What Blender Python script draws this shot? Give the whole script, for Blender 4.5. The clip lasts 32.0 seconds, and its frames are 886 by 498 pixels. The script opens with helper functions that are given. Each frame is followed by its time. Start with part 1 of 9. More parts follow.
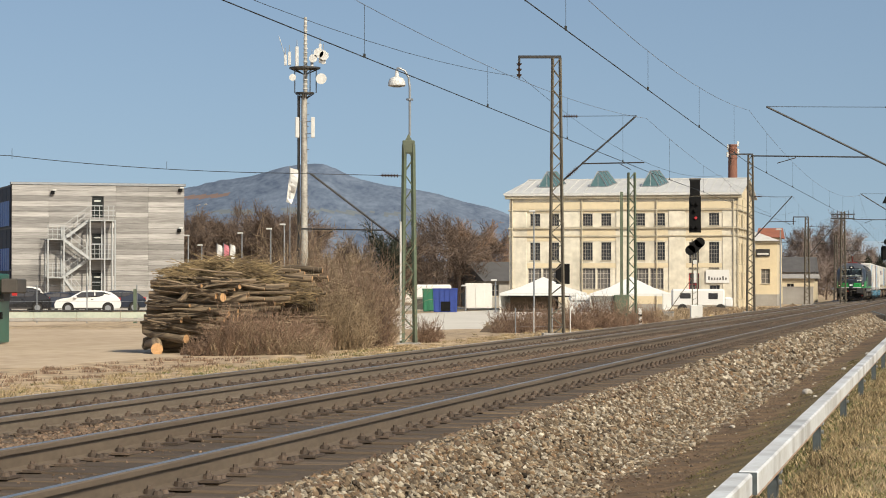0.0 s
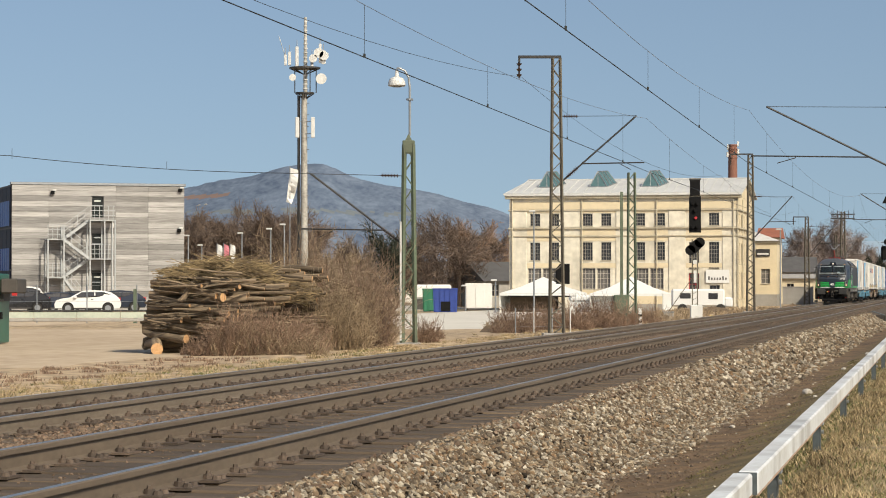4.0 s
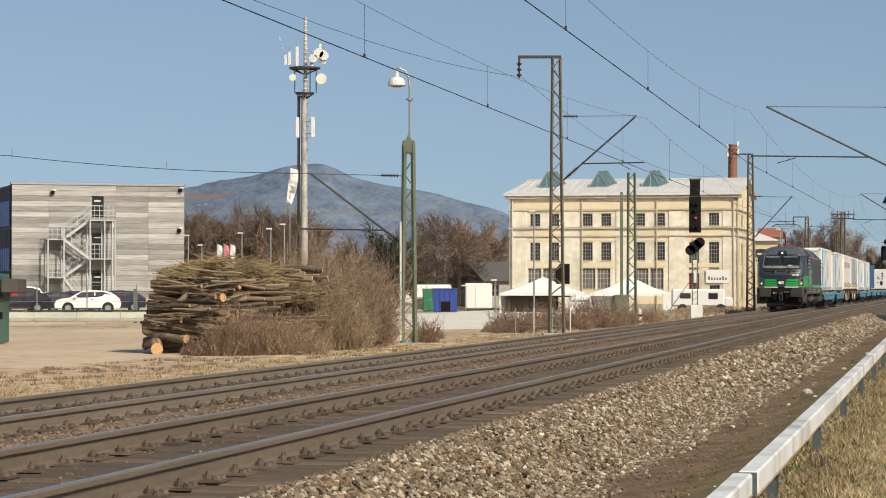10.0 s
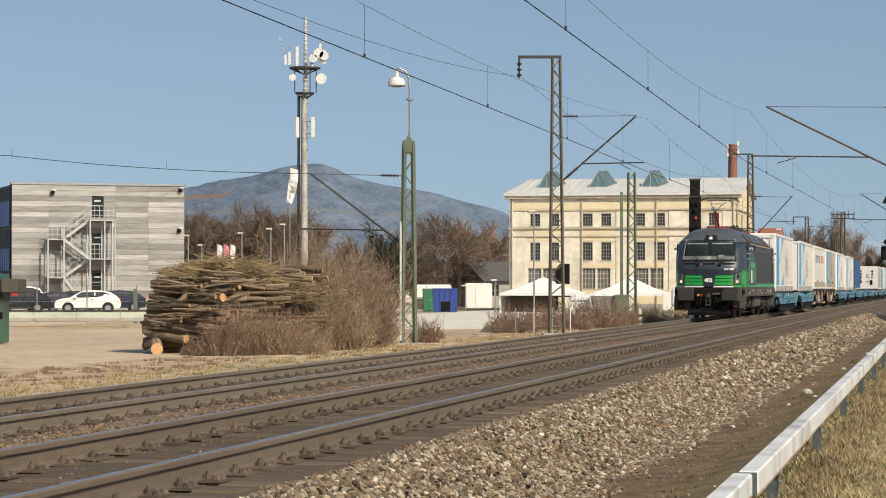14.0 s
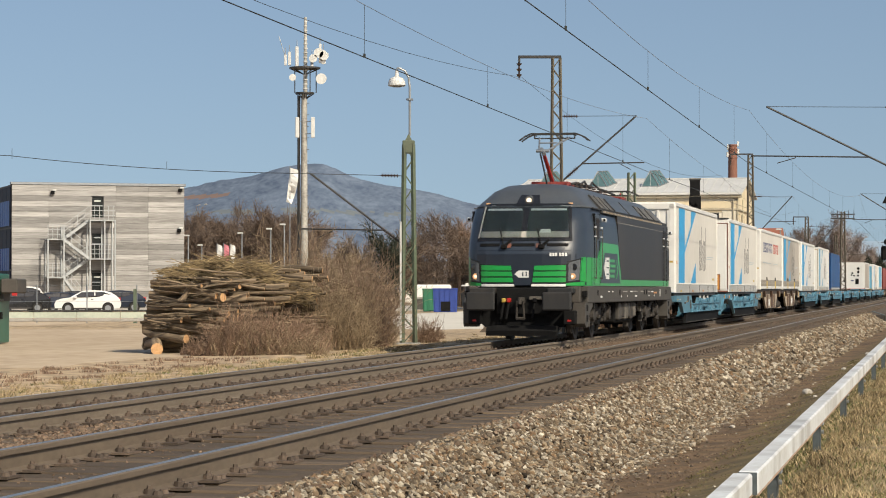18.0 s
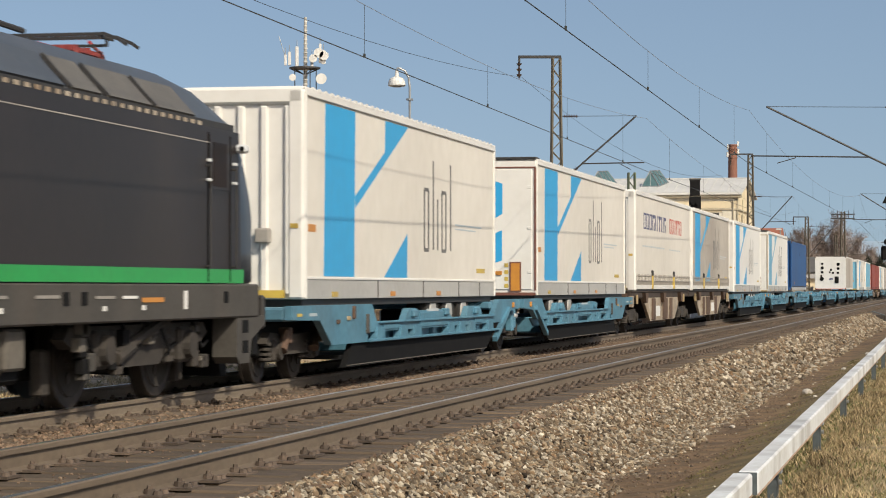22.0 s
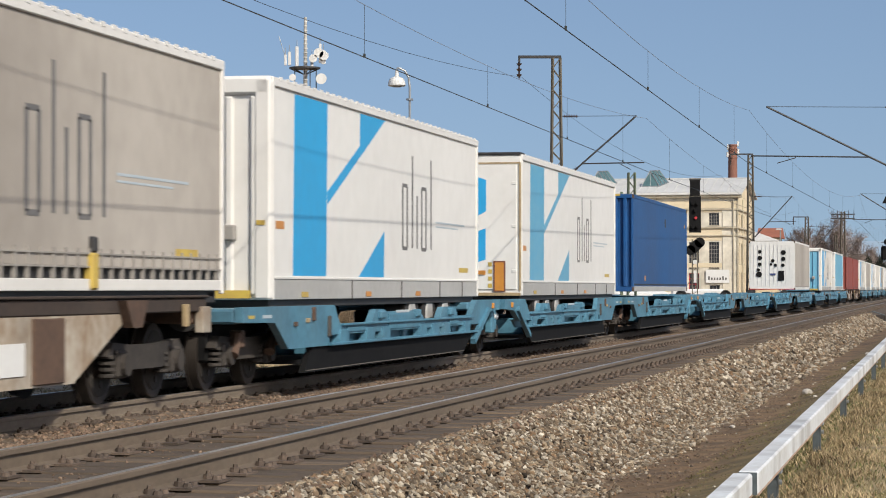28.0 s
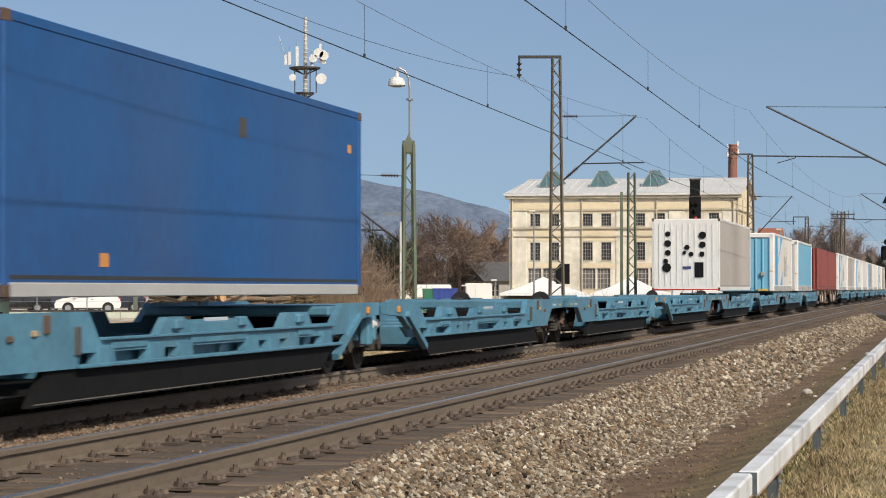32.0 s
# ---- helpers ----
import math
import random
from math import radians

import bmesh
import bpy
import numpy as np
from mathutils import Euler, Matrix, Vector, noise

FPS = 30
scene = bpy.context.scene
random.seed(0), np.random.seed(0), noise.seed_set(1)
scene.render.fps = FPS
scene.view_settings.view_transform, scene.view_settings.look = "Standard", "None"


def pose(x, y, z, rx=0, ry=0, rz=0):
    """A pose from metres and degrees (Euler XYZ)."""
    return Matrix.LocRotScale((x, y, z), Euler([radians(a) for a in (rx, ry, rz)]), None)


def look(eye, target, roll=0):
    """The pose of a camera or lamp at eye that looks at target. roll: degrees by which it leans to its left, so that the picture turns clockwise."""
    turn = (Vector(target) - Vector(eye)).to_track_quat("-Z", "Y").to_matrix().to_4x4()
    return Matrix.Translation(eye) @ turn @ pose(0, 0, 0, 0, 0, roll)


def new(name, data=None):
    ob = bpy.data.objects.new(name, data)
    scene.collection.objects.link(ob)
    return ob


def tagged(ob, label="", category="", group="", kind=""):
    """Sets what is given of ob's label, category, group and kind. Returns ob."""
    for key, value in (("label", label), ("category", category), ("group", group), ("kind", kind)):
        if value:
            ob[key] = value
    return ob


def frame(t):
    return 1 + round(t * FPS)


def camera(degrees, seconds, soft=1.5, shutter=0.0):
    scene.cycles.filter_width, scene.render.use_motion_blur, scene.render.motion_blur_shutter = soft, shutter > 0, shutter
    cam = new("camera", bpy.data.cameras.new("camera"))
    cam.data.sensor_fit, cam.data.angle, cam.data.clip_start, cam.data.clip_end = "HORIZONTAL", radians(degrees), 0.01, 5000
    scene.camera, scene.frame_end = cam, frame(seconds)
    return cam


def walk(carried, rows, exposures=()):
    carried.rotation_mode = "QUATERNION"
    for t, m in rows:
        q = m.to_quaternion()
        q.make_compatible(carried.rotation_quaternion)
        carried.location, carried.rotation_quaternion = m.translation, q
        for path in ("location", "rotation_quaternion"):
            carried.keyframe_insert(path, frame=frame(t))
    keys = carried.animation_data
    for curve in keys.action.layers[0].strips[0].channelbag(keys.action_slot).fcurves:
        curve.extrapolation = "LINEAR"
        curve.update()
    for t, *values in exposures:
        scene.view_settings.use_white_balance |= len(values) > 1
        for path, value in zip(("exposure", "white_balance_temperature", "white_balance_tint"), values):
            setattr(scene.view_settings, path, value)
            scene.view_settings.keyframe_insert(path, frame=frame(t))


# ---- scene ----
cam = camera(20.512, 32.0, soft=1.0, shutter=0.3)
EYE = 1.2256
walk(cam, [(0, pose(0, 0, EYE, 90.92, 0, 0)), (32, pose(0, 0, EYE, 90.92, 0, 0))], [(0, 0.05, 6600, 7), (16, 0.05, 6600, 7), (20, 0.05, 6650, 8), (23, 0.02, 6550, 9), (25, 0.0, 6200, 10), (28, 0.0, 6100, 10), (30, -0.02, 6050, 10), (32, 0.0, 6250, 10)])

# ---- light ----
SUN_EL, SUN_AZ = 38.6, 144.4      # azimuth clockwise from +y, towards the sun
world = bpy.data.worlds.new("world")
scene.world = world
world.use_nodes = True
wt = world.node_tree
sky = wt.nodes.new("ShaderNodeTexSky")
sky.sky_type = 'NISHITA'
sky.sun_disc = False
sky.sun_elevation = radians(SUN_EL)
sky.sun_rotation = radians(SUN_AZ)
sky.air_density, sky.dust_density, sky.ozone_density = 1.0, 2.7, 0.7
direction, lift = wt.nodes.new("ShaderNodeTexCoord"), wt.nodes.new("ShaderNodeVectorMath")
lift.operation = 'ADD'
lift.inputs[1].default_value = (0, 0, 0.13)
wt.links.new(direction.outputs["Generated"], lift.inputs[0])
wt.links.new(lift.outputs[0], sky.inputs[0])
wt.links.new(sky.outputs[0], wt.nodes["Background"].inputs[0])
wt.nodes["Background"].inputs[1].default_value = 0.122
sun = new("sun", bpy.data.lights.new("sun", 'SUN'))
sun.data.energy, sun.data.angle, sun.data.color = 4.9, radians(0.55), (1.0, 0.90, 0.74)
sun_dir = Vector((math.sin(radians(SUN_AZ)) * math.cos(radians(SUN_EL)), math.cos(radians(SUN_AZ)) * math.cos(radians(SUN_EL)), math.sin(radians(SUN_EL))))
sun.matrix_world = look(sun_dir * 50, (0, 0, 0))

# ---- materials ----
MATS = {}
REFLECT = 0.80      # share of the base colours kept, lowered so that shade goes deeper


def mat(name, c, c2=None, rough=0.7, metal=0.0, scale=4.0, fine=40.0, bump=0.15, dist=0.01, rand=0.0, island=0.0, grime=0.0, spec=0.5, stretch=(1, 1, 1)):
    """A surface: base colour c drifting to c2 at two scales, with relief, and a share of random shade per object or island."""
    if name in MATS:
        return MATS[name]
    m = bpy.data.materials.new(name)
    m.use_nodes = True
    nt = m.node_tree
    n, l = nt.nodes, nt.links
    b = n["Principled BSDF"]
    co = n.new("ShaderNodeTexCoord")
    mp = n.new("ShaderNodeMapping")
    mp.inputs["Scale"].default_value = stretch
    l.new(co.outputs["Object"], mp.inputs[0])
    big, small = n.new("ShaderNodeTexNoise"), n.new("ShaderNodeTexNoise")
    big.inputs["Scale"].default_value, small.inputs["Scale"].default_value = scale, fine
    big.inputs["Detail"].default_value, small.inputs["Detail"].default_value = 4, 3
    l.new(mp.outputs[0], big.inputs["Vector"])
    l.new(mp.outputs[0], small.inputs["Vector"])
    r1, mix = n.new("ShaderNodeMapRange"), n.new("ShaderNodeMix")
    mix.data_type = 'RGBA'
    avg = n.new("ShaderNodeMath")
    avg.operation = 'MULTIPLY_ADD'
    avg.inputs[1].default_value = 0.45
    l.new(small.outputs[0], avg.inputs[0])
    half = n.new("ShaderNodeMath")
    half.operation = 'MULTIPLY'
    half.inputs[1].default_value = 0.55
    l.new(big.outputs[0], half.inputs[0])
    l.new(half.outputs[0], avg.inputs[2])
    r1.inputs[1].default_value, r1.inputs[2].default_value = 0.36, 0.64
    l.new(avg.outputs[0], r1.inputs[0])
    l.new(r1.outputs[0], mix.inputs[0])
    c2 = c2 or tuple(v * 0.75 for v in c)
    c, c2 = tuple(v * REFLECT for v in c), tuple(v * REFLECT for v in c2)
    mix.inputs[6].default_value, mix.inputs[7].default_value = (*c, 1), (*c2, 1)
    out = mix.outputs[2]
    for kind, amount in (("o", rand), ("i", island)):
        if amount:
            src = n.new("ShaderNodeObjectInfo").outputs["Random"] if kind == "o" else n.new("ShaderNodeNewGeometry").outputs["Random Per Island"]
            rr, hs = n.new("ShaderNodeMapRange"), n.new("ShaderNodeHueSaturation")
            rr.inputs[3].default_value, rr.inputs[4].default_value = 1 - amount, 1 + amount
            l.new(src, rr.inputs[0])
            l.new(rr.outputs[0], hs.inputs["Value"])
            l.new(out, hs.inputs["Color"])
            out = hs.outputs[0]
    if grime:
        g = n.new("ShaderNodeTexNoise")
        g.inputs["Scale"].default_value, g.inputs["Detail"].default_value = scale * 0.6, 6
        ms = n.new("ShaderNodeMapping")
        ms.inputs["Scale"].default_value = (1, 1, 0.35)
        l.new(co.outputs["Object"], ms.inputs[0])
        l.new(ms.outputs[0], g.inputs["Vector"])
        gr, gm = n.new("ShaderNodeMapRange"), n.new("ShaderNodeMix")
        gr.inputs[1].default_value, gr.inputs[2].default_value, gr.inputs[4].default_value = 0.5, 0.75, grime
        gm.data_type = 'RGBA'
        gm.inputs[7].default_value = (0.09, 0.07, 0.055, 1)
        l.new(g.outputs[0], gr.inputs[0])
        l.new(gr.outputs[0], gm.inputs[0])
        l.new(out, gm.inputs[6])
        out = gm.outputs[2]
    l.new(out, b.inputs["Base Color"])
    b.inputs["Roughness"].default_value, b.inputs["Metallic"].default_value = rough, metal
    b.inputs["Specular IOR Level"].default_value = spec
    if bump:
        bp = n.new("ShaderNodeBump")
        bp.inputs["Strength"].default_value, bp.inputs["Distance"].default_value = bump, dist
        l.new(avg.outputs[0], bp.inputs["Height"])
        l.new(bp.outputs[0], b.inputs["Normal"])
    MATS[name] = m
    return m


def glow(name, c, strength):
    m = bpy.data.materials.new(name)
    m.use_nodes = True
    b = m.node_tree.nodes["Principled BSDF"]
    b.inputs["Base Color"].default_value = (*(v * 0.3 for v in c), 1)
    b.inputs["Emission Color"].default_value = (*c, 1)
    b.inputs["Emission Strength"].default_value = strength
    return m


BALLAST = mat("ballast_bed", (0.165, 0.128, 0.093), (0.095, 0.072, 0.052), 0.95, 0, 0.8, 22, 0.9, 0.03)
BED_NEAR = mat("oily_ballast", (0.10, 0.071, 0.047), (0.058, 0.041, 0.027), 0.95, 0, 0.7, 25, 0.8, 0.03)


def stone_mat(name, stops, scale=14.0):
    """Broken stone: each piece takes its own colour from the range, clouded with dust and lichen."""
    m = bpy.data.materials.new(name)
    m.use_nodes = True
    n, l = m.node_tree.nodes, m.node_tree.links
    geo, ramp = n.new("ShaderNodeNewGeometry"), n.new("ShaderNodeValToRGB")
    ramp.color_ramp.interpolation = 'LINEAR'
    el = ramp.color_ramp.elements
    el[0].position, el[0].color = 0.0, (*stops[0], 1)
    el[1].position, el[1].color = 1.0, (*stops[-1], 1)
    for i, c in enumerate(stops[1:-1]):
        el.new((i + 1) / (len(stops) - 1)).color = (*c, 1)
    l.new(geo.outputs["Random Per Island"], ramp.inputs[0])
    co, cloudy, rg, mix = n.new("ShaderNodeTexCoord"), n.new("ShaderNodeTexNoise"), n.new("ShaderNodeMapRange"), n.new("ShaderNodeMix")
    cloudy.inputs["Scale"].default_value, cloudy.inputs["Detail"].default_value = scale, 5
    l.new(co.outputs["Object"], cloudy.inputs["Vector"])
    rg.inputs[1].default_value, rg.inputs[2].default_value, rg.inputs[3].default_value, rg.inputs[4].default_value = 0.32, 0.68, 0.62, 1.35
    l.new(cloudy.outputs[0], rg.inputs[0])
    mix.data_type, mix.blend_type = 'RGBA', 'MULTIPLY'
    mix.inputs[0].default_value = 1.0
    l.new(ramp.outputs[0], mix.inputs[6])
    l.new(rg.outputs[0], mix.inputs[7])
    b = n["Principled BSDF"]
    l.new(mix.outputs[2], b.inputs["Base Color"])
    b.inputs["Roughness"].default_value = 0.9
    bp = n.new("ShaderNodeBump")
    bp.inputs["Strength"].default_value, bp.inputs["Distance"].default_value = 0.5, 0.008
    l.new(cloudy.outputs[0], bp.inputs["Height"])
    l.new(bp.outputs[0], b.inputs["Normal"])
    return m


STONE = stone_mat("stone", ((0.028, 0.019, 0.012), (0.155, 0.115, 0.074), (0.07, 0.047, 0.028), (0.29, 0.24, 0.168), (0.165, 0.10, 0.052), (0.09, 0.07, 0.047), (0.42, 0.375, 0.30), (0.045, 0.032, 0.02)))
STONE_RED = stone_mat("rusty_stone", ((0.055, 0.036, 0.024), (0.155, 0.105, 0.07), (0.09, 0.06, 0.04), (0.20, 0.145, 0.10), (0.12, 0.072, 0.046), (0.175, 0.14, 0.105)))
DIRT = mat("dirt", (0.23, 0.155, 0.095), (0.12, 0.085, 0.05), 0.98, 0, 0.5, 9, 0.8, 0.05)
SAND = mat("sandy_yard", (0.60, 0.475, 0.335), (0.44, 0.33, 0.215), 0.98, 0, 0.22, 2.2, 0.4, 0.04, stretch=(1, 0.4, 1))
GRAVEL = mat("pale_gravel", (0.74, 0.70, 0.62), (0.62, 0.58, 0.51), 0.95, 0, 0.3, 4, 0.2, 0.03)
RAIL_SIDE = mat("rusty_rail", (0.20, 0.162, 0.122), (0.14, 0.11, 0.08), 0.75, 0, 1.2, 30, 0.15, 0.003, stretch=(0.3, 1, 1))
RAIL_OLD = mat("oily_rail", (0.165, 0.127, 0.09), (0.11, 0.083, 0.058), 0.75, 0, 1.2, 30, 0.15, 0.003, stretch=(0.3, 1, 1))
RAIL_TOP = mat("polished_rail", (0.42, 0.42, 0.42), (0.30, 0.29, 0.28), 0.32, 0.8, 4, 60, 0.05, 0.002)
CLIP = mat("rusty_clip", (0.125, 0.088, 0.064), (0.06, 0.045, 0.034), 0.85, 0, 20, 90, 0.3, 0.004, island=0.4)
SLEEPER = mat("timber_sleeper", (0.15, 0.108, 0.07), (0.08, 0.056, 0.036), 0.92, 0, 2, 30, 0.6, 0.01, rand=0.3, stretch=(1, 0.2, 1))
WHITE_RAIL = mat("white_barrier_paint", (0.80, 0.825, 0.84), (0.60, 0.595, 0.575), 0.5, 0, 2.2, 24, 0.08, 0.003, grime=0.75)
GALV = mat("galvanised_steel", (0.36, 0.38, 0.40), (0.26, 0.28, 0.30), 0.5, 0.6, 6, 40, 0.1, 0.003)
DRY_GRASS = mat("dry_grass", (0.50, 0.39, 0.225), (0.29, 0.215, 0.12), 0.9, 0, 1.2, 14, 0, island=0.4)
GREEN_GRASS = mat("green_grass", (0.17, 0.18, 0.055), (0.115, 0.12, 0.04), 0.9, 0, 1.2, 14, 0, island=0.4)
MOSS = mat("moss", (0.19, 0.165, 0.065), (0.12, 0.10, 0.042), 0.95, 0, 1.2, 14, 0, island=0.4)
GREEN_MAST = mat("mast_green_paint", (0.135, 0.175, 0.115), (0.09, 0.115, 0.075), 0.7, 0, 3, 20, 0.15, 0.004, grime=0.5)
GREY_MAST = mat("mast_grey_paint", (0.15, 0.138, 0.105), (0.095, 0.075, 0.052), 0.7, 0, 3, 20, 0.15, 0.004, grime=0.4)
DARK = mat("dark_metal", (0.025, 0.025, 0.027), (0.04, 0.037, 0.034), 0.6, 0, 5, 30, 0.1, 0.003)
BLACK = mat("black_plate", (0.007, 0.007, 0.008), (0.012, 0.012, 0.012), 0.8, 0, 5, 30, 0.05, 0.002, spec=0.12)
WIRE = mat("copper_wire", (0.05, 0.055, 0.05), (0.035, 0.035, 0.035), 0.6, 0.3, 5, 30, 0)
INSUL = mat("brown_insulator", (0.06, 0.035, 0.028), (0.04, 0.025, 0.02), 0.3, 0, 10, 30, 0)


# ---- mesh tools ----
def finish(name, bm, material, parent=None, label="", smooth=False):
    me = bpy.data.meshes.new(name)
    if smooth:
        for fc in bm.faces:
            fc.smooth = True
    bm.to_mesh(me)
    bm.free()
    for m in (material if isinstance(material, (list, tuple)) else [material]):
        me.materials.append(m)
    ob = new(name, me)
    if parent:
        ob.parent = parent
    if label:
        ob["label"] = label
    return ob


def part(name, bm, material, parent, label="", smooth=False):
    return finish(name, bm, material, parent, label, smooth)


def box(bm, x0, x1, y0, y1, z0, z1, bev=0.0, m=None, mi=0):
    vs = [bm.verts.new(v) for v in ((x0, y0, z0), (x1, y0, z0), (x1, y1, z0), (x0, y1, z0), (x0, y0, z1), (x1, y0, z1), (x1, y1, z1), (x0, y1, z1))]
    fs = [bm.faces.new([vs[i] for i in q]) for q in ((3, 2, 1, 0), (4, 5, 6, 7), (0, 1, 5, 4), (1, 2, 6, 5), (2, 3, 7, 6), (3, 0, 4, 7))]
    for fc in fs:
        fc.material_index = mi
    if bev:
        r = bmesh.ops.bevel(bm, geom=list({e for fc in fs for e in fc.edges}), offset=bev, segments=1, affect='EDGES')
        vs = list({v for fc in r["faces"] for v in fc.verts})
    if m:
        bmesh.ops.transform(bm, matrix=m, verts=vs)
    return bm


def bx(*a, **k):
    return box(bmesh.new(), *a, **k)


def tube(bm, p, q, r, r2=None, seg=8, mi=0):
    """A round bar from p to q, closed at both ends."""
    p, q = Vector(p), Vector(q)
    r2 = r if r2 is None else r2
    d = (q - p).normalized()
    u = d.orthogonal().normalized()
    v = d.cross(u)
    rings = []
    for c, rad in ((p, r), (q, r2)):
        rings.append([bm.verts.new(c + (u * math.cos(2 * math.pi * i / seg) + v * math.sin(2 * math.pi * i / seg)) * rad) for i in range(seg)])
    for i in range(seg):
        bm.faces.new((rings[0][i], rings[0][(i + 1) % seg], rings[1][(i + 1) % seg], rings[1][i])).material_index = mi
    bm.faces.new(rings[0][::-1]).material_index = mi
    bm.faces.new(rings[1]).material_index = mi
    return bm


def tb(*a, **k):
    return tube(bmesh.new(), *a, **k)


def bar(bm, p, q, w, h=None, mi=0):
    """A square bar from p to q."""
    p, q = Vector(p), Vector(q)
    h = h or w
    d = (q - p).normalized()
    u = d.cross(Vector((0, 0, 1)))
    u = u.normalized() if u.length > 1e-3 else Vector((1, 0, 0))
    v = d.cross(u)
    vs = []
    for c in (p, q):
        vs.append([bm.verts.new(c + u * a * w / 2 + v * b * h / 2) for a, b in ((-1, -1), (1, -1), (1, 1), (-1, 1))])
    for i in range(4):
        bm.faces.new((vs[0][i], vs[0][(i + 1) % 4], vs[1][(i + 1) % 4], vs[1][i])).material_index = mi
    bm.faces.new(vs[0][::-1]).material_index = mi
    bm.faces.new(vs[1]).material_index = mi
    return bm


def prism(bm, pts, y0, y1, mi=0):
    """A plate with the outline pts (x, z), from y0 to y1."""
    a = [bm.verts.new((x, y0, z)) for x, z in pts]
    b = [bm.verts.new((x, y1, z)) for x, z in pts]
    n = len(pts)
    for i in range(n):
        bm.faces.new((a[i], a[(i + 1) % n], b[(i + 1) % n], b[i])).material_index = mi
    bm.faces.new(a[::-1]).material_index = mi
    bm.faces.new(b).material_index = mi
    bmesh.ops.recalc_face_normals(bm, faces=list(bm.faces))
    return bm


def pr(*a, **k):
    return prism(bmesh.new(), *a, **k)


def loft(bm, rings, close=True, mi=0):
    """Skin over rings of equal length; ends closed."""
    vs = [[bm.verts.new(p) for p in r] for r in rings]
    n = len(vs[0])
    for a, b in zip(vs, vs[1:]):
        for i in range(n):
            bm.faces.new((a[i], a[(i + 1) % n], b[(i + 1) % n], b[i])).material_index = mi
    if close:
        bm.faces.new(vs[0][::-1]).material_index = mi
        bm.faces.new(vs[-1]).material_index = mi
    bmesh.ops.recalc_face_normals(bm, faces=list(bm.faces))
    return bm


def thing(name, m, label, category, group="", kind=""):
    ob = new(name)
    ob.matrix_world = m
    return tagged(ob, label, category, group, kind)


def cloud(name, verts, faces, material, smooth=False):
    me = bpy.data.meshes.new(name)
    me.from_pydata(verts, [], faces)
    me.materials.append(material)
    if smooth:
        me.polygons.foreach_set("use_smooth", [True] * len(me.polygons))
    return new(name, me)


# ---- the plan: x to the right, y away, z up from the far track's rail heads ----
TURN = 11.711
ALONG = Vector((math.sin(radians(TURN)), math.cos(radians(TURN)), 0))
LEFT = Vector((-ALONG.y, ALONG.x, 0))
TRACK = Matrix.Rotation(radians(90 - TURN), 4, 'Z')     # local x along the line, y to its left
P1, P2, Z1 = 5.764, 9.595, 0.0965                       # track centres, height of the near track


def line(s, p, z=0.0, rz=0.0):
    return TRACK @ pose(s, p, z, 0, 0, rz)


# ---- ground ----
PROFILE = [(-600, -0.4), (-60, -0.3), (-8, -0.2), (0.4, -0.125), (1.15, -0.14), (1.45, -0.26), (1.9, -0.42), (2.5, -0.55), (3.3, -0.58), (4.0, -0.5), (11.0, -0.5), (12.3, -0.38), (14, -0.32), (18, -0.36), (30, -0.38), (60, -0.45), (120, -0.5), (600, -0.6), (4000, -0.8)]


def ground_z(p):
    for (a, za), (b, zb) in zip(PROFILE, PROFILE[1:]):
        if a <= p <= b:
            return za + (zb - za) * (p - a) / (b - a)
    return -0.5


def smooth(v, a, b):
    t = min(1, max(0, (v - a) / (b - a)))
    return t * t * (3 - 2 * t)


def hollow(s, p):
    """The lower yard before the big house."""
    return -0.26 * smooth(s, 88, 106) * smooth(p, 16.5, 20) * (1 - smooth(p, 41, 48)) * (1 - smooth(s, 240, 300))


def make_ground():
    bm = bmesh.new()
    ps = [-4000, -600, -200, -60, -30, -15, -8, -4, -2] + [-1 + 0.35 * i for i in range(45)] + [16, 18, 21, 25, 30, 36, 44, 54, 66, 80, 100, 120, 160, 220, 300, 420, 600, 1000, 2000, 4500]
    ss = [-300, -60, -20, 0, 6] + [8 + 0.7 * i for i in range(70)] + [58 + 3 * i for i in range(40)] + [190, 220, 260, 320, 400, 520, 700, 1000, 1600, 2600, 4800]
    grid = []
    for s in ss:
        row = []
        for p in ps:
            z = ground_z(p) + hollow(s, p)
            if -3 < p < 15 and s < 180:
                z += 0.05 * noise.noise((s * 0.6, p * 0.9, 3)) + 0.02 * noise.noise((s * 1.1, p * 1.6, 9))
            row.append(bm.verts.new(TRACK @ Vector((s, p, z))))
        grid.append(row)
    for a, b in zip(grid, grid[1:]):
        for i in range(len(ps) - 1):
            bm.faces.new((a[i], b[i], b[i + 1], a[i + 1]))
    bmesh.ops.recalc_face_normals(bm, faces=list(bm.faces))
    ob = finish("ground", bm, GROUND, smooth=True)
    if ob.data.polygons[0].normal.z < 0:
        ob.data.flip_normals()
    return tagged(ob, "dry earth and winter grass beside the line", "ground", kind="structure")


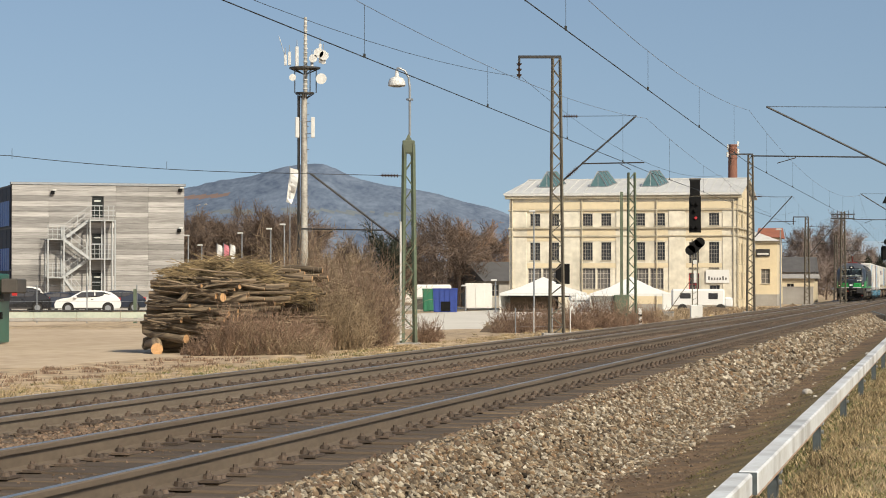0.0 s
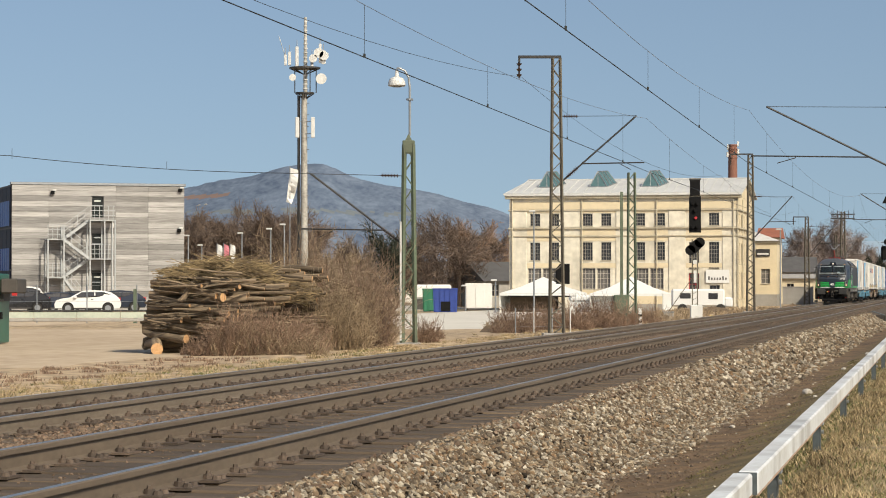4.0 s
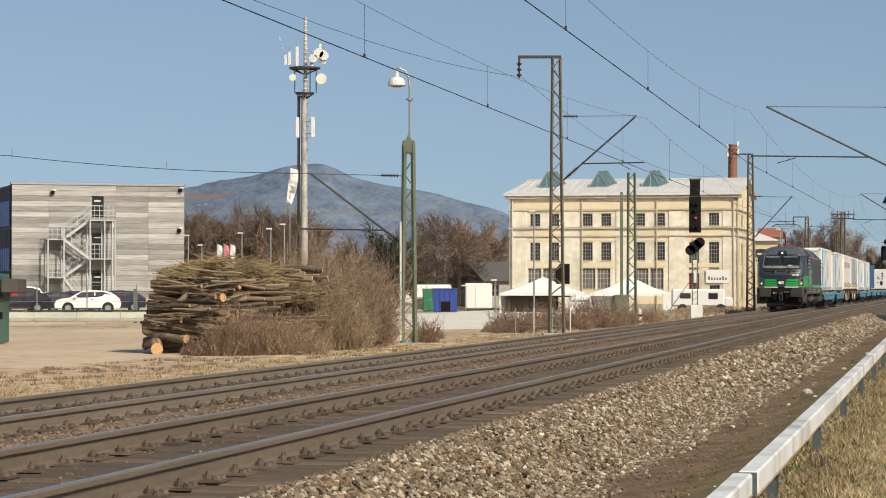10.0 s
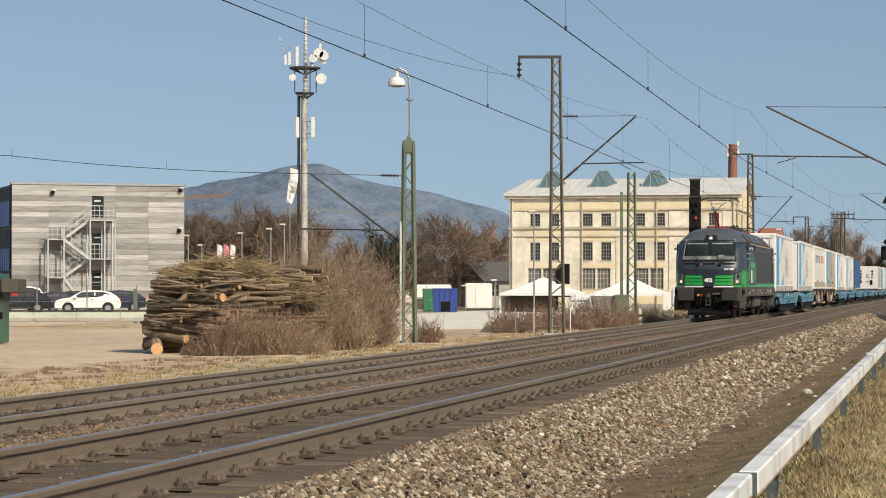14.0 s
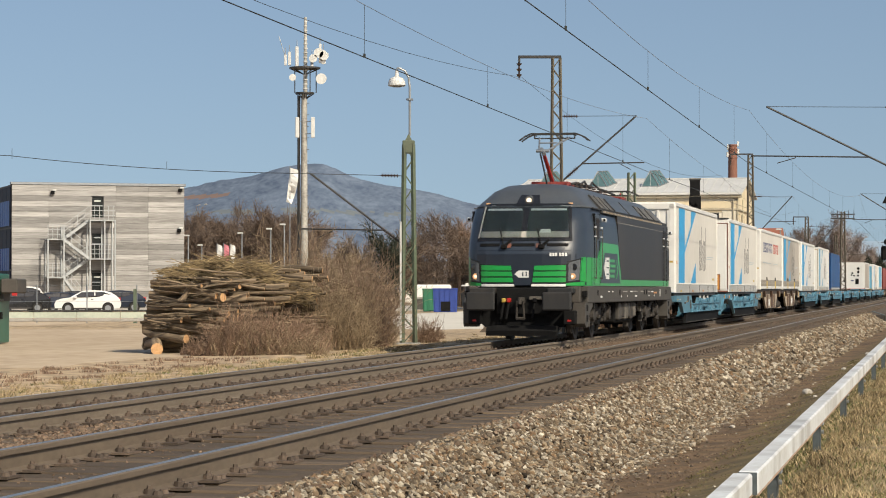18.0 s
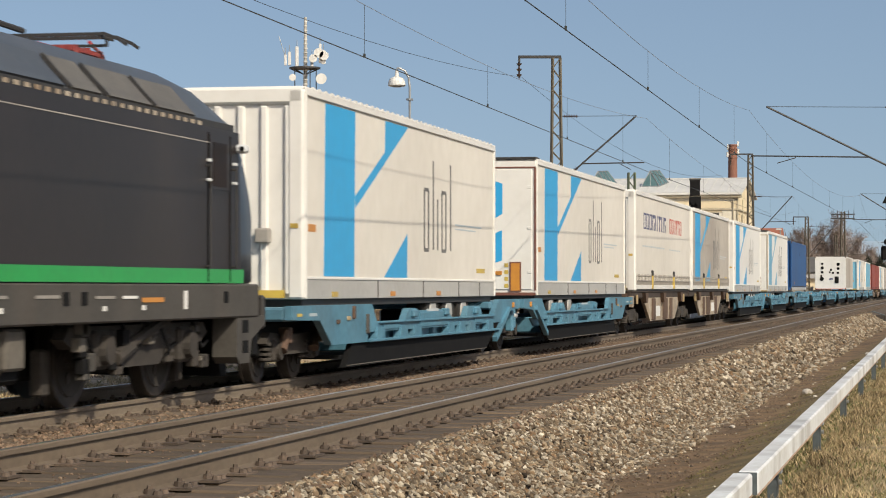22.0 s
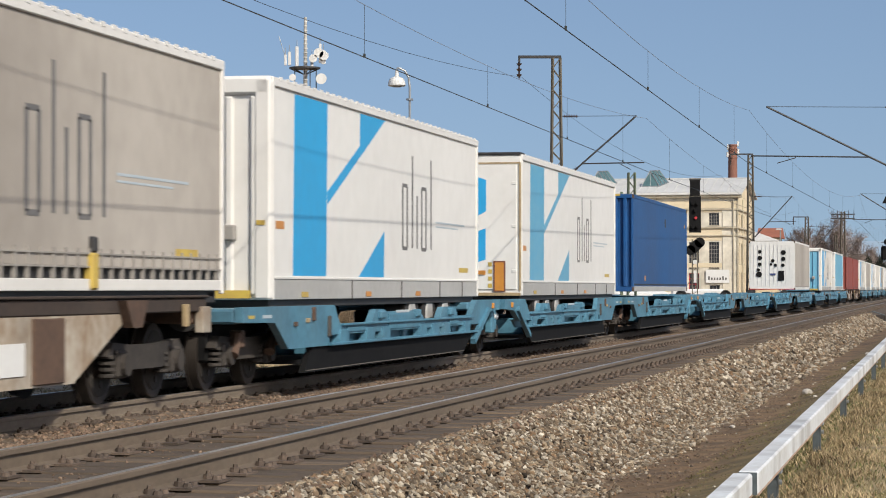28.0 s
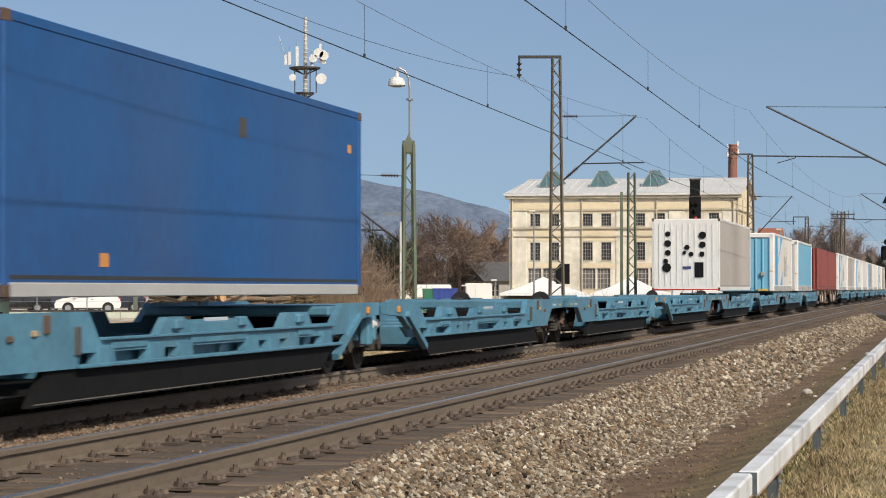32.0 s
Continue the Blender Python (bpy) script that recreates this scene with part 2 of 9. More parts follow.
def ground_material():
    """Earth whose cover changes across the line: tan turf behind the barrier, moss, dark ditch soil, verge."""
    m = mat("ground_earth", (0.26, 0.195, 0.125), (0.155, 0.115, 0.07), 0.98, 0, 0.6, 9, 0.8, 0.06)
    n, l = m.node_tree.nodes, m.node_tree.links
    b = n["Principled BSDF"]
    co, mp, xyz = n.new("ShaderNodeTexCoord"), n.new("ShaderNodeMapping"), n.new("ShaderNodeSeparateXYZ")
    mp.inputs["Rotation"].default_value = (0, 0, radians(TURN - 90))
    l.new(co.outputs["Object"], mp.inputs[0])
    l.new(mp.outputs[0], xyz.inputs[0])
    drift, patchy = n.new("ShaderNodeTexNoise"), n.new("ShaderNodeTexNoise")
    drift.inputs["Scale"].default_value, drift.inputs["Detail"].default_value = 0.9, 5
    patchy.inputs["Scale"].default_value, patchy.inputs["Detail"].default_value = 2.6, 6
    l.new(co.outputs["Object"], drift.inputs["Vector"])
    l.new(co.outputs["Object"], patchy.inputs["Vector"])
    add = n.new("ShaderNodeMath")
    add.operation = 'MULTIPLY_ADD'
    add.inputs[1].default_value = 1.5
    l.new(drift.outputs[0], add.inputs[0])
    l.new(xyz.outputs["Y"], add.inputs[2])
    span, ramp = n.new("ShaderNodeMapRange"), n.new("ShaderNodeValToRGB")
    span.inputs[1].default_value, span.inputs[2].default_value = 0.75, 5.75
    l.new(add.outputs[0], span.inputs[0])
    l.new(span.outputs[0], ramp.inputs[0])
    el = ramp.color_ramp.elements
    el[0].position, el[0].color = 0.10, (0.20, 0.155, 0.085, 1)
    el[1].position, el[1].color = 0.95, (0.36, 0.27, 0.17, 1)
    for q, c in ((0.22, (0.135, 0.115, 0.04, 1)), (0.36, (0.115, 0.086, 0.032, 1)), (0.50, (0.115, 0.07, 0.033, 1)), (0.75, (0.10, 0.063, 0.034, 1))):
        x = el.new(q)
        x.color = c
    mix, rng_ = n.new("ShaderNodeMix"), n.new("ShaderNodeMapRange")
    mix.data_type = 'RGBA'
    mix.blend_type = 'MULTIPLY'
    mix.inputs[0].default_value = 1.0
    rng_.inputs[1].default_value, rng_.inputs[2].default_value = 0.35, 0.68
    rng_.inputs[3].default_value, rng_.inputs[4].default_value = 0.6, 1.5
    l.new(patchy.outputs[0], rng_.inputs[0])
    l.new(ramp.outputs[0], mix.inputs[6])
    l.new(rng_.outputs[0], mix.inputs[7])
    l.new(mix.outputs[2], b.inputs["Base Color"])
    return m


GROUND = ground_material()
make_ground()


def inside(x, y, poly):
    r = False
    for (x0, y0), (x1, y1) in zip(poly, poly[1:] + poly[:1]):
        if (y0 > y) != (y1 > y) and x < (x1 - x0) * (y - y0) / (y1 - y0) + x0:
            r = not r
    return r


def patch(name, outline, lift, material, label, step=0.7):
    """A sheet with an uneven outline laid on the ground."""
    bm = bmesh.new()
    back = TRACK.inverted()
    xs = [v[0] for v in outline]
    ys = [v[1] for v in outline]
    verts = {}

    def vert(i, j):
        if (i, j) not in verts:
            x, y = min(xs) + i * step, min(ys) + j * step * 2
            q = back @ Vector((x, y, 0))
            z = ground_z(q.y) + hollow(q.x, q.y) + lift
            if -3 < q.y < 15 and q.x < 180:
                z += 0.05 * noise.noise((q.x * 0.6, q.y * 0.9, 3)) + 0.02 * noise.noise((q.x * 1.1, q.y * 1.6, 9))
            verts[i, j] = bm.verts.new((x, y, z))
        return verts[i, j]
    for i in range(int((max(xs) - min(xs)) / step) + 1):
        for j in range(int((max(ys) - min(ys)) / step / 2) + 1):
            x, y = min(xs) + (i + 0.5) * step, min(ys) + (j + 0.5) * step * 2
            if inside(x + 0.9 * noise.noise((x * 0.6, y * 0.25, 2)), y + 3.0 * noise.noise((x * 0.5, y * 0.2, 7)), outline):
                bm.faces.new((vert(i, j), vert(i + 1, j), vert(i + 1, j + 1), vert(i, j + 1)))
    for v in {v for e in bm.edges if e.is_boundary for v in e.verts}:
        v.co.z -= lift + 0.03
    ob = finish(name, bm, material, smooth=True)
    return tagged(ob, label, name.replace("_", " "), kind="structure")


patch("sandy_yard", [(-15.5, 41), (-9.2, 44.0), (-7.6, 50), (-5.0, 58), (-4.5, 70), (-8, 90), (-12, 150), (-40, 160), (-45, 90), (-24, 52)], 0.018, SAND, "bare sandy yard with tyre marks")
patch("gravel_yard", [(-0.6, 107), (1.2, 109), (2.6, 112), (5, 125), (9, 150), (14, 175), (20, 190), (6, 210), (0, 235), (-6, 230), (-6, 160), (-2.6, 112)], 0.03, GRAVEL, "pale gravel yard in the sun")


# ---- track ----
def ballast_bed(p, z_top, name, material):
    bm = bmesh.new()
    prof = [(p - 2.35, -0.62), (p - 1.62, z_top - 0.06), (p - 1.3, z_top), (p + 1.3, z_top), (p + 1.75, z_top - 0.05), (p + 2.5, -0.62)]
    rings = []
    ss = [0 + 0.6 * i for i in range(90)] + [54 + 6 * i for i in range(60)] + [420, 520, 800, 1500]
    for s in ss:
        rings.append([TRACK @ Vector((s, q + 0.05 * noise.noise((s, q, 0)), z + (0.03 * noise.noise((s * 1.3, q * 2, 2)) if z > -0.5 else 0))) for q, z in prof])
    vs = [[bm.verts.new(v) for v in r] for r in rings]
    for a, b in zip(vs, vs[1:]):
        for i in range(len(prof) - 1):
            bm.faces.new((a[i], a[i + 1], b[i + 1], b[i]))
    bmesh.ops.recalc_face_normals(bm, faces=list(bm.faces))
    ob = finish(name, bm, material, smooth=True)
    if ob.data.polygons[2].normal.z < 0:
        ob.data.flip_normals()
    return tagged(ob, "brown dusty ballast bed under the rails", "ballast", kind="structure")


def rail_mesh(s0, s1):
    """A flat-bottomed rail, 17 cm high, its running surface polished."""
    prof = [(-0.070, -0.172), (0.070, -0.172), (0.070, -0.160), (0.012, -0.140), (0.008, -0.05), (0.035, -0.043), (0.036, -0.010), (0.028, 0), (-0.028, 0), (-0.036, -0.010), (-0.035, -0.043), (-0.008, -0.05), (-0.012, -0.140), (-0.070, -0.160)]
    bm = bmesh.new()
    loft(bm, [[(s, y, z) for y, z in prof] for s in (s0, s1)])
    for fc in bm.faces:
        c = fc.calc_center_median()
        if c.z > -0.003 and fc.normal.z > 0.9:
            fc.material_index = 1
    return bm


def make_track(name, p, z, label, web):
    """Two rails with sleepers and fastenings."""
    t = thing(name, line(0, p, z), label, "railway track")
    for side in (-0.7535, 0.7535):
        r = part("rail", rail_mesh(-20, 900), [web, RAIL_TOP], t, "rusty rail with a polished head")
        r.location = (0, side, 0)
    me = None
    rnd = random.Random(5)
    s, k = 9.0, 0
    bmc = bmesh.new()
    far = bmesh.new()
    while s < 190:
        if k < 140:
            if me is None:
                bm = bmesh.new()
                box(bm, -0.13, 0.13, -1.3, 1.3, -0.34, -0.176, 0.015)
                ob = part("sleeper", bm, SLEEPER, t)
                me = ob.data
            else:
                ob = new("sleeper", me)
                ob.parent = t
            ob.location = (s, rnd.uniform(-0.03, 0.03), rnd.uniform(-0.01, 0.004))
        else:
            box(far, s - 0.13, s + 0.13, -1.3, 1.3, -0.34, -0.176)
        for rail in (-0.7535, 0.7535):
            for sd in (-1, 1):
                y = rail + sd * 0.125
                box(bmc, s - 0.15, s + 0.15, y - 0.085, y + 0.085, -0.178, -0.160)
                j = rnd.uniform(-0.012, 0.012)
                tube(bmc, (s + j, y - sd * 0.035, -0.160), (s + j, y - sd * 0.035, -0.128), 0.042, 0.036, 8)
                tube(bmc, (s + j, y - sd * 0.035, -0.128), (s + j, y - sd * 0.035, -0.106), 0.020, 0.016, 6)
                for o in (-0.06, 0.06):
                    tube(bmc, (s + o + j, y + sd * 0.04, -0.165), (s + o + j, y + sd * 0.04, -0.134), 0.036, 0.026, 7)
        s += 0.63
        k += 1
    part("fastening", bmc, CLIP, t, "rusty bolted rail fastenings")["kind"] = "stuff"
    part("far_sleeper", far, SLEEPER, t)["kind"] = "stuff"
    return t


ballast_bed(P1, -0.090, "ballast_near", BED_NEAR)
ballast_bed(P2, -0.188, "ballast_far", BALLAST)
make_track("railway_track", P1, Z1, "near railway track with brown rails on timber sleepers", RAIL_OLD)
make_track("railway_track", P2, 0.0, "far railway track with brown rails beside a grass verge", RAIL_SIDE)


# ---- stones, grass ----
def stones(name, n, srange, place, size, material, label, seed):
    """Loose broken stones; place(s, u) gives offset and height."""
    rng = np.random.default_rng(seed)
    base = np.array([(1, 0, 0), (-1, 0, 0), (0, 1, 0), (0, -1, 0), (0, 0, 1), (0, 0, -1), (.6, .6, .55), (-.6, .6, .5), (.6, -.6, .5), (-.6, -.6, .55)], float)
    tri = [(4, 6, 7), (4, 7, 9), (4, 9, 8), (4, 8, 6), (0, 6, 8), (2, 7, 6), (1, 9, 7), (3, 8, 9), (0, 2, 6), (2, 1, 7), (1, 3, 9), (3, 0, 8), (5, 2, 0), (5, 1, 2), (5, 3, 1), (5, 0, 3)]
    tm = np.array(TRACK.to_3x3())
    s = srange[0] + (srange[1] - srange[0]) * rng.random(n) ** srange[2]
    at = np.array([(q, *place(q, w)) for q, w in zip(s, rng.random(n))])
    v = base[None] * rng.uniform(0.65, 1.25, (n, 10, 1)) * rng.uniform(0.6, 1.2, (n, 1, 3)) * (size * rng.uniform(0.6, 1.5, (n, 1, 1)))
    a, b = rng.uniform(0, 6.28, (n, 1)), rng.uniform(-0.7, 0.7, (n, 1))
    x, z = v[..., 0] * np.cos(b) - v[..., 2] * np.sin(b), v[..., 0] * np.sin(b) + v[..., 2] * np.cos(b)
    v = np.stack([x * np.cos(a) + v[..., 1] * np.sin(a), -x * np.sin(a) + v[..., 1] * np.cos(a), z], -1)
    verts = ((v + at[:, None]) @ tm.T).reshape(-1, 3).tolist()
    faces = (np.arange(n)[:, None, None] * 10 + np.array(tri)[None]).reshape(-1, 3).tolist()
    return tagged(cloud(name, verts, faces, material), label, "ballast stones", kind="stuff")


def slope_near(s, u):
    p = 2.85 + u ** 0.8 * 1.5
    t = min(1, max(0, (p - 3.3) / 0.82))
    return p, -0.57 + t * 0.47


def earth_z(s, p):
    return ground_z(p) + 0.05 * noise.noise((s * 0.6, p * 0.9, 3)) + 0.02 * noise.noise((s * 1.1, p * 1.6, 9))


def slope_foot(s, u):
    p = 1.45 + u ** 0.6 * 1.8
    return p, earth_z(s, p)


stones("ballast_stone", 5000, (10, 50, 1.3), slope_foot, 0.011, STONE_RED, "earth-stained stones strewn in the ditch", 12)
stones("ballast_stone", 700, (10, 60, 1.2), slope_foot, 0.017, STONE, "few pale stones strewn in the ditch", 13)
stones("ballast_stone", 33000, (10, 44, 1.35), slope_near, 0.027, STONE, "pale broken ballast stones on the slope", 1)
stones("ballast_stone", 10000, (40, 130, 1.4), slope_near, 0.052, STONE, "pale broken ballast stones on the slope", 2)
stones("ballast_stone", 1500, (10, 50, 1.3), lambda s, u: (P1 - 0.62 + u * 1.24, -0.09), 0.013, STONE_RED, "small brown stones between the rails", 14)
stones("ballast_stone", 6000, (20, 75, 1.3), lambda s, u: (P2 - 0.62 + u * 1.24, -0.188), 0.016, STONE_RED, "small brown stones between the rails", 15)
stones("ballast_stone", 15000, (12, 75, 1.3), lambda s, u: (7.1 + u * 1.6, -0.12 - 0.07 * min(1, max(0, u * 1.6 - 0.3))), 0.022, STONE_RED, "rust-brown ballast stones between the tracks", 3)
stones("ballast_stone", 2000, (10, 60, 1.2), lambda s, u: (4.05 + u * 0.38, -0.10), 0.026, STONE_RED, "rust-brown ballast stones beside the rail", 4)
stones("ballast_stone", 2600, (14, 80, 1.2), lambda s, u: (11.0 + u * 0.6, -0.2 - u * 0.15), 0.035, STONE, "grey ballast stones on the far shoulder", 6)


def loose_stone(x, y, z, r, seed, label):
    bm = bmesh.new()
    bmesh.ops.create_icosphere(bm, subdivisions=2, radius=r)
    for v in bm.verts:
        v.co *= 1 + 0.35 * noise.noise(v.co / r * 1.3 + Vector((seed, 0, 0)))
        v.co.z *= 0.7
    ob = finish("stone", bm, PALE_STONE)
    ob.matrix_world = pose(x, y, z + r * 0.45)
    return tagged(ob, label, "stone", "pale stones in the ditch")


PALE_STONE = mat("pale_limestone", (0.66, 0.62, 0.55), (0.45, 0.41, 0.35), 0.9, 0, 6, 40, 0.4, 0.01)
for q, p, r in ((40.5, 2.3, 0.085), (36.5, 2.35, 0.03), (38.2, 2.05, 0.035), (52.0, 2.2, 0.05), (31.0, 2.7, 0.035), (33.5, 2.95, 0.03), (61.0, 2.0, 0.06)):
    at_ = TRACK @ Vector((q, p, earth_z(q, p)))
    loose_stone(at_.x, at_.y, at_.z, r, q, "pale broken stone lying on the ditch soil")


# ---- the train ----
NAVY = mat("navy_paint", (0.030, 0.042, 0.062), (0.026, 0.037, 0.055), 0.38, 0, 1.2, 12, 0.02, 0.002, grime=0.12)
NAVY_DARK = mat("dark_navy_paint", (0.014, 0.021, 0.036), (0.012, 0.018, 0.030), 0.34, 0, 1.2, 12, 0.02, 0.002, grime=0.1)
ROOF = mat("grey_roof_paint", (0.078, 0.088, 0.10), (0.06, 0.068, 0.078), 0.42, 0, 1.2, 12, 0.03, 0.002, grime=0.3)
ANTHRACITE = mat("anthracite_wrap", (0.030, 0.024, 0.023), (0.022, 0.018, 0.017), 0.42, 0, 0.8, 8, 0.03, 0.002, grime=0.2, spec=0.28)
GREEN = mat("bright_green_paint", (0.010, 0.34, 0.062), (0.012, 0.28, 0.052), 0.3, 0, 1.2, 12, 0.02, 0.002, grime=0.10)
FRAME_GREY = mat("underframe_grey", (0.074, 0.068, 0.060), (0.050, 0.045, 0.039), 0.7, 0, 2, 18, 0.15, 0.004, grime=0.45)
BOGIE = mat("dusty_bogie", (0.050, 0.042, 0.035), (0.020, 0.017, 0.015), 0.85, 0, 3, 25, 0.3, 0.006, grime=0.4)
BLACK_FRONT = mat("black_gloss", (0.012, 0.013, 0.015), (0.016, 0.016, 0.018), 0.2, 0, 3, 20, 0)
WHITE_PAINT = mat("white_paint", (0.80, 0.80, 0.78), (0.74, 0.73, 0.71), 0.45, 0, 3, 20, 0)
CURTAIN = mat("cream_curtain", (0.76, 0.725, 0.665), (0.68, 0.645, 0.585), 0.55, 0, 0.35, 3.0, 0.12, 0.03, grime=0.10)
CURTAIN_W = mat("white_curtain", (0.80, 0.79, 0.765), (0.72, 0.71, 0.685), 0.5, 0, 0.35, 3.0, 0.12, 0.03, grime=0.05)
CURTAIN_D = mat("dirty_curtain", (0.50, 0.46, 0.41), (0.40, 0.365, 0.32), 0.65, 0, 0.35, 2.5, 0.15, 0.03, grime=0.35)
WHITE_BODY = mat("white_trailer_panel", (0.80, 0.785, 0.75), (0.74, 0.72, 0.68), 0.4, 0, 0.6, 6, 0.03, 0.003, grime=0.12)
PRINT_BLUE = mat("blue_print", (0.028, 0.37, 0.74), (0.038, 0.34, 0.66), 0.5, 0, 0.4, 4, 0.08, 0.02, grime=0.08)
PRINT_FADED = mat("faded_blue_print", (0.10, 0.375, 0.60), (0.17, 0.41, 0.58), 0.5, 0, 0.4, 4, 0.08, 0.02, grime=0.1)
PRINT_GREY = mat("grey_print", (0.13, 0.125, 0.12), (0.18, 0.172, 0.165), 0.5, 0, 1, 6, 0)
PRINT_FAINT = mat("pale_blue_print", (0.42, 0.50, 0.56), (0.50, 0.55, 0.58), 0.5, 0, 1, 6, 0)
PRINT_NAVY = mat("navy_print", (0.035, 0.05, 0.16), (0.05, 0.06, 0.17), 0.5, 0, 1, 6, 0)
PRINT_RED = mat("red_print", (0.52, 0.07, 0.035), (0.48, 0.08, 0.05), 0.5, 0, 1, 6, 0)
SEAM = mat("curtain_seam", (0.34, 0.32, 0.29), (0.28, 0.26, 0.24), 0.7, 0, 1, 10, 0)
ALU = mat("pale_skirt", (0.49, 0.485, 0.47), (0.41, 0.405, 0.39), 0.5, 0.05, 0.8, 8, 0.05, 0.004, grime=0.15)
ORANGE = mat("orange_marker", (0.60, 0.26, 0.04), (0.52, 0.22, 0.04), 0.4, 0, 2, 10, 0)
YELLOW = mat("yellow_marker", (0.60, 0.44, 0.08), (0.50, 0.35, 0.08), 0.5, 0, 2, 10, 0, grime=0.2)
RED = mat("red_paint", (0.50, 0.02, 0.015), (0.42, 0.02, 0.015), 0.35, 0, 3, 10, 0, grime=0.15)
WAGON_BLUE = mat("pale_blue_wagon_paint", (0.10, 0.262, 0.37), (0.06, 0.165, 0.24), 0.5, 0, 1.2, 10, 0.08, 0.004, grime=0.3)
WAGON_BLUE_D = mat("weathered_blue_wagon_paint", (0.10, 0.24, 0.34), (0.07, 0.17, 0.245), 0.6, 0, 1.2, 10, 0.08, 0.004, grime=0.35)
RUST = mat("rusty_wagon", (0.13, 0.076, 0.048), (0.07, 0.043, 0.03), 0.85, 0, 1.5, 14, 0.2, 0.005, grime=0.3)
RUST_DARK = mat("dark_rust", (0.055, 0.036, 0.026), (0.03, 0.022, 0.018), 0.85, 0, 1.5, 14, 0.2, 0.005, grime=0.3)
BEIGE = mat("beige_wagon_paint", (0.50, 0.45, 0.37), (0.27, 0.19, 0.12), 0.7, 0, 1.3, 7, 0.06, 0.004, grime=0.7)
CONT_BLUE = mat("blue_container_paint", (0.005, 0.085, 0.275), (0.005, 0.058, 0.20), 0.5, 0, 0.5, 6, 0.05, 0.006, grime=0.16)
CONT_RED = mat("red_container_paint", (0.30, 0.055, 0.035), (0.24, 0.045, 0.03), 0.6, 0, 0.5, 6, 0.05, 0.006, grime=0.2)
REEFER = mat("reefer_white", (0.74, 0.74, 0.72), (0.68, 0.67, 0.64), 0.45, 0, 0.6, 6, 0.03, 0.003, grime=0.12)
TYRE = mat("tyre_rubber", (0.022, 0.021, 0.02), (0.035, 0.032, 0.03), 0.9, 0, 6, 30, 0.2, 0.004)
STEEL_TYRE = mat("wheel_steel", (0.055, 0.044, 0.036), (0.032, 0.026, 0.022), 0.55, 0.5, 6, 30, 0.1, 0.003)
LAMP_ON = glow("warm_lamp", (1.0, 0.86, 0.68), 1.1)
LAMP_MARK = glow("amber_lamp", (1.0, 0.55, 0.26), 0.45)
LENS = mat("headlight_lens", (0.15, 0.16, 0.17), (0.10, 0.105, 0.115), 0.12, 0.3, 5, 20, 0)

GRIT = mat("dusty_fitting", (0.15, 0.135, 0.115), (0.09, 0.08, 0.068), 0.85, 0, 4, 25, 0.2, 0.004, grime=0.3)
ROOF_GRILLE = mat("grille_grey", (0.15, 0.14, 0.125), (0.10, 0.095, 0.085), 0.6, 0.1, 2, 30, 0.2, 0.004, grime=0.4)
TAPE = mat("dark_red_tape", (0.20, 0.075, 0.05), (0.15, 0.065, 0.045), 0.6, 0, 3, 20, 0, grime=0.2)
TAPE_TAN = mat("tan_tape", (0.42, 0.32, 0.17), (0.34, 0.25, 0.14), 0.6, 0, 3, 20, 0, grime=0.2)
BUFFER = mat("buffer_grey", (0.014, 0.014, 0.015), (0.022, 0.021, 0.020), 0.6, 0, 2.5, 16, 0.1, 0.004, grime=0.3)
DOOR_GLASS = mat("brown_glass", (0.024, 0.012, 0.006), (0.013, 0.008, 0.005), 0.4, 0, 3, 20, 0, spec=0.08)
PANTO = mat("sooty_red_paint", (0.34, 0.045, 0.035), (0.20, 0.035, 0.03), 0.6, 0, 3, 12, 0.1, 0.003, grime=0.5)


def glass_mat(name, tint=(0.75, 0.82, 0.85)):
    m = bpy.data.materials.new(name)
    m.use_nodes = True
    b = m.node_tree.nodes["Principled BSDF"]
    b.inputs["Base Color"].default_value = (*tint, 1)
    b.inputs["Roughness"].default_value = 0.02
    b.inputs["Transmission Weight"].default_value = 1.0
    b.inputs["IOR"].default_value = 1.3
    return m


CAB_GLASS = glass_mat("cab_glass", (0.75, 0.82, 0.84))
CAB_DIM = mat("dim_cab", (0.022, 0.03, 0.033), (0.012, 0.016, 0.018), 0.8, 0, 1.5, 6, 0)
LAMP_PALE = mat("pale_fitting", (0.66, 0.68, 0.70), (0.55, 0.57, 0.59), 0.5, 0, 5, 30, 0)
TRAIN = []          # (thing, place along the train)
WHEELS = []         # (wheelset, place in its thing, radius)
HEAD = 44.2         # where the train's head stands at 19 s


def advance(t):
    """Metres run since 19 s."""
    d = t - 19
    return 11.0894 * d + 0.008716 * d ** 2 - 0.00065875 * d ** 3 + 0.000023154 * d ** 4


def on_train(name, at, label, category, group=""):
    ob = thing(name, line(HEAD + at, P2), label, category, group)
    TRAIN.append((ob, at))
    return ob


